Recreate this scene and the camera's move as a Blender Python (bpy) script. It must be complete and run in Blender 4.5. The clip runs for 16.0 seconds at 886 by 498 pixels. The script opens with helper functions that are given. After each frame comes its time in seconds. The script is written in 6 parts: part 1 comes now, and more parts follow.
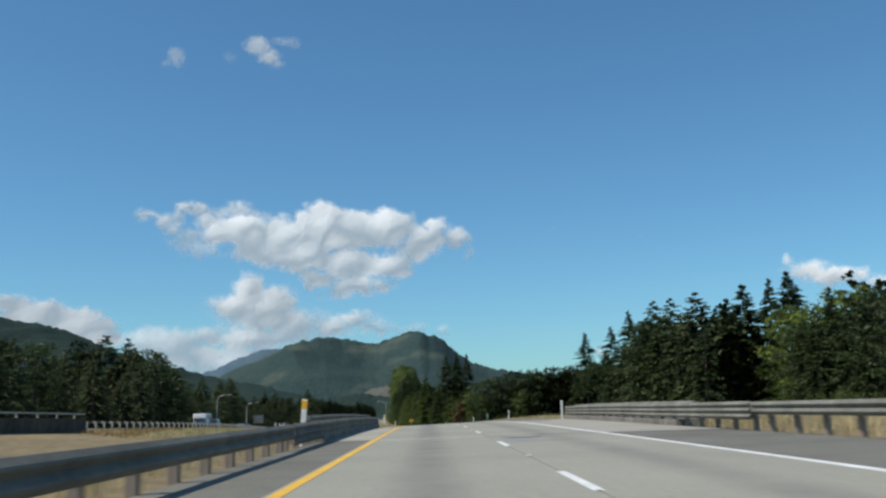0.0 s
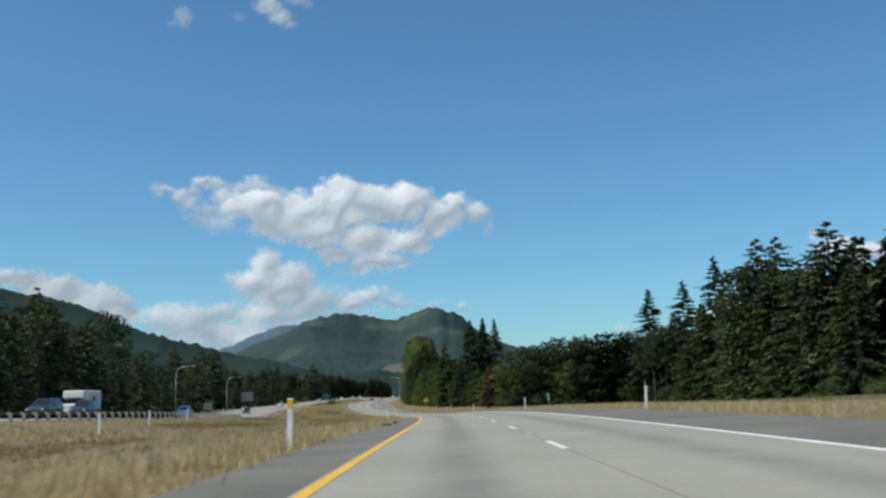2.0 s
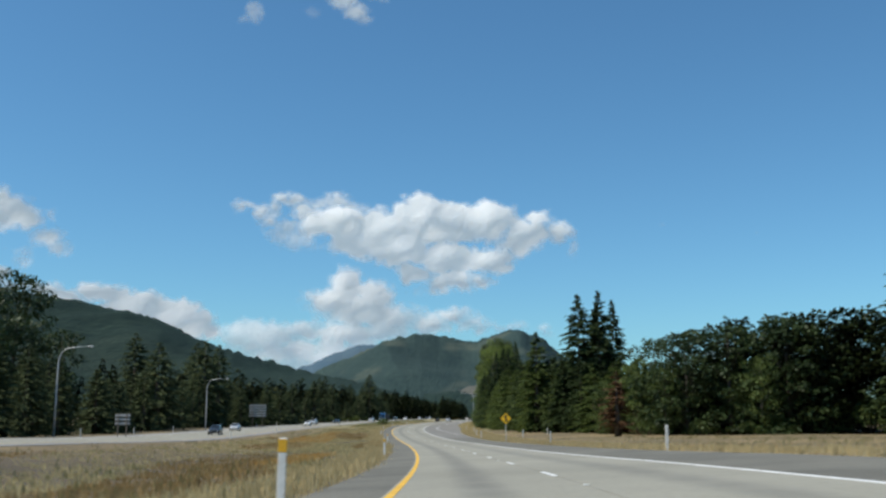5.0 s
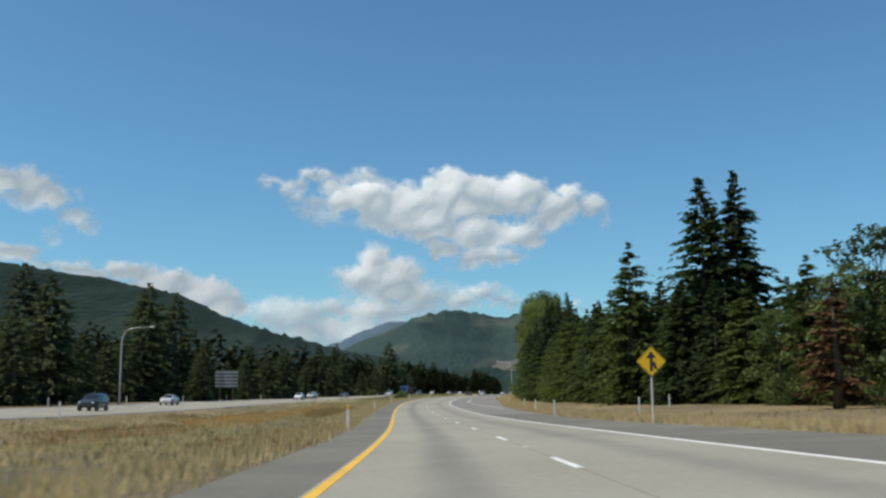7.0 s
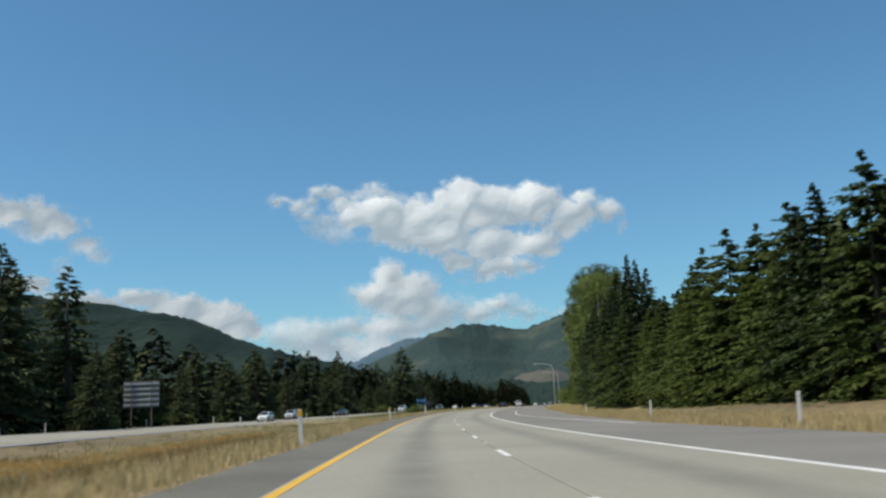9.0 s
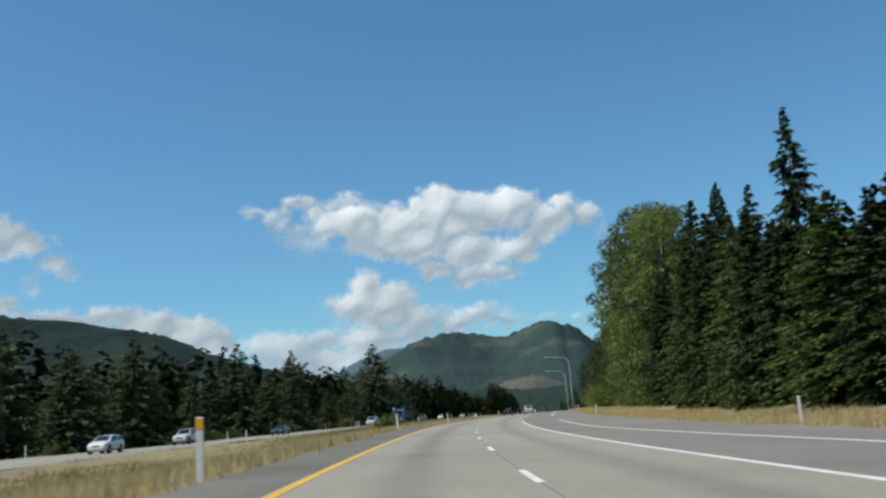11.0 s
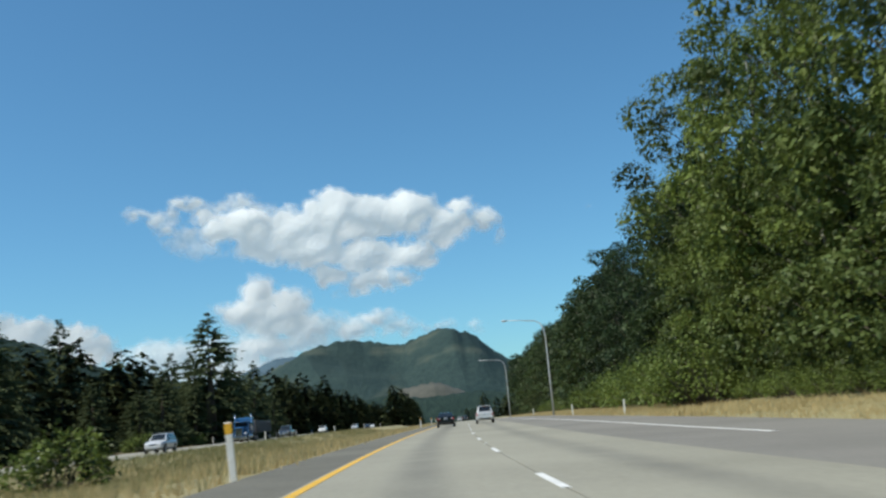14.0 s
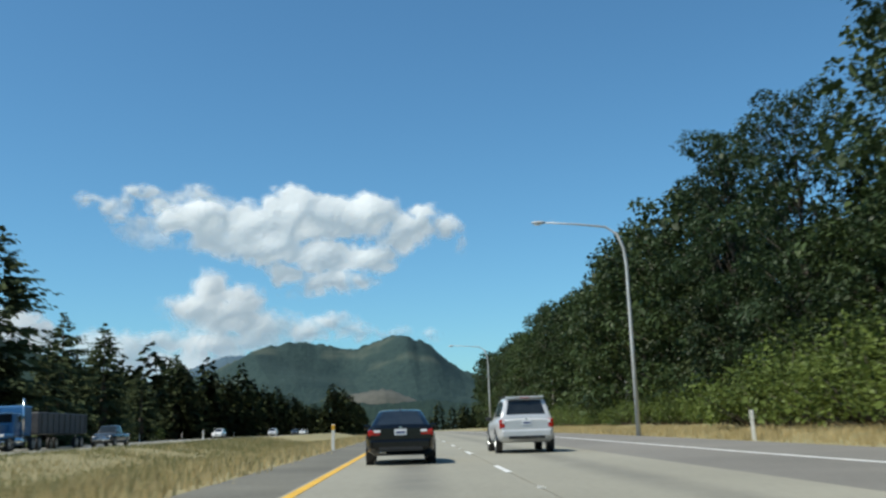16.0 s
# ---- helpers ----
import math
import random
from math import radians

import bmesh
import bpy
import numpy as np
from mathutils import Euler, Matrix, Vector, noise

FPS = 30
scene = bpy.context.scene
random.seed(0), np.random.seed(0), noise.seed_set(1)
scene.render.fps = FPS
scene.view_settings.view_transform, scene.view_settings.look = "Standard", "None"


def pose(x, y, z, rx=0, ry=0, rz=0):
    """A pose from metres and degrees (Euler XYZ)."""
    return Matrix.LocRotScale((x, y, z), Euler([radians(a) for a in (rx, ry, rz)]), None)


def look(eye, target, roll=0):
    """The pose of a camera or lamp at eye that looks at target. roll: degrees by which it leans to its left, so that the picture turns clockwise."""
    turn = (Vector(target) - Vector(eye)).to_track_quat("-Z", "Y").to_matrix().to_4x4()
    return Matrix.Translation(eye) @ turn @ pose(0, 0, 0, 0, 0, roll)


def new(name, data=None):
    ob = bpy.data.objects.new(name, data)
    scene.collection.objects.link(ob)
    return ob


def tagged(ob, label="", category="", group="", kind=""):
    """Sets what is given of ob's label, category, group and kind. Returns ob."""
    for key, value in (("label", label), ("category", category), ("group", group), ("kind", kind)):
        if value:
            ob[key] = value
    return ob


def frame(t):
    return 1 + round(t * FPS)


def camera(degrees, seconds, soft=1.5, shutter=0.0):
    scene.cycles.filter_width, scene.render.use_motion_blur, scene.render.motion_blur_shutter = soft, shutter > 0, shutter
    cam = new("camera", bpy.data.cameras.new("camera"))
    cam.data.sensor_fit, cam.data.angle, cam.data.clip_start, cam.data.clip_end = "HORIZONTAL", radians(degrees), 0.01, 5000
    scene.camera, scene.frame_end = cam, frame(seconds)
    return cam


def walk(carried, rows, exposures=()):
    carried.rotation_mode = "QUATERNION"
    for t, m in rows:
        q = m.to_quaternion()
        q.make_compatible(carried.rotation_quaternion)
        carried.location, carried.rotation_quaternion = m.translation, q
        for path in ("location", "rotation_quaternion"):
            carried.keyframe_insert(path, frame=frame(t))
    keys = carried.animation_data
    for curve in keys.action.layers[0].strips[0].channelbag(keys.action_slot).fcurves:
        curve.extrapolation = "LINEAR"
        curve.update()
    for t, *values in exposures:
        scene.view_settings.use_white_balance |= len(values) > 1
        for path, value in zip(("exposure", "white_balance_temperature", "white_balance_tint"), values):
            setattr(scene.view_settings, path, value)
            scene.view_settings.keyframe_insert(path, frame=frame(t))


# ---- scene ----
cam = camera(49.22, 16.0, soft=2.5, shutter=0.22)
PATH = [  # seconds, place, pitch, roll, yaw
    (0.0, -1.70, 0.02, 0.90, 99.82, 1.82, -1.11),
    (0.5, -1.61, 16.55, 1.04, 99.56, 1.85, -0.64),
    (1.0, -1.58, 33.21, 1.17, 99.99, 1.72, -0.85),
    (1.5, -1.59, 50.00, 1.26, 98.77, 1.57, 0.24),
    (2.0, -1.62, 66.93, 1.25, 98.53, 1.60, -0.02),
    (2.5, -1.63, 84.00, 1.14, 98.62, 0.97, -0.04),
    (3.0, -1.59, 101.20, 0.97, 98.29, 0.38, 0.33),
    (3.5, -1.64, 118.51, 0.75, 98.80, 0.04, 0.47),
    (4.0, -1.91, 135.94, 0.49, 99.44, -0.04, 1.60),
    (4.5, -2.47, 153.39, 0.20, 100.84, -0.15, 3.08),
    (5.0, -3.38, 170.77, -0.13, 100.00, 0.09, 4.66),
    (5.2, -3.80, 177.70, -0.27, 98.55, 0.10, 5.20),
    (5.6, -4.79, 191.53, -0.57, 98.56, 0.14, 5.59),
    (6.0, -5.94, 205.31, -0.89, 98.58, 0.19, 5.89),
    (6.5, -7.61, 222.48, -1.22, 98.63, 0.27, 6.20),
    (7.0, -9.49, 239.56, -1.48, 98.70, 0.37, 6.48),
    (7.5, -11.58, 256.57, -1.69, 98.78, 0.51, 6.81),
    (8.0, -13.83, 273.49, -1.85, 99.14, 1.18, 7.19),
    (8.2, -14.79, 280.24, -1.91, 99.60, 1.50, 7.40),
    (8.6, -16.79, 293.68, -1.98, 99.64, 2.10, 7.56),
    (9.0, -18.85, 307.07, -2.00, 99.67, 2.73, 7.71),
    (9.5, -21.39, 323.74, -1.96, 99.69, 3.45, 7.85),
    (10.0, -23.79, 340.35, -1.88, 99.72, 4.02, 7.93),
    (10.3, -25.17, 350.28, -1.82, 99.75, 4.25, 7.95),
    (10.5, -26.06, 356.89, -1.77, 100.03, 4.32, 7.63),
    (11.0, -28.37, 373.34, -1.66, 100.23, 4.46, 6.63),
    (11.5, -30.48, 389.73, -1.54, 100.26, 5.05, 5.78),
    (12.0, -32.34, 406.08, -1.43, 99.95, 5.35, 4.94),
    (12.5, -33.93, 422.42, -1.29, 100.69, 5.29, 3.88),
    (13.0, -35.25, 438.83, -1.13, 100.20, 5.33, 2.69),
    (13.5, -36.31, 455.28, -0.99, 100.38, 5.46, 1.36),
    (14.0, -37.10, 471.79, -0.87, 100.29, 5.20, 0.51),
    (14.5, -37.57, 488.35, -0.75, 100.25, 4.50, -0.58),
    (15.0, -37.78, 504.94, -0.63, 100.15, 3.73, -1.26),
    (15.5, -37.78, 521.57, -0.50, 100.19, 3.27, -2.12),
    (16.0, -37.62, 538.21, -0.38, 100.68, 2.09, -2.49),
]
walk(cam, [(r[0], pose(*r[1:])) for r in PATH],
     ((0.0, 0.0, 6500, 10), (2.5, 0.02, 6500, 10), (4.0, -0.04, 6300, 8), (5.0, 0.08, 6450, 9), (8.0, 0.04, 6800, 10), (10.5, 0.06, 6650, 9), (11.5, 0.08, 6550, 8), (13.0, 0.17, 6500, 6), (16.0, 0.17, 6500, 6)))

BEND = [0.22, 0.22, 0.17, -0.22, 0.77, 1.25, 0.82, 0.74, 0.8, -0.44, -0.44, -1.02, -0.96, -1.1, -0.64, 0.15, 0.14, 0.14, 0.14, 0.14, 0.14, 0.14, 0.14]
GRADE = [0.79, 0.87, 0.69, -0.69, -1.32, -1.78, -2.37, -1.43, -0.86, 0.24, 0.65, 0.66, 0.96, 0.74, 0.84, 0.61, 0.56, 0.42, 0.32, 0.25, 0.2, 0.17, 0.16]
BANK = [0.66, 0.01, 4.14, 5.66, 2.39, -2.64, -4.52, -1.42, -0.14, -0.08, -0.05, -0.04]
HEAD0 = -0.66

# ---- light ----
SUN_EL, SUN_AZ = radians(55), radians(113)          # height; turn to the left of straight ahead
to_sun = Vector((-math.sin(SUN_AZ) * math.cos(SUN_EL), math.cos(SUN_AZ) * math.cos(SUN_EL), math.sin(SUN_EL)))
world = bpy.data.worlds.new("sky")
scene.world = world
world.use_nodes = True
wn = world.node_tree
sky = wn.nodes.new("ShaderNodeTexSky")
sky.sky_type, sky.sun_disc = "NISHITA", False
sky.sun_elevation, sky.sun_rotation = SUN_EL, -SUN_AZ
sky.altitude, sky.air_density, sky.dust_density, sky.ozone_density = 200, 1.0, 0.6, 2.0
wn.nodes["Background"].inputs[1].default_value = 0.104
tint = wn.nodes.new("ShaderNodeMix")
tint.data_type, tint.blend_type = "RGBA", "MULTIPLY"
tint.inputs["Factor"].default_value, tint.inputs["B"].default_value = 1.0, (0.61, 1.0, 1.15, 1)
wn.links.new(sky.outputs[0], tint.inputs["A"])
wn.links.new(tint.outputs["Result"], wn.nodes["Background"].inputs[0])
sun = new("sun", bpy.data.lights.new("sun", "SUN"))
sun.data.energy, sun.data.angle, sun.data.color = 4.5, radians(0.53), (1.0, 0.93, 0.82)
sun.matrix_world = look(to_sun * 100, (0, 0, 0))


# ---- road geometry: s along the centre dashes, u to the right of them ----
S_STEP = 2.0
S_ALL = np.arange(-40, 840.1, S_STEP)
_k = np.interp(S_ALL, np.arange(-40, 841, 40.0), BEND) * 1e-3
_g = np.interp(S_ALL, np.arange(-40, 841, 40.0), GRADE) * 1e-2
_b = np.interp(S_ALL, np.arange(-40, 841, 80.0), BANK) * 1e-2


def _sum(a):
    c = np.concatenate([[0], np.cumsum((a[1:] + a[:-1]) / 2 * S_STEP)])
    return c - np.interp(0, S_ALL, c)


PSI = _sum(_k) + radians(HEAD0)
RX, RY, RZ = _sum(-np.sin(PSI)), _sum(np.cos(PSI)), _sum(_g)


def frame_at(s):
    """Centre x, y, z, heading and bank; straight on past the ends."""
    s = np.asarray(s, float)
    c = np.clip(s, S_ALL[0], S_ALL[-1])
    ps = np.interp(c, S_ALL, PSI)
    d = s - c
    return (np.interp(c, S_ALL, RX) - np.sin(ps) * d, np.interp(c, S_ALL, RY) + np.cos(ps) * d,
            np.interp(c, S_ALL, RZ), ps, np.interp(c, S_ALL, _b))


def plan(s, u):
    x, y, _, ps, _ = frame_at(s)
    u = np.asarray(u, float)
    c = np.clip(u, -140, 140)
    return x + c * np.cos(ps) + (u - c), y + c * np.sin(ps)


def road_z(s, u):
    _, _, z, _, b = frame_at(s)
    return z + np.clip(u, -9, 13) * b


OPP_S = [-40, 250, 300, 350, 430, 490, 560, 620, 700, 840]
OPP_U = [-38, -37, -35.6, -35, -33, -32.5, -31, -30, -30, -30]
OPP_Z = [0.55, 0.5, 0.25, 0.0, 0.0, 0.0, 0.05, 0.15, 0.35, 0.4]      # height of its near edge over our road
OPP_HALF = 8.1                                                         # half width


def opp_u(s):
    return np.interp(s, OPP_S, OPP_U)


def opp_z(s, u=None):
    rise = np.interp(s, [400, 490], [0.4, 0.05])                           # from the near to the far edge
    up = rise / 2 if u is None else rise * np.clip((opp_u(s) + OPP_HALF - u) / (2 * OPP_HALF), 0, 1)
    return frame_at(s)[2] + np.interp(s, OPP_S, OPP_Z) + up


def smooth(x):
    x = np.clip(x, 0, 1)
    return x * x * (3 - 2 * x)


def right_edge(s):
    return np.interp(s, [-40, 290, 350, 400, 445, 500, 560, 840], [7.3, 7.4, 9.9, 12.3, 13.6, 11.2, 10.6, 10.2])


def ground_z(s, u):
    """Height of the natural ground."""
    s, u = np.asarray(s, float), np.asarray(u, float)
    zr = road_z(s, u)
    base = frame_at(s)[2]
    re = right_edge(s)
    ou, oz = opp_u(s), opp_z(s, u)
    near = ou + OPP_HALF
    w = np.clip((-5.2 - u) / np.maximum(-5.2 - near, 1), 0, 1)
    median = (road_z(s, -5.2) - 0.05) * (1 - smooth(w)) + (oz - 0.05) * smooth(w) - 0.55 * np.sin(np.pi * w) ** 2 + 0.3 * smooth((s - 470) / 70) * np.exp(-((w - 0.78) / 0.16) ** 2)
    left = oz - 0.05 + 0.012 * np.clip(ou - OPP_HALF - u, 0, 200)
    r = np.clip(u - re, 0, None)
    right = (road_z(s, re) - 0.05) * (1 - smooth(r / 14)) + (base + 0.25) * smooth(r / 14) + 0.01 * np.clip(r, 0, 200)
    z = np.where(u > re, right, np.where(u > -5.2, zr - 0.05, np.where(u > near, median, left)))
    z = np.where((u < near) & (u > ou - OPP_HALF), oz - 0.05, z)
    return z


def place(s, u, lift=0.0):
    x, y = plan(s, u)
    return Vector((float(x), float(y), float(ground_z(s, u)) + lift))


def heading(s):
    return math.degrees(float(frame_at(s)[3]))


# ---- materials ----
def material(name, base, rough=0.8, metal=0.0):
    m = bpy.data.materials.new(name)
    m.use_nodes = True
    b = m.node_tree.nodes["Principled BSDF"]
    b.inputs["Base Color"].default_value = (*base, 1)
    b.inputs["Roughness"].default_value = rough
    b.inputs["Metallic"].default_value = metal
    return m


def node(m, kind, **values):
    n = m.node_tree.nodes.new(kind)
    for k, v in values.items():
        n.inputs[k].default_value = v
    return n


def link(m, a, ai, b, bi):
    m.node_tree.links.new(a.outputs[ai], b.inputs[bi])


def noisy(m, coarse, fine, low, high, bump=0.0, bump_scale=None, stretch=(1, 1, 1), mid=None):
    """Colour from two scales of noise between low and high, and a bump."""
    bsdf = m.node_tree.nodes["Principled BSDF"]
    co = node(m, "ShaderNodeTexCoord")
    mp = node(m, "ShaderNodeMapping", Scale=stretch)
    link(m, co, "Object", mp, "Vector")
    a = node(m, "ShaderNodeTexNoise", Scale=coarse, Detail=5.0, Roughness=0.6)
    b = node(m, "ShaderNodeTexNoise", Scale=fine, Detail=4.0, Roughness=0.65)
    link(m, mp, "Vector", a, "Vector")
    link(m, mp, "Vector", b, "Vector")
    mx = node(m, "ShaderNodeMath")
    mx.operation = "ADD"
    link(m, a, "Fac", mx, 0)
    link(m, b, "Fac", mx, 1)
    hf = node(m, "ShaderNodeMath")
    hf.operation = "MULTIPLY"
    hf.inputs[1].default_value = 0.5
    link(m, mx, 0, hf, 0)
    ramp = node(m, "ShaderNodeValToRGB")
    e = ramp.color_ramp.elements
    e[0].position, e[0].color = 0.36, (*low, 1)
    e[1].position, e[1].color = 0.64, (*high, 1)
    if mid:
        n = e.new(0.5)
        n.color = (*mid, 1)
    link(m, hf, 0, ramp, "Fac")
    link(m, ramp, "Color", bsdf, "Base Color")
    if bump:
        bp = node(m, "ShaderNodeBump", Strength=bump, Distance=0.02 if bump_scale is None else bump_scale)
        link(m, b, "Fac", bp, "Height")
        link(m, bp, "Normal", bsdf, "Normal")
    return m


def foliage(name, dark, light, rough=0.6, through_light=0.35, shine=0.2):
    """Leaves: each clump and leaf its own shade, some light passes through."""
    m = bpy.data.materials.new(name)
    m.use_nodes = True
    t = m.node_tree
    t.nodes.clear()
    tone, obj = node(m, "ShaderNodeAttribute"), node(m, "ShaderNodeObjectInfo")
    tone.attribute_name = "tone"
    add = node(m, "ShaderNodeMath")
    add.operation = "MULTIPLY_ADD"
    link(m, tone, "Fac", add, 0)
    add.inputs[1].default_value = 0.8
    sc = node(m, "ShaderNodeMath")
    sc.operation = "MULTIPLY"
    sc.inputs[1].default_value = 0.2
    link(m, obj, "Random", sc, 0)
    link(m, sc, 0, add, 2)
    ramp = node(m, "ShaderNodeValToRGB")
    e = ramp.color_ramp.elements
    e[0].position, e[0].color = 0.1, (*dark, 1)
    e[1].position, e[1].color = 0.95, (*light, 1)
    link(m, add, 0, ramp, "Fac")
    d = node(m, "ShaderNodeBsdfPrincipled", Roughness=rough)
    d.inputs["Specular IOR Level"].default_value = shine
    tr = node(m, "ShaderNodeBsdfTranslucent")
    link(m, ramp, "Color", d, "Base Color")
    link(m, ramp, "Color", tr, "Color")
    mix = node(m, "ShaderNodeMixShader", Fac=through_light)
    link(m, d, 0, mix, 1)
    link(m, tr, 0, mix, 2)
    out = node(m, "ShaderNodeOutputMaterial")
    link(m, mix, 0, out, 0)
    return m


def wheel_worn(m, tracks):
    """A darker oil-dripped band along each given offset, from the mesh's own across-value."""
    bsdf = m.node_tree.nodes["Principled BSDF"]
    col = bsdf.inputs["Base Color"].links[0].from_socket
    att = node(m, "ShaderNodeAttribute")
    att.attribute_name = "across"
    total = None
    for at, half, amount in tracks:
        d = node(m, "ShaderNodeMath")
        d.operation = "SUBTRACT"
        d.inputs[1].default_value = at
        link(m, att, "Fac", d, 0)
        a = node(m, "ShaderNodeMath")
        a.operation = "ABSOLUTE"
        link(m, d, 0, a, 0)
        r = node(m, "ShaderNodeMapRange")
        r.interpolation_type = "SMOOTHSTEP"
        r.inputs["From Min"].default_value, r.inputs["From Max"].default_value = half, 0.05
        r.inputs["To Min"].default_value, r.inputs["To Max"].default_value = 0.0, amount
        link(m, a, 0, r, "Value")
        if total is None:
            total = r
        else:
            s2 = node(m, "ShaderNodeMath")
            s2.operation = "ADD"
            link(m, total, 0, s2, 0)
            link(m, r, "Result", s2, 1)
            total = s2
    co = node(m, "ShaderNodeTexCoord")
    n = node(m, "ShaderNodeTexNoise", Scale=0.6, Detail=4.0)
    link(m, co, "Object", n, "Vector")
    k = node(m, "ShaderNodeMath")
    k.operation = "MULTIPLY"
    link(m, total, 0, k, 0)
    link(m, n, "Fac", k, 1)
    mix = node(m, "ShaderNodeMix")
    mix.data_type = "RGBA"
    mix.inputs["B"].default_value = (0.075, 0.074, 0.072, 1)
    link(m, k, 0, mix, "Factor")
    m.node_tree.links.new(col, mix.inputs["A"])
    m.node_tree.links.new(mix.outputs["Result"], bsdf.inputs["Base Color"])
    return m


M_CONCRETE = wheel_worn(noisy(material("worn_concrete", (0.3, 0.3, 0.28), 0.85), 0.12, 9.0, (0.226, 0.217, 0.174), (0.32, 0.308, 0.25), 0.25, 0.01), ((-1.8, 0.75, 0.75), (1.85, 0.75, 0.6)))
M_ASPHALT = noisy(material("asphalt", (0.12, 0.115, 0.1), 0.9), 0.25, 14.0, (0.093, 0.089, 0.072), (0.186, 0.178, 0.145), 0.4, 0.01)
M_SLIP = noisy(material("slip_lane_asphalt", (0.17, 0.16, 0.15), 0.9), 0.15, 14.0, (0.15, 0.143, 0.127), (0.23, 0.218, 0.195), 0.4, 0.01)
M_OLD_ASPHALT = noisy(material("pale_asphalt", (0.2, 0.2, 0.2), 0.9), 0.1, 10.0, (0.19, 0.188, 0.18), (0.28, 0.275, 0.265), 0.3, 0.01)
M_DECK = noisy(material("bridge_concrete", (0.33, 0.3, 0.26), 0.9), 0.2, 8.0, (0.25, 0.232, 0.195), (0.37, 0.345, 0.29), 0.3, 0.01)
# kerb stains, with the shade under the rail also darkened into the colour
M_STAINED_SHADED = noisy(material("stained_shaded_concrete", (0.16, 0.15, 0.13), 0.95), 0.5, 6.0, (0.07, 0.064, 0.055), (0.26, 0.24, 0.2), 0.4, 0.02, (1, 1, 0.4))
M_RUSTY = noisy(material("rust_brown_steel", (0.08, 0.06, 0.045), 0.95), 0.6, 7.0, (0.03, 0.024, 0.019), (0.12, 0.092, 0.068), 0.4, 0.02, (1, 1, 0.3))
M_TAR = noisy(material("tar", (0.05, 0.05, 0.05), 0.7), 1.2, 20.0, (0.04, 0.04, 0.042), (0.1, 0.1, 0.1), 0.2)
M_WHITE = noisy(material("white_road_paint", (0.75, 0.75, 0.73), 0.6), 1.5, 25.0, (0.52, 0.52, 0.5), (0.82, 0.82, 0.8), 0.1)
M_YELLOW = noisy(material("yellow_road_paint", (0.7, 0.42, 0.04), 0.6), 1.2, 22.0, (0.58, 0.33, 0.025), (0.8, 0.47, 0.04), 0.1)
M_STEEL = noisy(material("galvanised_steel", (0.45, 0.46, 0.47), 0.8, 0.0), 0.8, 12.0, (0.1, 0.097, 0.083), (0.235, 0.228, 0.197), 0.05)
M_PALEPOST = noisy(material("pale_weathered_posts", (0.4, 0.37, 0.32), 0.9), 3.0, 30.0, (0.28, 0.26, 0.22), (0.5, 0.47, 0.41), 0.3, stretch=(1, 1, 0.2))
M_STEEL.node_tree.nodes["Principled BSDF"].inputs["Specular IOR Level"].default_value = 0.15
M_POSTWOOD = noisy(material("weathered_timber", (0.2, 0.16, 0.12), 0.9), 3.0, 30.0, (0.13, 0.1, 0.08), (0.3, 0.25, 0.2), 0.4, stretch=(1, 1, 0.2))
M_PLASTIC = noisy(material("white_plastic", (0.78, 0.78, 0.75), 0.5), 2.0, 18.0, (0.62, 0.61, 0.56), (0.82, 0.82, 0.79))
M_REFLECT = noisy(material("amber_reflector", (0.75, 0.4, 0.02), 0.35), 4.0, 40.0, (0.62, 0.32, 0.015), (0.8, 0.45, 0.03))
M_SIGN = noisy(material("yellow_sign_sheet", (0.8, 0.45, 0.02), 0.4), 0.8, 15.0, (0.84, 0.48, 0.008), (0.92, 0.55, 0.014))
M_BLACK = noisy(material("black_paint", (0.02, 0.02, 0.02), 0.5), 2.0, 20.0, (0.012, 0.012, 0.012), (0.035, 0.035, 0.035))
M_ALU = noisy(material("bare_aluminium", (0.42, 0.43, 0.44), 0.55, 0.3), 1.0, 16.0, (0.42, 0.43, 0.43), (0.58, 0.585, 0.58))
M_LAMPGLASS = material("lamp_glass", (0.8, 0.82, 0.84), 0.15)
M_BARK = noisy(material("bark", (0.1, 0.08, 0.06), 0.9), 2.0, 14.0, (0.04, 0.032, 0.025), (0.12, 0.1, 0.08), 0.6, 0.03, (1, 1, 0.25))
M_PALEBARK = noisy(material("pale_bark", (0.4, 0.38, 0.34), 0.85), 1.5, 10.0, (0.26, 0.245, 0.22), (0.5, 0.48, 0.44), 0.4, 0.02, (1, 1, 0.4))
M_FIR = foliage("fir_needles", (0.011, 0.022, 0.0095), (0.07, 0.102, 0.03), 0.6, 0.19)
# paler copy of the fir needles, with the sun's yellow-green in its colour
M_FIR_SUNNY = foliage("sunlit_fir_needles", (0.024, 0.044, 0.013), (0.13, 0.168, 0.038), 0.6, 0.3)
M_FIR_BROWN = foliage("dead_fir_needles", (0.07, 0.035, 0.015), (0.16, 0.085, 0.04), 0.8, 0.15)
M_PINE = foliage("pine_needles", (0.036, 0.05, 0.025), (0.115, 0.14, 0.062), 0.75, 0.25, 0.1)
M_COTTON = foliage("cottonwood_leaves", (0.014, 0.025, 0.0075), (0.21, 0.27, 0.056), 0.5, 0.23, 0.25)
M_ALDER = foliage("alder_leaves", (0.045, 0.07, 0.022), (0.16, 0.21, 0.06), 0.5, 0.3)
M_DARKLEAF = foliage("dark_broad_leaves", (0.02, 0.035, 0.013), (0.07, 0.102, 0.034), 0.5, 0.22)
# cottonwood leaves lightened to look sunlit, for the trees at the meadow's edge
M_COTTON_LIT = foliage("lit_cottonwood_leaves", (0.05, 0.078, 0.015), (0.27, 0.33, 0.07), 0.5, 0.32)
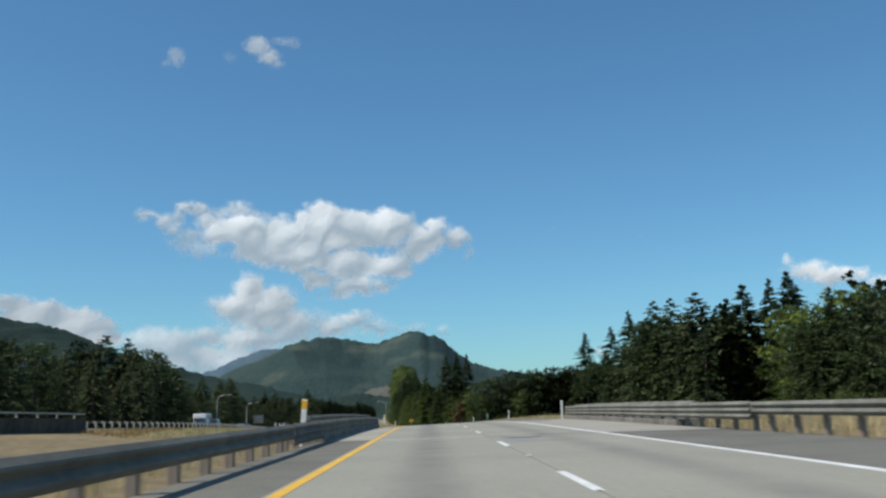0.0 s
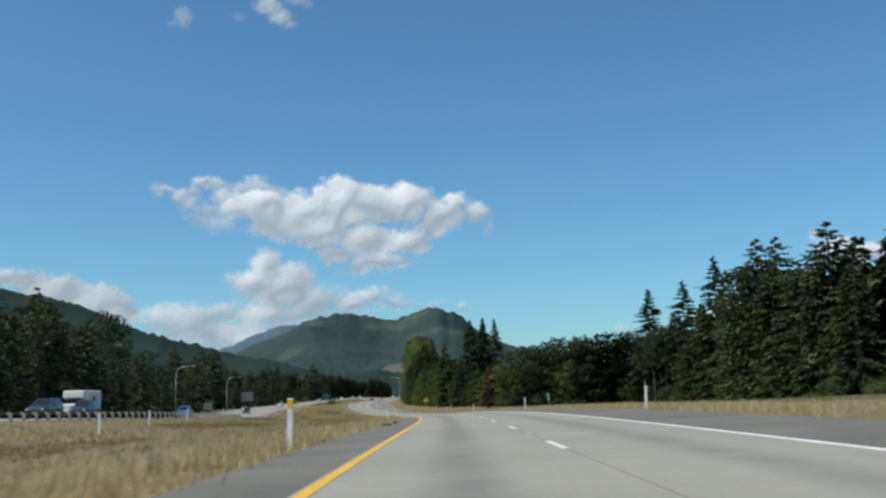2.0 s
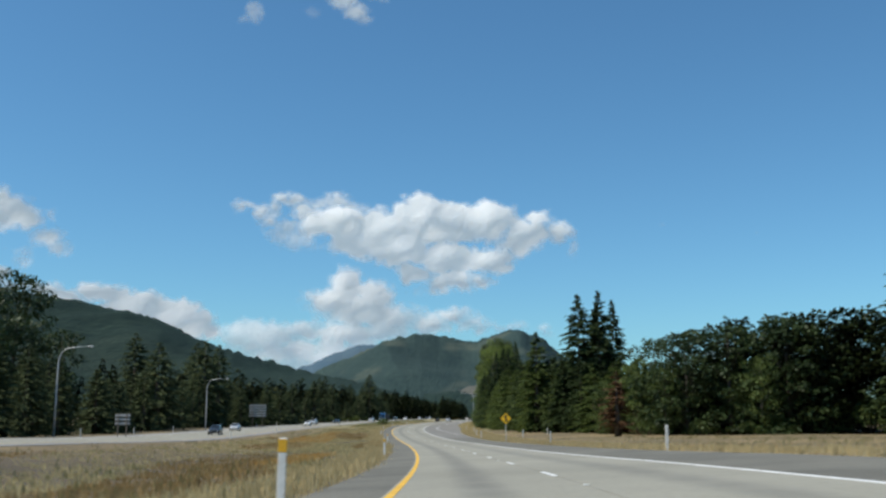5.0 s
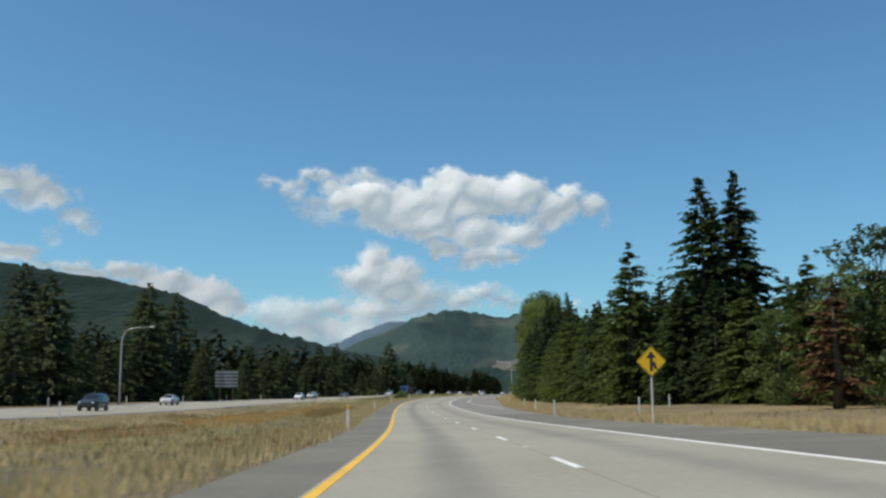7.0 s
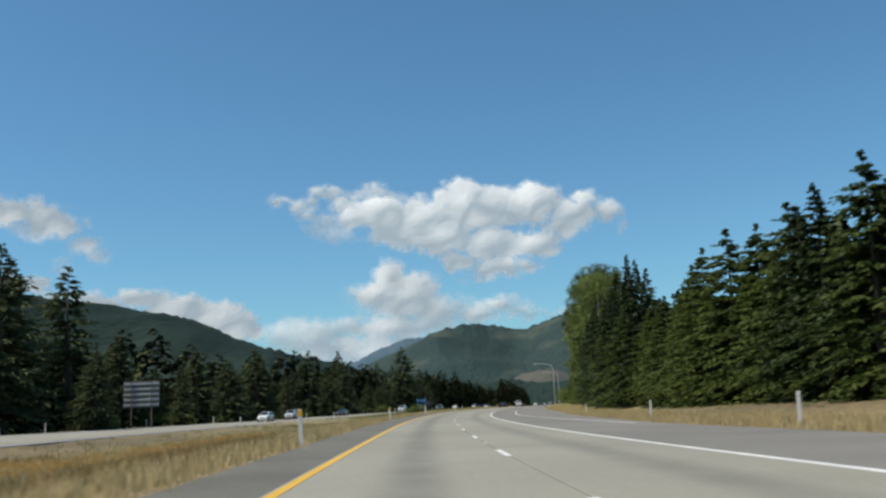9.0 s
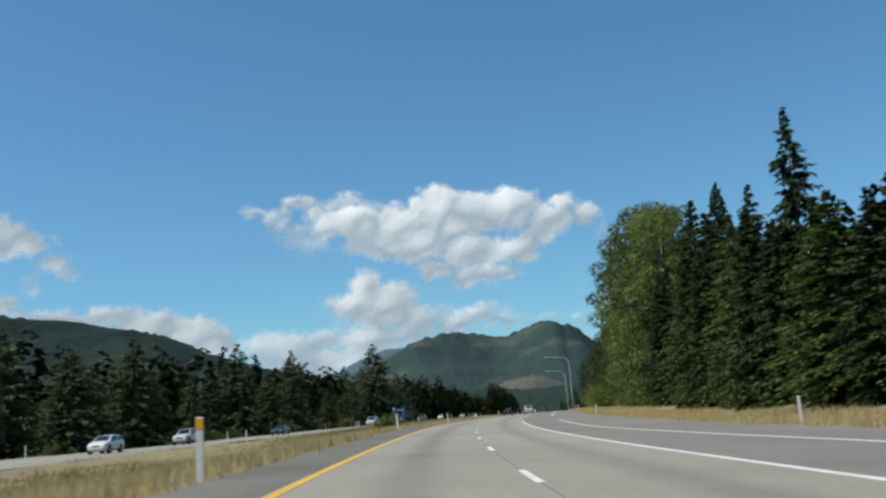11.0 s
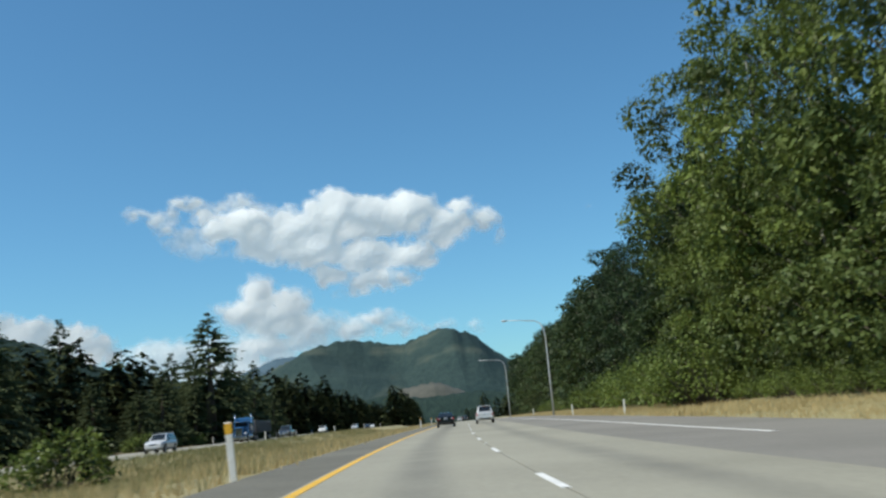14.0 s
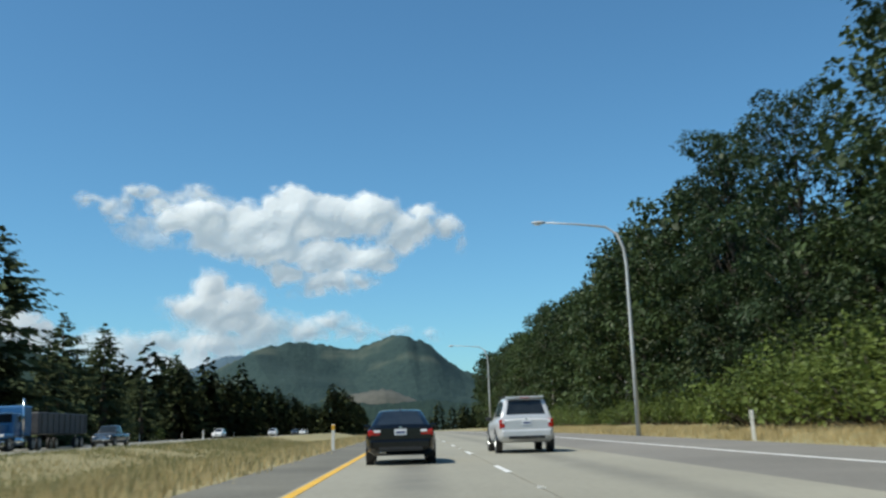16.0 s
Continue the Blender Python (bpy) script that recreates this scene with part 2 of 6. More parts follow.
M_POPLAR = foliage("poplar_leaves", (0.012, 0.024, 0.01), (0.048, 0.078, 0.03), 0.45, 0.18)
M_SHRUB = foliage("shrub_leaves", (0.034, 0.052, 0.014), (0.175, 0.23, 0.053), 0.5, 0.32)
M_TWIGGY = foliage("bare_twigs", (0.045, 0.036, 0.022), (0.13, 0.098, 0.058), 0.85, 0.1, 0.1)
M_DRYGRASS = foliage("dry_grass", (0.42, 0.32, 0.15), (0.72, 0.6, 0.34), 0.7, 0.45)
M_FIELDGRASS = foliage("meadow_grass", (0.26, 0.215, 0.1), (0.72, 0.6, 0.32), 0.8, 0.5)
M_RUSTGRASS = foliage("rusty_grass", (0.22, 0.145, 0.06), (0.54, 0.38, 0.17), 0.8, 0.45)
M_GOLDGRASS = foliage("golden_grass", (0.4, 0.22, 0.06), (0.72, 0.47, 0.17), 0.8, 0.45)
M_OLIVEGRASS = foliage("olive_grass", (0.19, 0.18, 0.08), (0.5, 0.46, 0.25), 0.8, 0.45)
M_GREENGRASS = foliage("weedy_grass", (0.11, 0.115, 0.045), (0.3, 0.29, 0.12), 0.7, 0.45)


# ---- mesh helpers ----
def mesh_from(name, verts, faces, mats=(), smooth_it=False, index=None):
    me = bpy.data.meshes.new(name)
    me.from_pydata([tuple(v) for v in verts], [], [tuple(f) for f in faces])
    for m in mats:
        me.materials.append(m)
    if index is not None:
        me.polygons.foreach_set("material_index", index)
    if smooth_it:
        me.polygons.foreach_set("use_smooth", [True] * len(me.polygons))
    me.update()
    return me


def toned(me, tone, corners):
    """Stores a shade for each leaf."""
    me.attributes.new("tone", "FLOAT", "POINT").data.foreach_set("value", np.repeat(np.clip(tone, 0, 1), corners).astype(np.float32))
    return me


def part(name, me, parent, label="", at=None):
    ob = new(name, me)
    if parent is not None:
        ob.parent = parent
    if at is not None:
        ob.matrix_local = at
    if label:
        ob["label"] = label
    return ob


def thing(name, at, label, category, group="", kind=""):
    ob = new(name)
    ob.empty_display_size = 0.2
    ob.matrix_world = at
    return tagged(ob, label, category, group, kind)


def bm_mesh(name, bm, mat, smooth_it=False):
    me = bpy.data.meshes.new(name)
    if smooth_it:
        for f in bm.faces:
            f.smooth = True
    bm.to_mesh(me)
    bm.free()
    me.materials.append(mat)
    return me


def box_bm(sx, sy, sz, bevel=0.0, centre=(0, 0, 0), bm=None):
    bm = bm or bmesh.new()
    r = bmesh.ops.create_cube(bm, size=1.0, matrix=Matrix.Translation(centre) @ Matrix.Diagonal((sx, sy, sz, 1)))
    if bevel:
        ed = list({e for v in r["verts"] for e in v.link_edges})
        bmesh.ops.bevel(bm, geom=ed, offset=bevel, segments=2, affect="EDGES", profile=0.5)
    return bm


def tube(points, radii, sides=8):
    """Vertices and faces of a tapered tube through points."""
    pts = [Vector(p) for p in points]
    vs, fs = [], []
    for i, p in enumerate(pts):
        d = (pts[min(i + 1, len(pts) - 1)] - pts[max(i - 1, 0)]).normalized()
        a = d.orthogonal().normalized() if abs(d.z) < 0.9 else Vector((1, 0, 0)) - d * d.x
        a.normalize()
        b = d.cross(a)
        for k in range(sides):
            an = 2 * math.pi * k / sides
            vs.append(p + (a * math.cos(an) + b * math.sin(an)) * radii[i])
    for i in range(len(pts) - 1):
        for k in range(sides):
            k2 = (k + 1) % sides
            fs.append((i * sides + k, i * sides + k2, (i + 1) * sides + k2, (i + 1) * sides + k))
    fs.append(tuple(range(sides))[::-1])
    n = (len(pts) - 1) * sides
    fs.append(tuple(range(n, n + sides)))
    return vs, fs


def strip_mesh(name, s_list, u_in, u_out, lift, mat, zfun, thick=0.25, cross=4):
    """A band along the road between two offsets (numbers or functions of s), with a skirt."""
    s_list = np.asarray(s_list, float)
    ua = u_in(s_list) if callable(u_in) else np.full(len(s_list), float(u_in))
    ub = u_out(s_list) if callable(u_out) else np.full(len(s_list), float(u_out))
    rows = []
    for k in range(cross + 1):
        u = ua + (ub - ua) * k / cross
        x, y = plan(s_list, u)
        rows.append(np.stack([x, y, zfun(s_list, u) + lift], -1))
    first, last = rows[0].copy(), rows[-1].copy()
    first[:, 2] -= thick
    last[:, 2] -= thick
    rows = [first] + rows + [last]
    v = np.concatenate(rows)
    n, r = len(s_list), len(rows)
    f = [(k * n + i, (k + 1) * n + i, (k + 1) * n + i + 1, k * n + i + 1) for k in range(r - 1) for i in range(n - 1)]
    me = mesh_from(name, v, f, [mat])
    across = np.concatenate([ua] + [ua + (ub - ua) * k / cross for k in range(cross + 1)] + [ub])
    me.attributes.new("across", "FLOAT", "POINT").data.foreach_set("value", across.astype(np.float32))
    return me


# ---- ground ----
# cloud shade over the median, laid into the ground colour as dark brown spots
SHADE_SPOTS = [(205, -17, 60, 11, 0.95), (170, -14, 30, 7, 0.6), (300, -10.5, 32, 3.2, 0.8), (255, -12, 30, 7, 0.85), (150, -20, 30, 6, 0.5), (340, -12, 30, 3, 0.5)]   # s, u, half length, half width, strength


def make_ground():
    s1 = np.concatenate([[-4800, -2500, -1200, -600, -300, -150], np.arange(-80, 840, 5.0), [860, 900, 960, 1050, 1200, 1400, 1700, 2100, 2600, 3200, 4000, 4800]])
    u1 = np.concatenate([[-4700, -3000, -2000, -1200, -700, -400, -250, -170, -130, -100, -80, -65, -55], np.arange(-48, -20, 1.5),
                         np.arange(-20, -5.2, 0.8), [-5.2, -3, 0, 3, 6.5], np.arange(7.3, 16, 0.6), np.arange(16, 30, 1.5), [32, 36, 42, 50, 60, 75, 95, 130, 180, 260, 400, 700, 1200, 2000, 3000, 4700]])
    S, U = np.meshgrid(s1, u1, indexing="ij")
    X, Y = plan(S, U)
    Z = ground_z(S, U)
    Z = np.where((np.abs(U) > 900) | (S > 1500) | (S < -500), Z - 6, Z)
    off = (U < -5.6) & (U > opp_u(S) + OPP_HALF + 0.5) | (U > right_edge(S) + 0.6)
    wob = np.array([noise.noise((x * 0.22, y * 0.22, 3.0)) * 0.14 + noise.noise((x * 0.05, y * 0.05, 9.0)) * 0.2 for x, y in zip(X.ravel(), Y.ravel())]).reshape(X.shape)
    Z = Z + np.where(off, wob, 0)
    n = len(u1)
    f = [(i * n + j, i * n + j + 1, (i + 1) * n + j + 1, (i + 1) * n + j) for i in range(len(s1) - 1) for j in range(n - 1)]
    f = [q[::-1] for q in f]
    m = noisy(material("dry_meadow", (0.3, 0.23, 0.12), 0.95), 0.045, 1.6, (0.085, 0.072, 0.035), (0.3, 0.22, 0.105), 0.5, 0.1, mid=(0.17, 0.128, 0.062))
    me = mesh_from("ground", np.stack([X, Y, Z], -1).reshape(-1, 3), f, [m], True)
    cloud_shade = np.zeros_like(X)
    for a, b, la, lb, k in SHADE_SPOTS:
        cloud_shade = np.maximum(cloud_shade, k * np.exp(-((S - a) / la) ** 2 - ((U - b) / lb) ** 2))
    me.attributes.new("cloud_shade", "FLOAT", "POINT").data.foreach_set("value", cloud_shade.ravel().astype(np.float32))
    bsdf = m.node_tree.nodes["Principled BSDF"]
    col = bsdf.inputs["Base Color"].links[0].from_socket
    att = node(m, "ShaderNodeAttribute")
    att.attribute_name = "cloud_shade"
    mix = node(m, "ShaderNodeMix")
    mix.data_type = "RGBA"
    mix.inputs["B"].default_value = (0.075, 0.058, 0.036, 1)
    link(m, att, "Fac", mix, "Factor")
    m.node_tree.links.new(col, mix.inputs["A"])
    straw = smooth((S - 360) / 120) * (U > opp_u(S) + OPP_HALF) * (np.abs(U) < 60) * np.where(U < 0, 0.65, 0.8)
    me.attributes.new("straw", "FLOAT", "POINT").data.foreach_set("value", straw.ravel().astype(np.float32))
    att2 = node(m, "ShaderNodeAttribute")
    att2.attribute_name = "straw"
    mix2 = node(m, "ShaderNodeMix")
    mix2.data_type = "RGBA"
    mix2.inputs["B"].default_value = (0.3, 0.275, 0.14, 1)
    link(m, att2, "Fac", mix2, "Factor")
    m.node_tree.links.new(mix.outputs["Result"], mix2.inputs["A"])
    m.node_tree.links.new(mix2.outputs["Result"], bsdf.inputs["Base Color"])
    ob = new("ground", me)
    tagged(ob, "dry grassy ground of a wide valley, tan and brown", "ground", kind="structure")


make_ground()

# ---- roadway ----
def joint_mesh(s, ua, ub, mat):
    """A ragged filled joint across the road."""
    u = np.linspace(ua, ub, 9)
    w = 0.07 + 0.035 * np.sin(u * 5.3 + s)
    mid = s + 0.22 * np.sin(u * 0.6) + 0.04 * np.sin(u * 3.1)
    v = []
    for side in (-1, 1):
        x, y = plan(mid + side * w, u)
        v += list(zip(x, y, road_z(mid + side * w, u) + 0.005))
    return mesh_from("expansion_joint", v, [(i + 9, i, i + 1, i + 10) for i in range(8)], [mat])


def make_road():
    s = np.arange(-60, 900.1, 4.0)
    road = thing("road", Matrix(), "two-lane concrete motorway carriageway with asphalt shoulders, sunlit", "road", kind="structure")
    part("left_lane", strip_mesh("left_lane", s, -3.62, -0.012, 0.0, M_CONCRETE, road_z, cross=12), road, "pale grey worn concrete lane")
    part("right_lane", strip_mesh("right_lane", s, 0.012, 3.72, 0.0, M_CONCRETE, road_z, cross=12), road, "pale grey worn concrete lane")
    part("left_shoulder", strip_mesh("left_shoulder", s, -5.3, -3.625, -0.006, M_ASPHALT, road_z), road, "dark grey asphalt shoulder")
    part("right_shoulder", strip_mesh("right_shoulder", np.arange(-60, 320.1, 4.0), 3.725, right_edge, -0.006, M_ASPHALT, road_z, cross=8), road, "dark grey asphalt shoulder")
    part("slip_lane", strip_mesh("slip_lane", np.arange(320, 900.1, 4.0), 3.725, right_edge, -0.006, M_SLIP, road_z, cross=8), road, "grey asphalt slip lane joining the carriageway")
    part("seam_filler", strip_mesh("seam_filler", s, -0.03, 0.03, -0.012, M_TAR, road_z, 0.05, 1), road, "dark joint between the lanes")
    part("edge_line", strip_mesh("edge_line", s, -3.56, -3.4, 0.006, M_YELLOW, road_z, 0.01, 1), road, "solid yellow edge line")
    part("edge_line", strip_mesh("edge_line", np.arange(-60, 466, 3.0), 3.52, 3.68, 0.006, M_WHITE, road_z, 0.01, 1), road, "solid white edge line")
    outer = lambda q: np.interp(q, [360, 400, 430, 500, 545, 565, 900], [9.3, 7.9, 6.8, 7.1, 7.2, 6.8, 6.8])
    part("edge_line", strip_mesh("edge_line", np.arange(360, 466, 3.0), lambda q: outer(q) - 0.08, lambda q: outer(q) + 0.08, 0.006, M_WHITE, road_z, 0.01, 1), road, "solid white edge line")
    part("edge_line", strip_mesh("edge_line", np.arange(499, 900, 3.0), lambda q: outer(q) - 0.08, lambda q: outer(q) + 0.08, 0.006, M_WHITE, road_z, 0.01, 1), road, "solid white edge line")
    k = DASH0 - 4 * 12.19
    while k < 760:
        part("lane_dash", strip_mesh("lane_dash", np.linspace(k, k + 3.05, 4), -0.06, 0.06, 0.006, M_WHITE, road_z, 0.01, 1), road)
        k += 12.19
    for a, b, c, d in ((24.9, 27.4, 0.12, 1.25), (28.0, 28.8, 0.4, 1.35), (57.2, 58.2, 4.0, 5.2)):
        me = strip_mesh("tar_patch", np.linspace(a, b, 6), lambda q: c + 0.25 * np.sin(q * 2.1), lambda q: d + 0.3 * np.sin(q * 1.3 + 1), 0.004, M_TAR if a != 24.9 else M_OLD_ASPHALT, road_z, 0.01, 2)
        part("tar_patch", me, road, "irregular tar repair patch")
    span = np.arange(30.6, 66.1, 1.77)
    part("bridge_shoulder", strip_mesh("bridge_shoulder", span, -5.3, -3.63, -0.001, M_DECK, road_z, 0.05, 2), road, "pale concrete shoulder of the bridge deck")
    part("bridge_shoulder", strip_mesh("bridge_shoulder", span, 3.73, 7.36, -0.001, M_DECK, road_z, 0.05, 4), road, "pale concrete shoulder of the bridge deck")
    for q in (30.5, 66.2):
        for ua, ub, mat in ((-5.3, -3.6, M_TAR), (-3.6, -0.1, M_WHITE if q < 40 else M_TAR), (-0.1, 3.5, M_TAR), (3.7, 7.3, M_TAR)):
            part("expansion_joint", joint_mesh(q, ua, ub, mat), road, "dark joint across the road")
    for q in np.arange(DASH0 - 12.19 * 2 + 7.6, 640, 24.38):
        me = bm_mesh("lane_marker", box_bm(0.1, 0.1, 0.018, 0.006), M_WHITE)
        x, y = plan(q, 0.0)
        part("lane_marker", me, road, "raised reflective marker", pose(float(x), float(y), float(road_z(q, 0)) + 0.008, 0, 0, heading(q)))
    opp = thing("opposite_road", Matrix(), "pale asphalt carriageway of the opposite direction beyond the median", "road", kind="structure")
    zf = lambda a, u: opp_z(a, u)
    part("lanes", strip_mesh("lanes", s, lambda q: opp_u(q) - 5.6, lambda q: opp_u(q) + 5.6, 0.0, M_CONCRETE, zf), opp)
    part("shoulder", strip_mesh("shoulder", s, lambda q: opp_u(q) - OPP_HALF, lambda q: opp_u(q) - 5.605, -0.006, M_OLD_ASPHALT, zf), opp)
    part("shoulder", strip_mesh("shoulder", s, lambda q: opp_u(q) + 5.605, lambda q: opp_u(q) + OPP_HALF, -0.006, M_OLD_ASPHALT, zf), opp)
    part("edge_line", strip_mesh("edge_line", s, lambda q: opp_u(q) + 5.4, lambda q: opp_u(q) + 5.55, 0.006, M_YELLOW, zf, 0.01, 1), opp)
    part("edge_line", strip_mesh("edge_line", s, lambda q: opp_u(q) - 5.55, lambda q: opp_u(q) - 5.4, 0.006, M_WHITE, zf, 0.01, 1), opp)
    for q in np.arange(0, 760, 12.19):
        for side in (-1.83, 1.83):
            part("lane_dash", strip_mesh("lane_dash", np.linspace(q, q + 3.05, 3), lambda z: opp_u(z) + side - 0.06, lambda z: opp_u(z) + side + 0.06, 0.006, M_WHITE, zf, 0.01, 1), opp)


DASH0 = 10.35
make_road()

# ---- far hills ----
def hill(name, label, radius, profile, depth, mat, cols, rows, jag, seed, foot=-4.0, front=0.55):
    """A wooded ridge: profile gives turn to the left in degrees and height; gullies run down to a foot nearer by."""
    az = np.linspace(profile[0][0], profile[-1][0], cols)
    pa, ph = np.array(sorted(profile)).T
    h = np.interp(az, pa, ph)
    ker = np.hanning(max(3, cols // 70) | 1)
    h = np.convolve(np.pad(h, len(ker) // 2, mode="edge"), ker / ker.sum(), "valid")
    crest = np.array([noise.noise((a * 2.2, seed, 1.0)) * 0.02 + noise.noise((a * 6.5, seed, 2.0)) * 0.008 for a in az]) * np.abs(h).max()
    v = []
    for j in range(rows + 1):
        t = j / rows
        r = radius * (1 - front * (1 - min(t / 0.9, 1.0))) + max(0, t - 0.9) * depth
        fall = smooth(min(t / 0.9, 1.0)) ** 0.8 if t <= 0.9 else 1 - 1.2 * (t - 0.9)
        for i in range(cols):
            a = radians(az[i])
            px, py = math.sin(a) * r / radius * 4.7, r / radius * 4.7
            gully = noise.noise((px * 1.1 + seed, py * 0.6, seed)) * 0.14 - 0.07 + noise.noise((px * 3.1, py * 0.9, seed + 5)) * 0.1 + noise.noise((px * 8, py * 1.0, seed + 9)) * 0.012
            body = math.sin(math.pi * min(t / 0.9, 1.0)) if t < 0.9 else 0.0
            spur = 1 - 2 * abs(noise.noise((px * 1.9 + seed, py * 0.5, seed + 3)))
            gully += (spur - 0.5) * 0.15
            trees = (abs(noise.noise((px * 22, py * 22, seed))) + noise.noise((px * 60, py * 60, seed)) * 0.6) * jag * smooth((t - 0.84) / 0.06)
            rise = min(max(0.0, fall + gully * body), 0.985 * r / radius if t < 0.9 else 1.0)
            z = foot + (h[i] - foot) * rise + trees + crest[i] * smooth((t - 0.55) / 0.35)
            v.append((-math.sin(a) * r, math.cos(a) * r, z))
    f = [(j * cols + i, j * cols + i + 1, (j + 1) * cols + i + 1, (j + 1) * cols + i) for j in range(rows) for i in range(cols - 1)]
    ob = new(name, mesh_from(name, v, [q[::-1] for q in f], [mat], True))
    tagged(ob, label, "mountain", kind="structure")
    return ob


def forest_cover(name, dark, light, scar, scale):
    m = noisy(material(name, light, 0.95), 0.006, scale, dark, light, 0.9, 7.0, stretch=(1, 0.13, 1.3))
    b = m.node_tree.nodes["Principled BSDF"]
    b.inputs["Specular IOR Level"].default_value = 0.08
    ramp = b.inputs["Base Color"].links[0].from_node
    co = node(m, "ShaderNodeTexCoord")
    n = node(m, "ShaderNodeTexNoise", Scale=0.0042, Detail=3.0, Roughness=0.55)
    mp = node(m, "ShaderNodeMapping", Scale=(1, 0.18, 1.8))
    link(m, co, "Object", mp, "Vector")
    link(m, mp, "Vector", n, "Vector")
    r2 = node(m, "ShaderNodeValToRGB")
    r2.color_ramp.elements[0].position, r2.color_ramp.elements[1].position = 0.56, 0.64
    link(m, n, "Fac", r2, "Fac")
    mix = node(m, "ShaderNodeMix")
    mix.data_type = "RGBA"
    mix.inputs["B"].default_value = (*scar, 1)
    half = node(m, "ShaderNodeMath")
    half.operation = "MULTIPLY"
    half.inputs[1].default_value = 0.55
    link(m, r2, "Color", half, 0)
    link(m, half, 0, mix, "Factor")
    link(m, ramp, "Color", mix, "A")
    m.node_tree.links.new(mix.outputs["Result"], b.inputs["Base Color"])
    return m


# bluish haze of distance is mixed into the two farther wood colours
M_HAZY_WOOD = forest_cover("hazy_far_wood", (0.017, 0.034, 0.035), (0.043, 0.068, 0.06), (0.088, 0.102, 0.078), 0.075)
M_HAZE_BLUE_WOOD = forest_cover("haze_blue_wood", (0.05, 0.09, 0.13), (0.07, 0.115, 0.155), (0.08, 0.12, 0.15), 0.03)
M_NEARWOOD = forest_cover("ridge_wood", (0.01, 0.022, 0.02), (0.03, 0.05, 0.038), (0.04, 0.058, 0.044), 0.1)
M_CLEARCUT = noisy(material("logged_slope", (0.2, 0.17, 0.14), 0.95), 0.012, 0.12, (0.04, 0.044, 0.033), (0.1, 0.096, 0.078), 0.6, 1.0)
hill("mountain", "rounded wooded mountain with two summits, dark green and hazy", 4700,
     [(14.5, 60), (12.6, 170), (11.2, 245), (10.0, 280), (8.9, 318), (7.4, 372), (5.7, 396), (4.2, 380), (3.4, 362), (2.75, 357), (1.9, 380), (1.1, 398), (0.75, 408), (0.2, 410), (-0.1, 404), (-0.4, 387), (-0.75, 384), (-1.2, 366), (-1.5, 346), (-1.75, 324), (-2.6, 265), (-3.8, 225), (-6, 190), (-9, 150)], 500, M_HAZY_WOOD, 360, 90, 9.0, 2.0)
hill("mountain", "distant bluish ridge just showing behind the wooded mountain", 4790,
     [(16, 150), (13.5, 215), (11.9, 262), (10.9, 305), (9.6, 346), (8.9, 352), (7, 330), (4, 200)], 100, M_HAZE_BLUE_WOOD, 200, 20, 6.0, 8.0, front=0.1)
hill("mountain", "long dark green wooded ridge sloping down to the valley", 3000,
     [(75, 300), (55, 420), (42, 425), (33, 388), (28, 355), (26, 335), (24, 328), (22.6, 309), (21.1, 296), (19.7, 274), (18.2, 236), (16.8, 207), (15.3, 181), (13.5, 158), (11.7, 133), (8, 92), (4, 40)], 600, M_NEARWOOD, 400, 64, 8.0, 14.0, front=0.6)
hill("mountain", "low wooded rise in the valley", 2150, [(9, 10), (6.2, 40), (5.0, 50), (4.0, 57), (3.4, 56), (2.9, 50), (2.0, 47), (1.2, 48), (0.5, 50), (-0.2, 52), (-2, 44), (-6, 30), (-12, 10)], 60, M_NEARWOOD, 300, 16, 6.0, 21.0, front=0.2)
hill("logged_hill", "bare grey-brown logged slope in the valley", 2260, [(5.4, 30), (4.4, 50), (3.9, 57), (3.4, 62), (2.9, 69), (2.3, 73), (1.6, 75), (1.1, 70), (0.6, 61), (0.2, 53), (-0.3, 40), (-1.2, 20)], 60, M_CLEARCUT, 110, 20, 4.0, 25.0, foot=2.0, front=0.12)


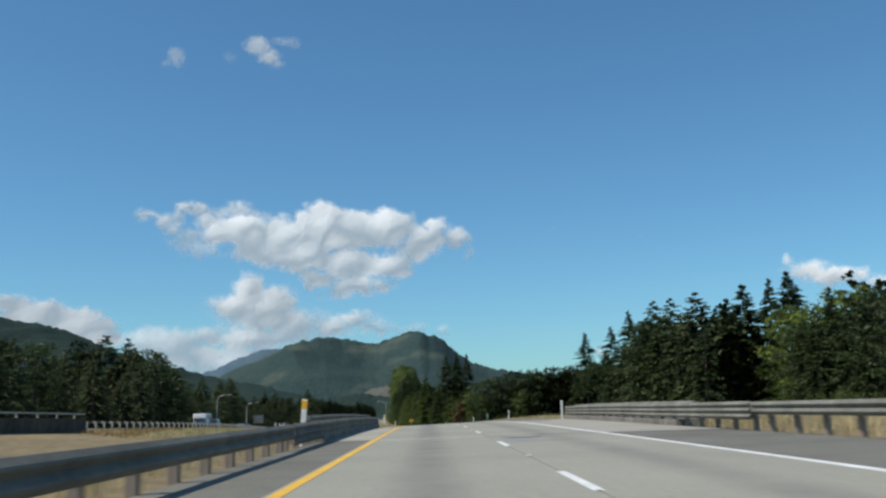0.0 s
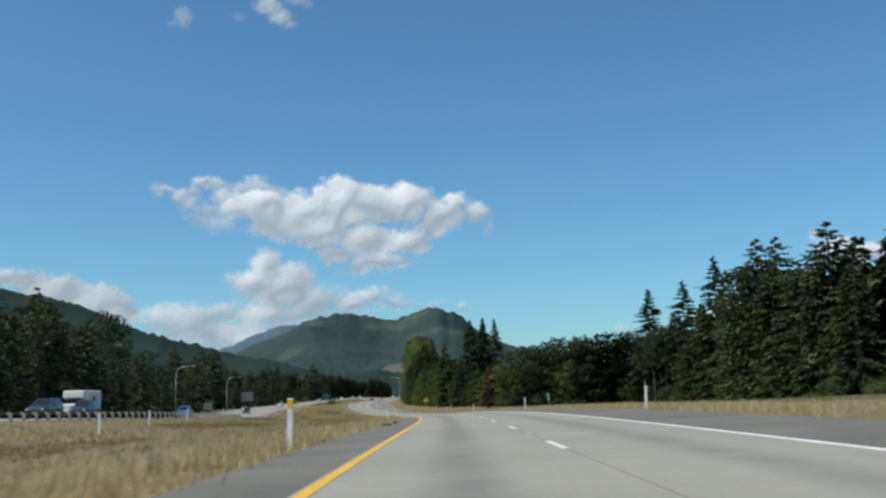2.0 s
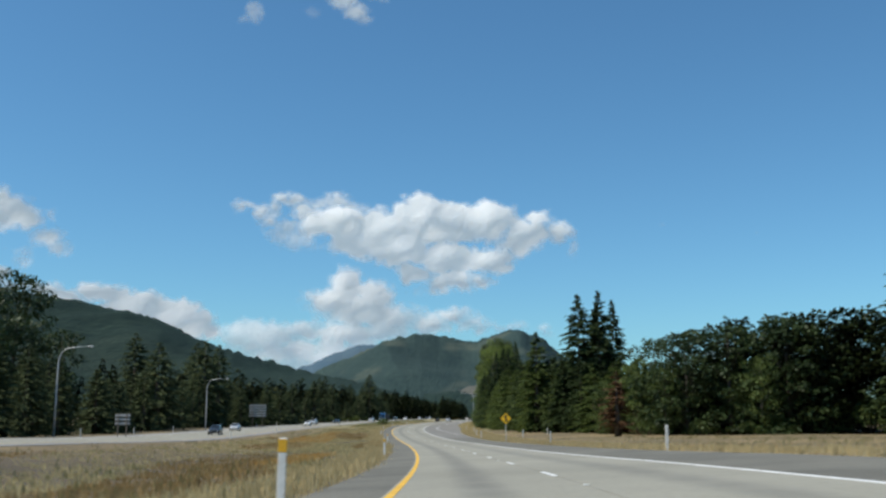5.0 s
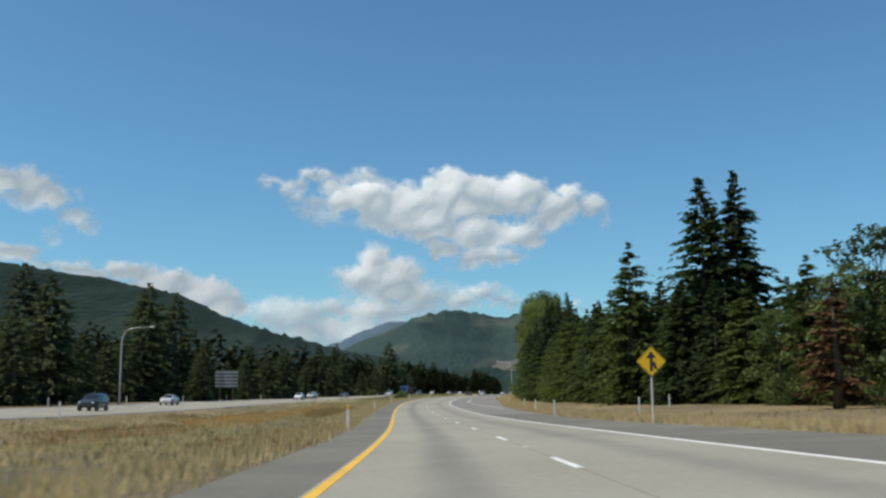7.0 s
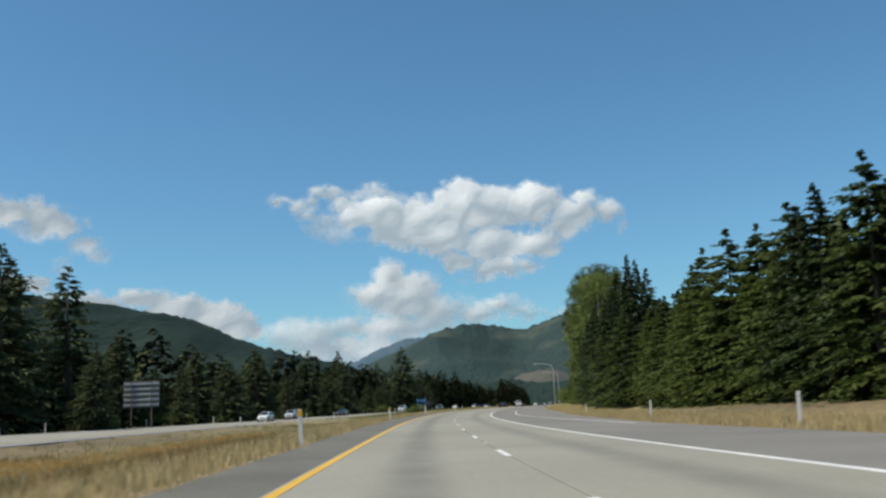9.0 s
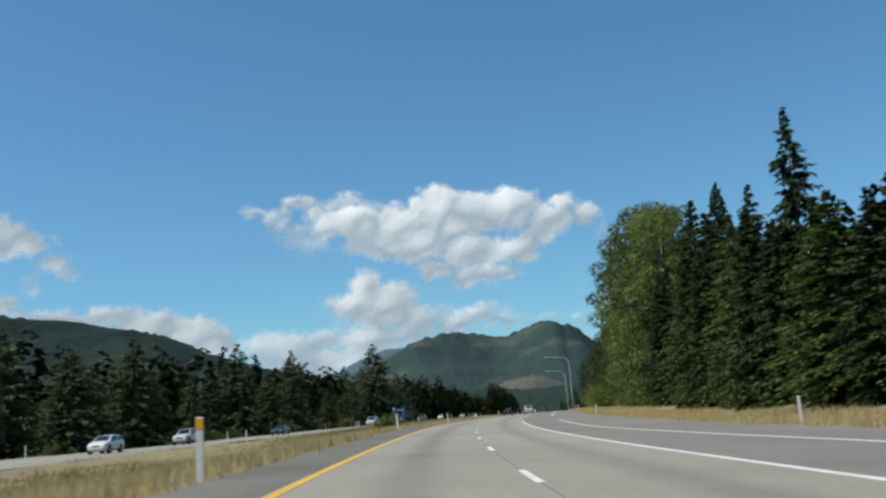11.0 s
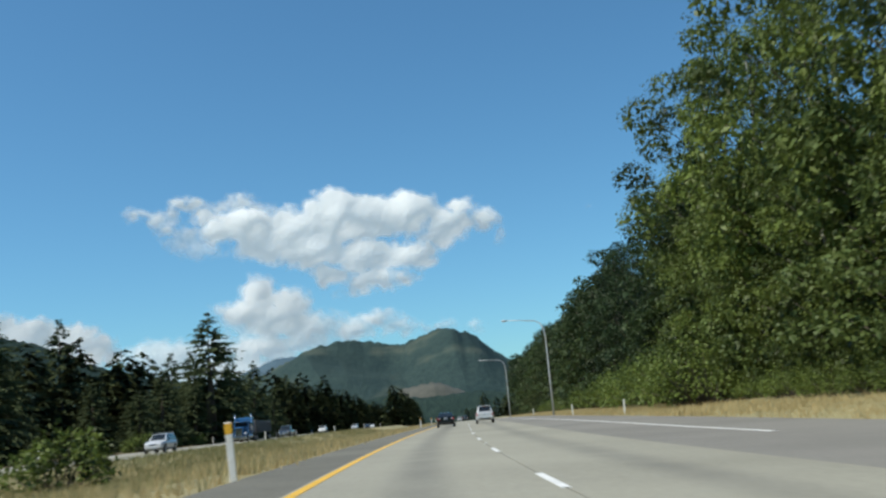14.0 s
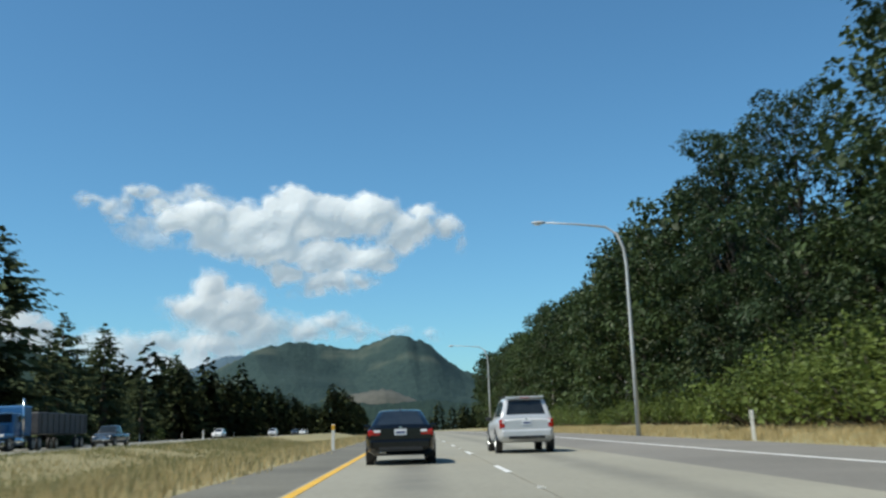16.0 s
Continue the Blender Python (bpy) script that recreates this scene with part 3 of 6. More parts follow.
# ---- clouds: billowed sheets far off ----
def cloud_material():
    m = bpy.data.materials.new("cloud_vapour")
    m.use_nodes = True
    t = m.node_tree
    t.nodes.clear()
    att = node(m, "ShaderNodeAttribute")
    att.attribute_name = "cover"
    co = node(m, "ShaderNodeTexCoord")
    n1 = node(m, "ShaderNodeTexNoise", Scale=0.03, Detail=6.0, Roughness=0.6, Distortion=0.5)
    link(m, co, "Object", n1, "Vector")
    sub = node(m, "ShaderNodeMath")
    sub.operation = "MULTIPLY_ADD"
    sub.inputs[1].default_value, sub.inputs[2].default_value = 0.36, -0.18
    link(m, n1, "Fac", sub, 0)
    add = node(m, "ShaderNodeMath")
    add.operation = "ADD"
    link(m, sub, 0, add, 0)
    link(m, att, "Fac", add, 1)
    ramp = node(m, "ShaderNodeMapRange")
    ramp.interpolation_type = "LINEAR"
    ramp.inputs["From Min"].default_value, ramp.inputs["From Max"].default_value = 0.06, 0.92
    link(m, add, 0, ramp, "Value")
    n2 = node(m, "ShaderNodeTexNoise", Scale=0.014, Detail=7.0, Roughness=0.62, Distortion=0.3)
    link(m, co, "Object", n2, "Vector")
    fluff = node(m, "ShaderNodeBump", Strength=0.25, Distance=55.0)
    link(m, n2, "Fac", fluff, "Height")
    d = node(m, "ShaderNodeBsdfDiffuse", Color=(0.96, 0.96, 0.96, 1))
    link(m, fluff, "Normal", d, "Normal")
    tl = node(m, "ShaderNodeBsdfTranslucent", Color=(0.96, 0.96, 0.96, 1))
    link(m, fluff, "Normal", tl, "Normal")
    half = node(m, "ShaderNodeMixShader", Fac=0.45)
    link(m, d, 0, half, 1)
    link(m, tl, 0, half, 2)
    # faint emission added to lift the cloud's brightness beyond sun and sky
    glow = node(m, "ShaderNodeEmission", Color=(1.0, 0.98, 0.94, 1), Strength=0.17)
    mixd = node(m, "ShaderNodeAddShader")
    link(m, half, 0, mixd, 0)
    link(m, glow, 0, mixd, 1)
    tr = node(m, "ShaderNodeBsdfTransparent")
    mix = node(m, "ShaderNodeMixShader")
    link(m, ramp, "Result", mix, "Fac")
    link(m, tr, 0, mix, 1)
    link(m, mixd, 0, mix, 2)
    out = node(m, "ShaderNodeOutputMaterial")
    link(m, mix, 0, out, 0)
    return m


M_CLOUD = cloud_material()


def fractal(P, Q, scale, seed, octaves=3):
    """Summed noise over a grid, about -1 to 1."""
    out, amp, total = np.zeros(P.size), 1.0, 0.0
    p, q = P.ravel(), Q.ravel()
    for k in range(octaves):
        c = 2 ** k / scale
        out += amp * np.array([noise.noise((a * c + seed, b * c - seed, seed + k * 3.7)) for a, b in zip(p, q)])
        total += amp
        amp *= 0.55
    return out.reshape(P.shape) / total * 1.6


def cloud(label, radius, puffs, seed=0.0, step=8.0, grain=1.0, edge=30.0, swell=1.0):
    """puffs: (turn to the left in degrees, height, half width, half height, thickness); relief bulges towards the road."""
    k = radians(1) * radius
    p = np.array(puffs, float) * np.array([1, 1, swell, swell, 1])
    x0, x1 = (p[:, 0] * k - p[:, 2] * 1.5).min(), (p[:, 0] * k + p[:, 2] * 1.5).max()
    z0, z1 = (p[:, 1] - p[:, 3] * 1.5).min(), (p[:, 1] + p[:, 3] * 1.5).max()
    gx, gz = np.arange(x0, x1 + step, step), np.arange(z0, z1 + step, step)
    X, Z = np.meshgrid(gx, gz, indexing="ij")
    Xw = X + fractal(X, Z, 130 * grain, seed) * 34 * grain
    Zw = Z + fractal(X, Z, 110 * grain, seed + 31) * 26 * grain
    inside, thick = np.full(X.shape, -1e3), np.zeros_like(X)
    for a, h, rx, rz, w in p:
        q = np.sqrt(((Xw - a * k) / rx) ** 2 + ((Zw - h) / rz) ** 2)
        inside = np.maximum(inside, (1 - q) * min(rx, rz))
        near = w * np.exp(-(np.clip(q, 0, 3) * 0.82) ** 4)
        thick = np.maximum(thick, near) + 0.12 * np.minimum(thick, near)
    puffy = fractal(X, Z, 46 * grain, seed + 7, 3)
    cover = smooth((inside - 9 * grain + puffy * 22 * grain + edge * 0.5) / (edge * 1.9)) * np.clip(thick * 1.25, 0, 1.15)
    lumps = fractal(X, Z, 190 * grain, seed + 3, 2) * 22 + fractal(X, Z, 70 * grain, seed + 5, 2) * 9
    R = radius - (np.sqrt(np.clip(inside + 30, 0, None)) * 9 + lumps * smooth((inside + 30) / 60)) * grain
    for _ in range(24):
        q = np.pad(R, 1, mode="edge")
        R = (q[:-2, 1:-1] + q[2:, 1:-1] + q[1:-1, :-2] + q[1:-1, 2:] + 2 * R) / 6
    A = X / radius
    v = np.stack([-np.sin(A) * R, np.cos(A) * R, Z], -1).reshape(-1, 3)
    n = len(gz)
    f = [(i * n + j, i * n + j + 1, (i + 1) * n + j + 1, (i + 1) * n + j) for i in range(len(gx) - 1) for j in range(n - 1)
         if max(cover[i, j], cover[i + 1, j], cover[i, j + 1], cover[i + 1, j + 1]) > 0.02]
    me = mesh_from("cloud", v, f, [M_CLOUD], True)
    me.attributes.new("cover", "FLOAT", "POINT").data.foreach_set("value", cover.ravel().astype(np.float32))
    ob = new("cloud", me)
    ob.visible_shadow = False
    return tagged(ob, label, "cloud", kind="structure")


cloud("large white cumulus cloud with a grey underside", 4200, [
    (5.59, 816, 172, 135, 1), (7.89, 778, 171, 110, 1), (3.93, 804, 172, 110, 1), (1.93, 815, 159, 103, 0.95), (10.17, 801, 135, 98, 0.85), (9.51, 704, 146, 68, 0.8), (6.9, 693, 195, 85, 0.95),
    (4.27, 656, 195, 85, 1), (1.96, 654, 134, 68, 0.95), (6.25, 595, 109, 53, 0.95), (3.95, 570, 170, 66, 0.95), (1.3, 617, 85, 44, 0.8), (-0.39, 763, 122, 86, 0.75), (-1.08, 824, 86, 54, 0.85),
    (-2.23, 760, 73, 54, 0.75), (-2.87, 697, 37, 61, 0.5), (0.28, 714, 122, 68, 0.7), (2.63, 557, 97, 44, 0.8), (4.61, 521, 133, 29, 0.7), (11.6, 798, 120, 74, 0.75)], 1.0)
cloud("torn wispy tail of the large white cloud", 4230, [
    (16.04, 880, 49, 30, 0.72), (15.42, 875, 49, 25, 0.59), (14.89, 852, 39, 44, 0.62), (14.47, 817, 44, 34, 0.65), (14.17, 878, 34, 54, 0.69), (13.77, 921, 54, 30, 0.79), (12.91, 906, 62, 34, 0.79),
    (12.43, 858, 69, 44, 0.75), (13.36, 795, 86, 39, 0.52), (11.47, 897, 74, 34, 0.49), (10.67, 911, 69, 39, 0.65), (9.86, 887, 54, 34, 0.65), (9.2, 876, 34, 30, 0.49), (11.46, 848, 98, 34, 0.67),
    (12.87, 736, 98, 49, 0.37), (13.98, 758, 73, 39, 0.39)], 4.0, 6.0, 0.6, swell=1.2)
cloud("lower ragged cumulus cloud behind the mountain", 4860, [
    (10.16, 647, 79, 79, 0.70), (10.63, 563, 141, 70, 0.70), (8.54, 592, 98, 70, 0.70), (9.18, 522, 197, 79, 0.64), (7.56, 480, 168, 70, 0.53), (11.74, 576, 70, 39, 0.38), (3.97, 492, 126, 50, 0.58),
    (5.28, 451, 126, 56, 0.58), (2.99, 449, 112, 42, 0.53), (9.81, 397, 196, 70, 0.58), (7.88, 410, 168, 62, 0.58), (12.35, 411, 168, 56, 0.50), (14.21, 384, 168, 70, 0.48), (15.43, 383, 140, 84, 0.46),
    (13.57, 316, 224, 70, 0.58), (10.76, 329, 140, 56, 0.58), (1.02, 424, 70, 34, 0.46), (0.19, 445, 56, 34, 0.36), (-1.29, 424, 62, 34, 0.38), (11.38, 261, 252, 84, 0.53)], 9.0, 10.0, 1.0, 40.0, 1.3)
cloud("bright white cloud bank along the wooded ridge", 4860, [
    (29.51, 643, 82, 38, 0.95), (28.69, 633, 60, 38, 0.9), (27.71, 592, 68, 27, 0.8), (26.17, 575, 109, 33, 0.8), (24.03, 578, 81, 38, 0.95), (22.87, 567, 108, 43, 0.95), (21.53, 542, 108, 49, 0.9),
    (20.04, 516, 81, 43, 0.9), (18.98, 517, 68, 43, 0.9), (18.22, 464, 67, 49, 0.9), (17.6, 411, 43, 43, 0.85), (19.42, 437, 135, 81, 0.9), (21.81, 476, 162, 68, 0.9), (31.36, 637, 136, 44, 0.9),
    (33.14, 606, 136, 44, 0.8), (25.31, 550, 108, 38, 0.8)], 12.0, 9.0, 0.7, swell=1.35)
cloud("small torn white cloud", 4860, [
    (30.22, 957, 110, 61, 0.75), (28.87, 991, 50, 50, 0.7), (28.43, 941, 105, 61, 0.75), (27.72, 905, 96, 55, 0.7), (28.81, 875, 110, 41, 0.5), (26.27, 807, 82, 49, 0.55), (25.69, 770, 60, 44, 0.5),
    (26.7, 832, 41, 33, 0.35), (27.49, 713, 44, 55, 0.35), (26.18, 925, 27, 60, 0.15), (31.56, 962, 138, 83, 0.7)], 15.0, 8.0, 0.8, 34.0, 1.3)
cloud("thin wisp of cloud", 1400, [
    (14.44, 530, 13, 15, 0.38), (14.99, 520, 8, 8, 0.2), (9.68, 554, 19, 15, 0.55), (8.99, 537, 19, 12, 0.55), (8.48, 526, 13, 8, 0.45), (7.97, 562, 21, 9, 0.3), (7.45, 556, 9, 8, 0.25), (11.36, 535, 16, 9, 0.14)], 18.0, 2.0, 0.13, 7.0, 1.25)
cloud("white cloud behind the conifers", 4860, [
    (-21.22, 681, 29, 29, 0.5), (-22.2, 624, 100, 40, 0.75), (-23.63, 587, 129, 45, 0.9), (-24.92, 578, 40, 30, 0.7), (-26.14, 543, 114, 40, 0.7), (-10.49, 285, 50, 28, 0.5), (-15, 330, 120, 40, 0.5)], 21.0, 8.0, 0.7, swell=1.3)
cloud("tiny faint shred of cloud", 4860, [(-8.0, 920, 40, 16, 0.24), (-13.0, 860, 30, 12, 0.18)], 24.0, 6.0, 0.4)


# ---- trees ----
def sprays(rng, bases, ways, lengths, widths, sag, facing, loose=0.8):
    """Pointed leaf sprays, four corners each: base, left, tip, right."""
    n = len(bases)
    side = np.cross(ways, np.array([0, 0, 1.0]) + rng.normal(0, loose, (n, 3)))
    side /= np.linalg.norm(side, axis=1)[:, None] + 1e-6
    tip = bases + ways * lengths[:, None]
    tip[:, 2] -= sag * lengths
    mid = bases + ways * (lengths * 0.45)[:, None]
    mid[:, 2] -= 0.15 * sag * lengths
    turned = (np.cross(side, tip - bases) * facing).sum(1) < 0
    side = side * np.where(turned, -1.0, 1.0)[:, None] * widths[:, None]
    v = np.stack([bases, mid - side, tip, mid + side], 1).reshape(-1, 3)
    f = np.arange(4 * n).reshape(-1, 4)
    return v, f


def leaf_mesh(v, f, mat, tone, facing):
    """Leaves that share the rounding of their clump, so that it shades as one soft mass."""
    me = toned(mesh_from("crown", v, f, [mat]), tone, 4)
    n = facing / (np.linalg.norm(facing, axis=1)[:, None] + 1e-6)
    me.attributes.new("custom_normal", "FLOAT_VECTOR", "POINT").data.foreach_set("vector", np.repeat(n, 4, 0).astype(np.float32).ravel())
    return me


def conifer_meshes(seed, H, R, whorls, arms, nodes, mat, bare=0.06, ragged=0.25, droop=0.35, size=1.0, flat_top=0.0, fans=3):
    """A conifer: straight trunk, whorls of drooping boughs carrying needle sprays."""
    rng = np.random.default_rng(seed)
    B, D, L, W, T, N = [], [], [], [], [], []
    limb_v, limb_f = tube([(0, 0, -0.4), (0.05, 0, H * 0.3), (-0.03, 0.04, H * 0.65), (0, 0, H * 0.985)], [R * 0.085 + 0.1, R * 0.07 + 0.06, 0.09, 0.015], 7)
    lop = rng.uniform(0, 6.28)
    for w in range(whorls):
        t = min(max(bare + (1 - bare) * (max(0.0, w + rng.uniform(-0.3, 0.3)) / whorls) ** 1.08, bare), 0.992)
        rad = R * ((1 - t) ** (0.82 - 0.45 * flat_top)) * (0.7 + 0.3 * min(1, t / 0.2)) * min(1.0, (1 - t) / 0.22) ** 0.4 + 0.06
        for a in range(arms if t < 0.85 else max(4, arms - 2)):
            an = rng.uniform(0, 6.283)
            ta = min(max(bare, t + rng.uniform(-0.6, 0.6) / whorls), 0.992)
            r = rad * rng.uniform(1 - ragged * 1.5, 1 + ragged) * (1 + 0.12 * math.cos(an - lop))
            rise = rng.uniform(-0.12, 0.22) + (0.12 if flat_top < 0.3 else 0.45) * t
            bough = rng.uniform(0, 1)
            for k in range(nodes):
                q = 0.1 + 0.9 * (k + rng.uniform(0.3, 1.0)) / nodes
                dist = r * q
                z = H * ta + dist * rise - droop * dist * q * (1.15 - t)
                base = np.array([math.cos(an) * dist, math.sin(an) * dist, z])
                fat = 2.8 if q < 0.5 else 2.0 if q < 0.75 else 1.4
                for fan in range(fans):
                    yaw = an + (fan - (fans - 1) / 2) * rng.uniform(0.35, 0.95) * (1.0 if flat_top < 0.3 else 1.7)
                    B.append(base + rng.normal(0, 0.07, 3))
                    D.append([math.cos(yaw), math.sin(yaw), rng.uniform(-0.55, 0.12) if flat_top < 0.3 else rng.uniform(-0.35, 0.6)])
                    L.append((0.38 + 0.13 * r * (1.15 - q)) * rng.uniform(0.7, 1.35) * size * min(1.0, 0.45 + 0.35 * rad))
                    W.append((0.055 + 0.02 * r * (1.1 - q)) * rng.uniform(0.7, 1.3) * size * fat)
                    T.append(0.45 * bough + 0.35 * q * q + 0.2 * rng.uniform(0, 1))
                    tilt = an + rng.normal(0, 0.35) + (fan - (fans - 1) / 2) * 0.3
                    N.append([math.cos(tilt) * (0.35 + 0.5 * q), math.sin(tilt) * (0.35 + 0.5 * q), 0.75 - 0.55 * q * q + rng.normal(0, 0.15)])
    N = np.array(N)
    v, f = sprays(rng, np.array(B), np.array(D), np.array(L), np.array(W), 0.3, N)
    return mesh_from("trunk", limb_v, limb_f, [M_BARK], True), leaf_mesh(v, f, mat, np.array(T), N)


def broad_meshes(seed, H, R, tips, leaves, leaf, mat, bark, crown_low=0.15, slim=1.0, core=26, lobe=(0.2, 0.42)):
    """A broad-leaved tree: forked limbs, and leaf clumps round the limb ends."""
    rng = np.random.default_rng(seed)
    V, Fc = [], []

    def add(vs, fs):
        o = len(V)
        V.extend(vs)
        Fc.extend([tuple(i + o for i in q) for q in fs])

    add(*tube([(0, 0, -0.4), (0.1, 0.05, H * 0.25), (-0.1, 0.1, H * 0.55), (0.1, 0, H * 0.9)], [0.3, 0.22, 0.13, 0.03], 8))
    stem_faces = len(Fc)
    B, D, L, W, T, N = [], [], [], [], [], []
    for k in range(tips):
        t = crown_low + (0.97 - crown_low) * ((k + rng.uniform(0, 1)) / tips)
        an = k * 2.4 + rng.uniform(-0.5, 0.5)
        shape = math.sqrt(max(0.03, 1 - ((t - 0.45) / 0.56) ** 2)) ** (1 / slim)
        r = R * shape * (rng.uniform(0.65, 1.05) if k % 4 else rng.uniform(0.1, 0.5))
        end = np.array([math.cos(an) * r, math.sin(an) * r, H * t])
        low = max(0.1, t - 0.22)
        mid = Vector((math.cos(an + 0.2) * r * 0.45, math.sin(an + 0.2) * r * 0.45, H * (low * 0.45 + t * 0.55)))
        add(*tube([(0, 0, H * low), mid, Vector(end)], [0.06, 0.035, 0.012], 4))
        cr = R * rng.uniform(*lobe)
        heart = rng.normal(0, 1, (core, 3))
        heart /= np.linalg.norm(heart, axis=1)[:, None]
        flat = np.array([cr, cr, cr * 0.6])
        B.append(end + heart * flat * rng.uniform(0.6, 0.85, (core, 1)))
        D.append(np.cross(heart, rng.normal(0, 1, (core, 3))))
        N.append(heart * 0.9 + np.array([math.cos(an) * 0.12, math.sin(an) * 0.12, 0.12]) + rng.normal(0, 0.1, (core, 3)))
        size = cr * 1.75 / math.sqrt(core) * rng.uniform(0.75, 1.25, core)
        L.append(size)
        W.append(size * rng.uniform(0.4, 0.6, core))
        shade = rng.uniform(0, 1)
        T.append(0.08 + 0.6 * shade + 0.1 * rng.uniform(0, 1, core))
        n = int(leaves * (cr / (R * 0.31)) ** 2)
        g = rng.normal(0, 1, (n, 3))
        g[:, 2] += 0.35
        g /= np.linalg.norm(g, axis=1)[:, None]
        N.append(g * 0.9 + np.array([math.cos(an) * 0.12, math.sin(an) * 0.12, 0.12]) + rng.normal(0, 0.1, (n, 3)))
        lump = 1 + 0.3 * np.sin(g[:, 0] * 5 + k) * np.sin(g[:, 1] * 5 + 2 * k) * np.cos(g[:, 2] * 4 + k)
        g *= (rng.uniform(0.3, 1, n) ** 0.3 * lump)[:, None] * flat
        B.append(end + g)
        d = g + rng.normal(0, cr * 0.5, (n, 3))
        d /= np.linalg.norm(d, axis=1)[:, None]
        D.append(d)
        L.append(leaf * rng.uniform(0.6, 1.4, n))
        W.append(leaf * rng.uniform(0.3, 0.55, n))
        T.append(0.12 + 0.72 * shade + 0.14 * rng.uniform(0, 1, n))
    N = np.concatenate(N)
    v, f = sprays(rng, np.concatenate(B), np.concatenate(D), np.concatenate(L), np.concatenate(W), 0.3, N)
    which = [0] * stem_faces + [1] * (len(Fc) - stem_faces)
    return mesh_from("trunk", V, Fc, [bark, M_BARK], True, which), leaf_mesh(v, f, mat, np.concatenate(T), N)


def shrub_meshes(seed, H, R, clumps, leaves, leaf, mat):
    """A shrub: many thin stems joined at the foot, leaf clumps at their ends."""
    rng = np.random.default_rng(seed)
    V, Fc = [], []
    B, D, L, W, T, N = [], [], [], [], [], []
    for k in range(clumps):
        an, r = rng.uniform(0, 6.283), R * math.sqrt(rng.uniform(0, 1))
        h = H * (1 - 0.6 * (r / R) ** 2) * rng.uniform(0.4, 1.0)
        end = np.array([math.cos(an) * r, math.sin(an) * r, h * 0.8])
        vs, fs = tube([(end[0] * 0.2, end[1] * 0.2, -0.1), (end[0] * 0.7, end[1] * 0.7, h * 0.45), Vector(end)], [0.05, 0.03, 0.01], 4)
        o = len(V)
        V.extend(vs)
        Fc.extend([tuple(i + o for i in q) for q in fs])
        cr = rng.uniform(0.55, 1.0) * H * 0.27
        g = rng.normal(0, 1, (leaves, 3))
        g /= np.linalg.norm(g, axis=1)[:, None]
        N.append(g * 0.8 + np.array([0, 0, 0.3]) + rng.normal(0, 0.18, (leaves, 3)))
        g *= (rng.uniform(0.1, 1, leaves) ** 0.4)[:, None] * cr
        B.append(end + g)
        d = g + rng.normal(0, cr * 0.6, (leaves, 3)) + np.array([0, 0, cr * 0.3])
        D.append(d / np.linalg.norm(d, axis=1)[:, None])
        L.append(leaf * rng.uniform(0.6, 1.4, leaves))
        W.append(leaf * rng.uniform(0.25, 0.5, leaves))
        T.append(0.8 * rng.uniform(0, 1) + 0.2 * rng.uniform(0, 1, leaves))
    N = np.concatenate(N)
    v, f = sprays(rng, np.concatenate(B), np.concatenate(D), np.concatenate(L), np.concatenate(W), 0.25, N)
    v[:, 2] = np.maximum(v[:, 2], 0.02)
    return mesh_from("stem", V, Fc, [M_BARK], True), leaf_mesh(v, f, mat, np.concatenate(T), N)


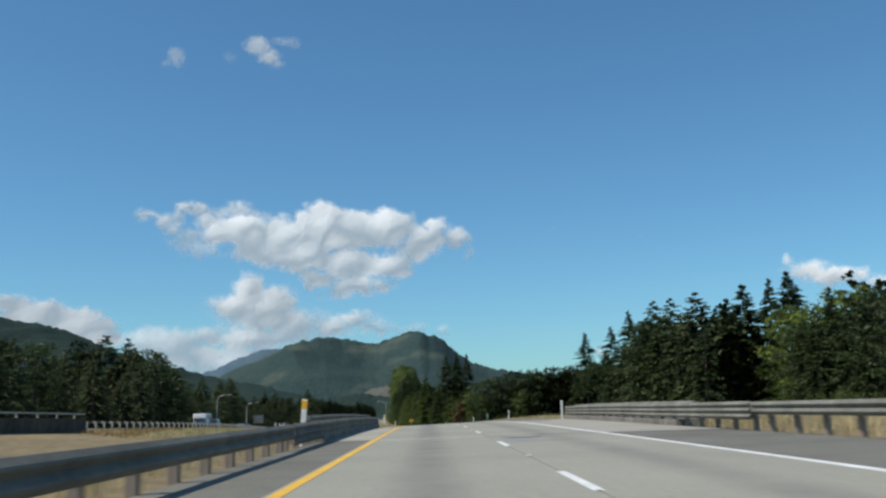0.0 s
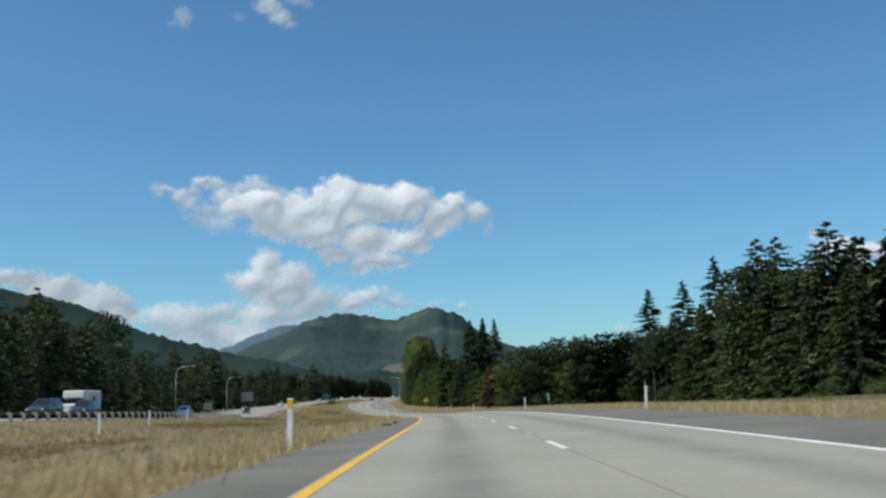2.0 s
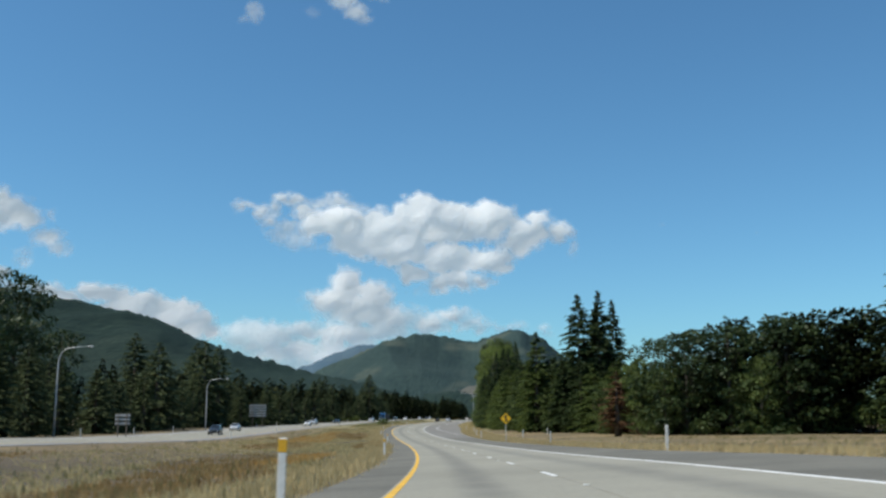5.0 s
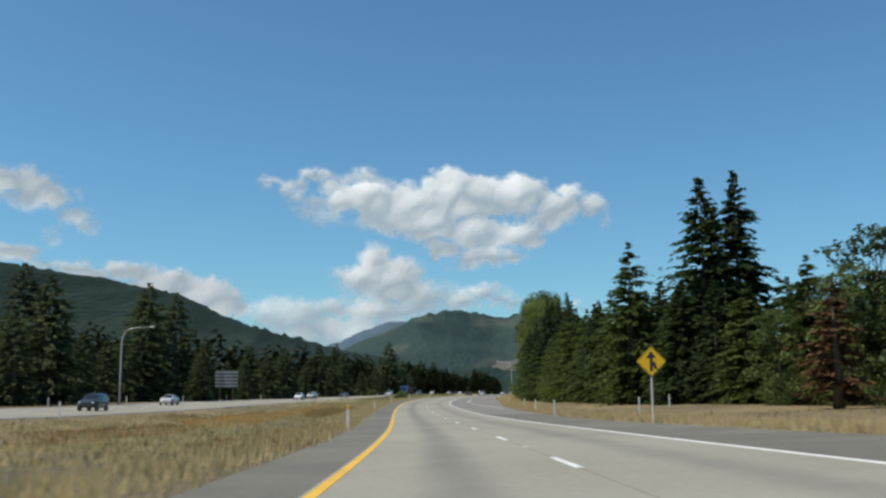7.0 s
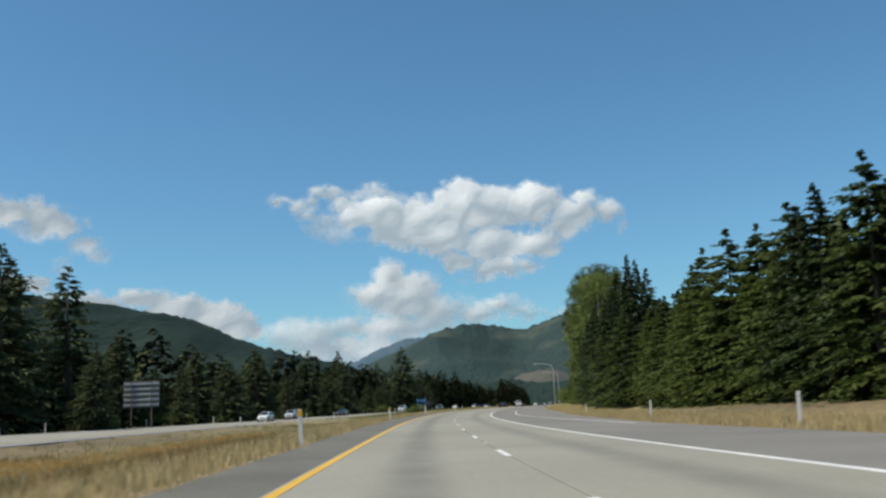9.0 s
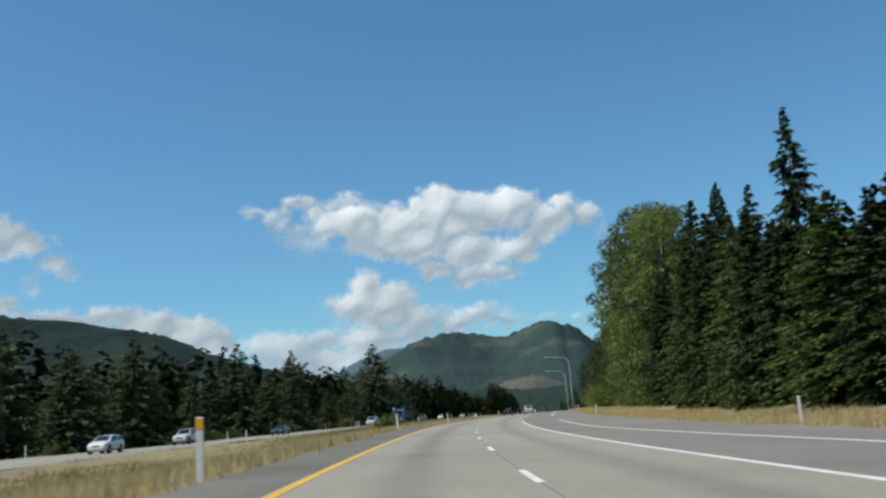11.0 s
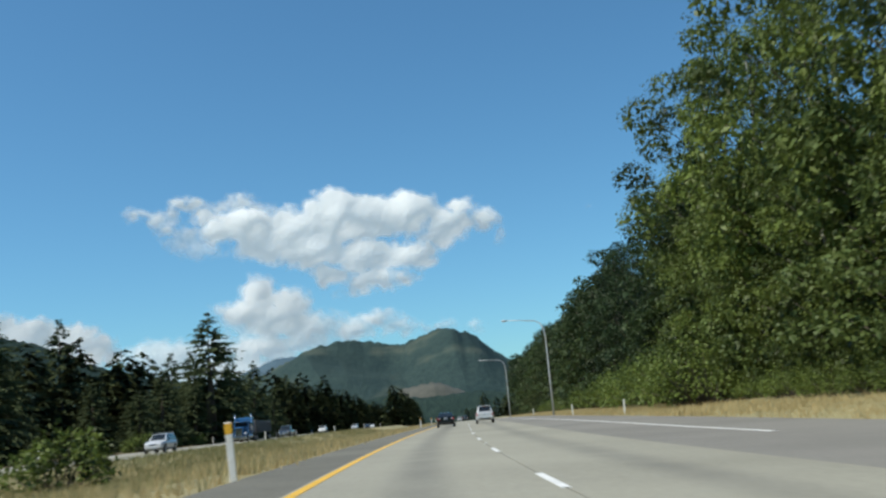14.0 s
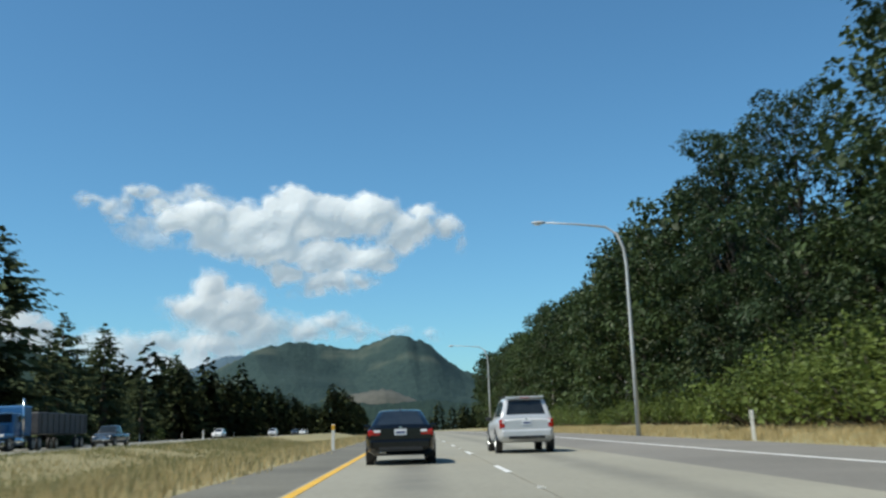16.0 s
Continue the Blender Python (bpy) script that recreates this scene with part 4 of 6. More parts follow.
FIR, PINE = "tall dark green fir with drooping boughs at the forest edge", "broad dark green pine with a rounded ragged crown"
KINDS = {
    # kind: (trunk, crown), own height, label, category
    "fir_a": (conifer_meshes(1, 24, 5.4, 38, 8, 8, M_FIR, 0.02, 0.2, 0.5, 0.85, fans=3), 24, FIR, "tree"),
    "fir_b": (conifer_meshes(2, 24, 4.8, 38, 8, 8, M_FIR, 0.02, 0.26, 0.55, 0.85, fans=3), 24, "ragged dark green fir with a narrow pointed top", "tree"),
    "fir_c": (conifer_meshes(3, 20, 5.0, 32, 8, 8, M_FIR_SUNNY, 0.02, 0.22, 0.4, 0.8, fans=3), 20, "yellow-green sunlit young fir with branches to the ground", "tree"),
    "fir_dead": (conifer_meshes(5, 16, 2.8, 22, 5, 4, M_FIR_BROWN, 0.1, 0.5, 0.5), 16, "dead fir with rust-brown needles among the green trees", "tree"),
    "pine_a": (conifer_meshes(6, 21, 6.2, 32, 8, 7, M_PINE, 0.03, 0.16, 0.32, 0.94, 0.29, 2), 21, PINE, "tree"),
    "pine_b": (conifer_meshes(7, 20, 5.6, 30, 8, 7, M_PINE, 0.02, 0.16, 0.35, 0.94, 0.25, 2), 20, "dark green pine in the row beyond the road", "tree"),
    "pine_c": (conifer_meshes(27, 20, 6.8, 30, 9, 7, M_PINE, 0.04, 0.2, 0.25, 0.96, 0.29, 2), 20, "old pine with a broad uneven dark crown", "tree"),
    "fir_mid": (conifer_meshes(18, 24, 5.8, 34, 7, 6, M_FIR, 0.03, 0.2, 0.4, 1.05, 0.1, 2), 24, FIR, "tree"),
    "fir_mid_b": (conifer_meshes(19, 24, 5.2, 34, 7, 6, M_FIR, 0.03, 0.22, 0.4, 1.05, 0.25, 2), 24, "ragged dark green fir in the forest edge", "tree"),
    "fir_lo": (conifer_meshes(8, 24, 4.8, 22, 5, 2, M_FIR, 0.04, 0.26, 0.35, 2.8, 0.0, 2), 24, FIR, "tree"),
    "fir_lo_b": (conifer_meshes(9, 24, 4.5, 22, 5, 2, M_FIR, 0.04, 0.3, 0.4, 2.8, 0.2, 2), 24, "ragged dark green fir standing deeper in the forest", "tree"),
    "pine_lo": (conifer_meshes(10, 20, 5.8, 18, 7, 2, M_PINE, 0.02, 0.16, 0.3, 2.3, 0.25, 2), 20, PINE, "tree"),
    "cotton_a": (broad_meshes(11, 24, 6.4, 62, 380, 0.18, M_COTTON, M_PALEBARK, 0.05, 1.0, 120, (0.2, 0.38)), 24, "tall cottonwood with glossy yellow-green leaves and pale limbs", "tree"),
    "cotton_b": (broad_meshes(12, 22, 5.6, 48, 290, 0.18, M_COTTON, M_PALEBARK, 0.04, 1.3, 100, (0.2, 0.38)), 22, "sunlit yellow-green cottonwood at the roadside", "tree"),
    "poplar": (broad_meshes(24, 24, 4.9, 56, 330, 0.19, M_POPLAR, M_BARK, 0.05, 1.2, 80, (0.24, 0.42)), 24, "tall dark cottonwood with ragged upright branch ends", "tree"),
    "lit_broad": (broad_meshes(31, 22, 7.4, 44, 100, 0.34, M_COTTON_LIT, M_BARK, 0.04, 1.0, 50), 22, "bright yellow-green cottonwood at the meadow's edge, sunlight in its leaf colour", "tree"),
    "alder_a": (broad_meshes(13, 17, 4.8, 40, 90, 0.33, M_ALDER, M_BARK, 0.05, 1.0, 50), 17, "mid-green alder in the forest edge", "tree"),
    "alder_b": (broad_meshes(14, 18, 4.2, 30, 80, 0.36, M_DARKLEAF, M_PALEBARK, 0.5, 1.0, 40), 18, "dark leafy alder with a slender pale trunk", "tree"),
    "dark_a": (broad_meshes(15, 24, 6.8, 46, 90, 0.45, M_DARKLEAF, M_BARK, 0.03, 1.0, 50), 24, "large dark green broad-leaved tree with a lumpy crown", "tree"),
    "dark_b": (broad_meshes(16, 24, 5.2, 40, 60, 0.45, M_DARKLEAF, M_BARK, 0.03, 1.5, 40), 24, "dark green broad-leaved tree in the woods", "tree"),
    "dark_lo": (broad_meshes(17, 22, 5.6, 26, 40, 0.6, M_DARKLEAF, M_BARK, 0.03, 1.4, 26), 22, "dark green broad-leaved tree in the woods", "tree"),
    "bush_a": (shrub_meshes(21, 4.5, 3.2, 32, 110, 0.2, M_SHRUB), 4.5, "dense green roadside shrub below the trees", "shrub"),
    "bush_b": (shrub_meshes(22, 3.0, 2.2, 20, 60, 0.28, M_SHRUB), 3.0, "rounded green shrub on the grass", "shrub"),
    "bush_d": (shrub_meshes(29, 4.5, 3.0, 26, 60, 0.3, M_TWIGGY), 4.5, "half-bare reddish-brown shrub among green ones", "shrub"),
    "bush_c": (shrub_meshes(23, 5.0, 3.5, 30, 96, 0.22, M_ALDER), 5.0, "tall leafy thicket at the forest edge", "shrub"),
}
tree_rng = random.Random(5)
rand = tree_rng.uniform
DEEP = []          # trees too deep in the woods to tell apart


def plant(kind, s, u, height, turn=None, broad=1.0):
    (trunk, crown), h0, label, cat = KINDS[kind]
    k = height / h0
    wide = k * broad * rand(0.95, 1.15) * (0.85 if "cotton" in kind else 1.0)
    name = "shrub" if cat == "shrub" else ("conifer" if "fir" in kind or "pine" in kind else "broadleaf_tree")
    ob = new(name)
    ob.empty_display_size = 0.5
    ob.matrix_world = Matrix.Translation(place(s, u, -0.05)) @ pose(0, 0, 0, 0, 0, rand(0, 360) if turn is None else turn) @ Matrix.Diagonal((wide, wide, k, 1))
    tagged(ob, label, cat, "shrubs along the road" if cat == "shrub" else "trees of the valley")
    part("stem" if cat == "shrub" else "trunk", trunk, ob)
    part("crown", crown, ob)
    return ob


def plant_deep(kind, s, u, height, broad=1.0):
    DEEP.append((kind, place(s, u, -0.05), height / KINDS[kind][1], broad, rand(0, 6.283)))


def edge_right(s):
    """Where the forest on the right begins."""
    return float(np.interp(s, [-60, 60, 200, 270, 286, 297, 310, 335, 370, 430, 500, 560, 600, 700, 840], [58, 60, 62, 61, 62, 50, 34, 23, 21, 18.5, 19, 20.8, 21.5, 21, 22.5]))


def plant_single(kind, s, u, h):
    plant(kind, s, u, h, None, 2.0 if kind == "fir_dead" else 1.5 if 190 < s < 300 and u > 50 else 1.25 if 335 < s < 350 and u > 0 else 1.1 if "fir" in kind else 1.3 if "pine" in kind else 1.0)


# firs and poplars that stand out by the road on the right
for kind, s, u, h in (
        ("fir_a", 342, 29.4, 25.0), ("fir_b", 341.5, 33.0, 25.2), ("fir_c", 347.4, 22.6, 18.2), ("fir_b", 442, 23.3, 20.6), ("fir_a", 474, 24.0, 19.5),
        ("fir_a", 495, 26.5, 25.0), ("fir_b", 498, 30.5, 27.2), ("fir_b", 488, 28.0, 24.3), ("fir_a", 484, 31.0, 24.0), ("fir_a", 463, 22.0, 17.0), ("fir_b", 367, 41.5, 26.5), ("fir_a", 362, 37.0, 25.5),
        ("poplar", 583, 25.0, 25.0), ("poplar", 600, 23.5, 22.0), ("poplar", 612, 23.2, 23.0), ("dark_b", 590, 27.0, 23.0), ("dark_b", 628, 22.5, 21.5), ("dark_a", 646, 23, 21.0), ("poplar", 573, 26.5, 24.5)):
    plant_single(kind, s, u, h)
# tall firs on the far edge of the meadow
for kind, s, u, h in (
        ("fir_b", 296, 66, 27.8), ("fir_b", 289, 72, 29.0), ("fir_a", 298, 73, 22.0), ("fir_a", 293, 78, 24.0), ("fir_a", 284, 79, 26.0), ("fir_a", 276, 71, 22.0), ("fir_b", 261, 67, 30.5), ("pine_b", 239, 65.5, 30.2), ("pine_b", 246, 73, 31.8), ("pine_a", 219, 68.5, 29.4), ("fir_a", 240, 86, 31.0),
        ("fir_a", 212, 77, 30.3), ("fir_b", 221, 88, 32.5), ("fir_a", 197, 80, 30.6), ("fir_a", 230, 78, 27.0), ("fir_a", 254, 76, 27.0), ("fir_b", 205, 86, 28.0), ("fir_a", 206, 69, 21.0), ("fir_a", 227, 67, 20.0),
        ("fir_dead", 305, 26.6, 9.0), ("fir_dead", 307, 27.4, 7.5)):
    plant_single(kind, s, u, h)
# cottonwoods
for kind, s, u, h in (
        ("cotton_a", 555, 22.8, 29.5), ("cotton_a", 520, 24.0, 30.0), ("cotton_b", 506, 24.5, 26.5), ("cotton_a", 534, 23.8, 30.0), ("cotton_b", 545, 23.6, 29.0), ("cotton_b", 562, 24.0, 23.0), ("cotton_b", 500, 23.0, 25.2), ("cotton_a", 511, 22.3, 27.0), ("cotton_b", 527, 20.5, 16.0), ("cotton_b", 541, 20.8, 17.0), ("cotton_b", 552, 20.2, 14.5), ("alder_a", 498, 21.0, 15.0), ("lit_broad", 189, 77, 21.5), ("lit_broad", 177, 82, 23.0), ("fir_a", 166, 72, 22.0)):
    plant_single(kind, s, u, h)
# single trees beyond the opposite carriageway
for kind, s, u, h in (
        ("dark_a", 353, -72.5, 28.5), ("dark_a", 331, -72, 23.6), ("dark_b", 343, -61, 17.5), ("dark_a", 340, -68, 19.0), ("pine_c", 266, -69, 23.0), ("pine_a", 249, -66, 24.0), ("pine_c", 240, -63, 21.0), ("pine_c", 215, -64.8, 21.5), ("pine_b", 372, -51, 17.8), ("pine_a", 380, -58, 20.5),
        ("pine_b", 415, -51.0, 21.7), ("pine_a", 427, -56.1, 22.0), ("pine_b", 434, -52, 22.0), ("pine_a", 635, -41.5, 22.0), ("pine_b", 640, -46, 16.0), ("pine_b", 618, -59.5, 20.5), ("pine_b", 663, -55.7, 18.0), ("pine_b", 704, -80, 23.0)):
    plant_single(kind, s, u, h)

# forest on the right: an edge row, and rows behind it
s = 122.0
while s < 820:
    e = edge_right(s)
    if s < 285:
        kinds, deep, hts = ["fir_mid", "fir_mid_b", "dark_b", "dark_b", "fir_mid_b"], ["fir_lo", "fir_lo_b"], (14, 18.5) if s < 175 else (18, 25) if s < 258 else (14, 16.5)
    elif s < 318:
        kinds, deep, hts = ["alder_a", "dark_b", "dark_a", "dark_b"], ["dark_lo", "dark_lo"], (14.2, 16.4)
    elif s < 430:
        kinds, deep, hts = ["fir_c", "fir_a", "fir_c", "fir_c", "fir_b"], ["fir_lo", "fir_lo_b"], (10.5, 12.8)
    elif s < 495:
        kinds, deep, hts = ["fir_a", "fir_b", "fir_a", "fir_c"], ["fir_lo_b", "fir_lo"], (12.5, 16.5)
    elif s < 560:
        kinds, deep, hts = ["alder_a", "cotton_b", "alder_a"], ["dark_lo", "dark_lo"], (12, 17)
    else:
        kinds, deep, hts = ["pine_b", "dark_b", "dark_a", "alder_b", "dark_b"], ["pine_lo", "dark_lo", "dark_lo"], (16.5, 20.5)
    if 340 < s < 495:
        mid = float(np.interp(s, [340, 392, 402, 428, 440, 495], [13.2, 13.2, 10.6, 11.0, 14.0, 16.5]))
        hts = (mid * 0.9, mid * 1.08)
    broad = 1.55 if 318 < s < 435 else 1.25 if 435 <= s < 495 else 1.35 if s < 318 else 1.0
    if 565 < s < 622:
        hts = (11, 15)
    if not (168 < s < 199 or 272 < s < 299):
        plant(tree_rng.choice(kinds), s + rand(-2, 2), e + 2.5 + rand(-1.5, 1.5), rand(*hts), None, broad)
    for row in ((4, 5, 6) if 160 < s < 199 else (2, 3, 4, 5, 6) if 272 < s < 299 else (1, 2, 3, 4, 5, 6) if 270 < s < 345 else (1, 2, 3, 4) if 235 < s < 345 else (1, 2)):
        plant_deep(tree_rng.choice(deep), s + rand(-2, 2), e + 2.5 + row * 5.5 + rand(-1.8, 1.8), rand(*hts) * (1.0 + (0.02 if 300 < s < 345 else 0.04 if s < 258 or s > 345 else 0.01) * row), broad)
    s += 4.6 if 290 < s < 620 else 6.2

# undergrowth along the forest edge
for s in np.arange(120, 235, 11.0):
    plant("bush_c", s, edge_right(s) + 0.5 + rand(-1, 1), rand(2.2, 4.0))
for s, du, h in ((300, -1, 10.5), (303, 1, 7), (309, -0.5, 9.5), (315, 0.5, 11), (320, -1, 8.0)):
    plant("alder_a", s, edge_right(s) + du, h)
for s in np.arange(299, 322, 6.5):
    plant("bush_c", s, edge_right(s) - 0.5 + rand(-1, 1), rand(1.6, 4.2))
for s in np.arange(545, 596, 3.6):
    plant("bush_d" if abs(s - 563) < 1.8 else "bush_a", s, 18.2 + rand(-1.2, 1.5), rand(3.4, 4.6) if abs(s - 563) < 1.8 else rand(2.6, 7.0))
for s in np.arange(500, 545, 5.0):
    plant("bush_a", s, edge_right(s) - 0.8, rand(2.0, 3.4))
for s in np.arange(600, 700, 8.0):
    plant(tree_rng.choice(["bush_a", "bush_c"]), s, edge_right(s) - 1.5, rand(2.5, 4))
for s, u in ((276, 68), (282, 69.5), (288, 73), (293, 70), (297, 66), (300, 61), (302, 68), (297, 76)):
    plant("bush_c", s, u, rand(5.0, 8.0))
# slender pale trunks in front of the dark wood
for s, u, h in ((291, 64.2, 17), (290, 67.0, 18), (288, 70.5, 18), (293, 62.6, 15)):
    plant("alder_b", s, u, h, None, 0.62)

# woods on the left beyond the opposite carriageway
s = 90.0
while s < 420:
    near = ["pine_c", "pine_a", "pine_b", "dark_b"] if s < 300 else ["pine_b", "pine_a", "pine_c"]
    far = ["pine_lo", "pine_lo", "dark_lo"] if s < 300 else ["pine_lo", "fir_lo"]
    hts = (9, 13) if s < 185 else (12, 17) if s < 240 else (9, 13.5)
    plant(tree_rng.choice(near), s + rand(-2, 2), -53 + rand(-2.5, 2.5), rand(*hts), None, 1.25)
    for row in (1, 2):
        plant_deep(tree_rng.choice(far), s + rand(-3, 3), -53 - row * 8 + rand(-2.5, 2.5), rand(*hts) * (1.04 + 0.05 * row))
    s += 7.5
s = 425.0
while s < 840:
    for row in range(4):
        u = float(opp_u(s)) - 13 - row * 10 + rand(-3, 3)
        h = rand(8, 11.5) if tree_rng.random() < 0.7 else rand(12.5, 17)
        if row == 0 and s < 720:
            if tree_rng.random() < 0.8:
                plant(tree_rng.choice(["pine_b", "pine_a", "pine_c"]), s + rand(-3, 3), u, h, None, 1.3)
        else:
            plant_deep(tree_rng.choice(["pine_lo", "pine_lo", "pine_lo", "fir_lo_b"]), s + rand(-3, 3), u, h * (1 + 0.04 * row), 1.35)
    s += 7.0
for s in np.arange(430, 700, 14.0):
    plant("bush_b", s, float(opp_u(s)) - 11.8 + rand(-1, 1), rand(1.6, 3.2))
plant("bush_b", 511.5, -16.0, 2.9, None, 0.8)
plant("bush_a", 790, -45.0, 3.6)
# the row goes on to where the road leaves sight
s = 700.0
while s < 1230:
    for row in range(2):
        plant_deep(tree_rng.choice(["pine_lo", "pine_lo", "fir_lo"]), s + rand(-4, 4), -43 - row * 11 + rand(-3, 3), rand(12, 19), 1.3)
    s += 10.0
for s in np.arange(850, 1130, 11.0):
    plant_deep(tree_rng.choice(["pine_lo", "pine_lo", "fir_lo"]), s + rand(-4, 4), float(np.interp(s, [850, 960, 1130], [-21.5, -18, -15])) + rand(-1.5, 1.5), rand(12, 17), 1.35)
# valley woods further on
for k in range(330):
    s = rand(835, 1300) if k < 200 else rand(1300, 2300)
    side = -1 if tree_rng.random() < 0.66 else 1
    u = side * (rand(24, 100) if tree_rng.random() < 0.6 else rand(60, 330)) - (24 if side < 0 else 0)
    plant_deep(tree_rng.choice(["pine_lo", "pine_lo", "pine_lo", "dark_lo"]), s, u, rand(11, 19), 1.25)


def join_deep():
    """The depths of the woods, one mesh to each leaf kind."""
    packs = {}
    for kind, at, k, broad, turn in DEEP:
        trunk, crown = KINDS[kind][0]
        key = crown.materials[0].name
        vs, fs, ts, ns, base = packs.setdefault(key, ([], [], [], [], [0]))
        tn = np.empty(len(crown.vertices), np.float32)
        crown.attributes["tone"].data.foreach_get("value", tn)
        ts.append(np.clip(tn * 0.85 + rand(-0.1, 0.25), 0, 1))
        co = np.empty(len(crown.vertices) * 3, np.float32)
        crown.vertices.foreach_get("co", co)
        co = co.reshape(-1, 3) * np.array([k * broad, k * broad, k])
        c, sn = math.cos(turn), math.sin(turn)
        vs.append(np.stack([co[:, 0] * c - co[:, 1] * sn, co[:, 0] * sn + co[:, 1] * c, co[:, 2]], -1) + np.array(at))
        nn = np.empty(len(co) * 3, np.float32)
        crown.attributes["custom_normal"].data.foreach_get("vector", nn)
        nn = nn.reshape(-1, 3)
        ns.append(np.stack([nn[:, 0] * c - nn[:, 1] * sn, nn[:, 0] * sn + nn[:, 1] * c, nn[:, 2]], -1))
        fs.append(np.arange(len(co)).reshape(-1, 4) + base[0])
        base[0] += len(co)
    for key, (vs, fs, ts, ns, base) in packs.items():
        v, f = np.concatenate(vs), np.concatenate(fs)
        me = bpy.data.meshes.new("woods")
        me.vertices.add(len(v))
        me.vertices.foreach_set("co", v.astype(np.float32).ravel())
        me.loops.add(len(f) * 4)
        me.loops.foreach_set("vertex_index", f.ravel().astype(np.int32))
        me.polygons.add(len(f))
        me.polygons.foreach_set("loop_start", np.arange(0, len(f) * 4, 4, dtype=np.int32))
        me.update(calc_edges=True)
        me.attributes.new("tone", "FLOAT", "POINT").data.foreach_set("value", np.concatenate(ts).astype(np.float32))
        me.attributes.new("custom_normal", "FLOAT_VECTOR", "POINT").data.foreach_set("vector", np.concatenate(ns).astype(np.float32).ravel())
        me.materials.append(bpy.data.materials[key])
        tagged(new("woods", me), "dense dark green woods filling the valley floor", "forest", kind="stuff")


join_deep()


# ---- roadside furniture ----


def corrugated(ridges):
    """Section of a crash barrier beam: (outwards, up) with that many ridges."""
    pts = []
    for k in range(ridges):
        b = k * 0.178
        pts += [(0.0, b), (0.012, b + 0.012), (0.07, b + 0.07), (0.08, b + 0.09), (0.07, b + 0.11), (0.012, b + 0.166)]
    return pts + [(0.0, ridges * 0.178)]


def barrier(label, s0, s1, u, facing, ridges, top, zfun, spacing=1.905, post_mat=None, flare=0.0):
    """A steel beam on posts. facing: +1 or -1, the side that the ridges show."""
    rail = thing("guardrail", Matrix.Translation(place(s0, u)), label, "guardrail", "guardrails along the road")
    inv = rail.matrix_world.inverted()
    sec = corrugated(ridges)
    hgt = ridges * 0.178
    ss = np.linspace(s0, s1, max(2, int((s1 - s0) / 1.905) + 1))
    uu = u - facing * flare * np.clip((ss - s1 + 8) / 8, 0, 1) ** 2
    v, f = [], []
    for a, b in zip(ss, uu):
        z = float(zfun(a, b)) + top - hgt
        for o, h in sec:
            x, y = plan(a, b + facing * o)
            v.append(inv @ Vector((float(x), float(y), z + h)))
    n = len(sec)
    m = len(v)
    back = []
    for a, b in zip(ss, uu):
        z = float(zfun(a, b)) + top - hgt
        for o, h in sec:
            x, y = plan(a, b + facing * (o - 0.008))
            back.append(inv @ Vector((float(x), float(y), z + h)))
    v += back
    for i in range(len(ss) - 1):
        for k in range(n - 1):
            q = (i * n + k, i * n + k + 1, (i + 1) * n + k + 1, (i + 1) * n + k)
            f.append(q)
            f.append(tuple(m + j for j in q[::-1]))
    for i in range(len(ss) - 1):
        for k in (0, n - 1):
            f.append((i * n + k, (i + 1) * n + k, m + (i + 1) * n + k, m + i * n + k))
    part("beam", mesh_from("beam", v, f, [M_STEEL], False), rail, "corrugated galvanised steel beam")
    post_me = bm_mesh("post", box_bm(0.15, 0.15, top + 0.25, 0.012, (0, 0, (top + 0.25) / 2 - 0.3)), post_mat or M_POSTWOOD)
    block_me = bm_mesh("block", box_bm(0.15, 0.14, hgt * 0.9, 0.01), post_mat or M_POSTWOOD)
    for a in np.arange(s0 + 0.4, s1, spacing):
        b = u - facing * flare * max(0.0, (a - s1 + 8) / 8) ** 2
        x, y = plan(a, b - facing * 0.26)
        part("post", post_me, rail, "", inv @ pose(float(x), float(y), float(zfun(a, b)), 0, 0, heading(a)))
        x, y = plan(a, b - facing * 0.09)
        part("block", block_me, rail, "", inv @ pose(float(x), float(y), float(zfun(a, b)) + top - hgt / 2, 0, 0, heading(a)))
    end_bm = bmesh.new()
    bmesh.ops.create_cone(end_bm, cap_ends=True, segments=14, radius1=0.12, radius2=0.12, depth=hgt, matrix=Matrix.Translation((0, 0, 0)))
    x, y = plan(s1 + 0.02, uu[-1] - facing * 0.05)
    part("end_wing", bm_mesh("end_wing", end_bm, M_STEEL, True), rail, "rounded steel end piece", inv @ pose(float(x), float(y), float(zfun(s1, u)) + top - hgt / 2))
    return rail


barrier("galvanised steel guardrail on timber posts beside the yellow line", -36, 23.8, -5.1, 1, 2, 0.635, road_z)
barrier("three-ridged steel guardrail on the bridge kerb beside the yellow line", 24, 64.4, -5.1, 1, 3, 0.655, road_z)
barrier("thin older steel rail on the bridge behind the guardrail", 31.5, 63.5, -5.62, 1, 1, 0.82, road_z, 2.4, M_STEEL)
barrier("galvanised steel guardrail on timber posts along the shoulder", -36, 28.0, 7.5, -1, 2, 0.8, road_z)
barrier("three-ridged steel guardrail along the shoulder", 28.2, 65.8, 7.5, -1, 3, 0.82, road_z)
barrier("thin older steel rail on the bridge behind the guardrail", 37, 66.2, 8.25, -1, 1, 0.9, road_z, 2.4, M_STEEL)
barrier("long weathered guardrail on pale posts beside the opposite carriageway", 68, 228, -28.4, -1, 1, 0.62, ground_z, 2.0, M_PALEPOST)


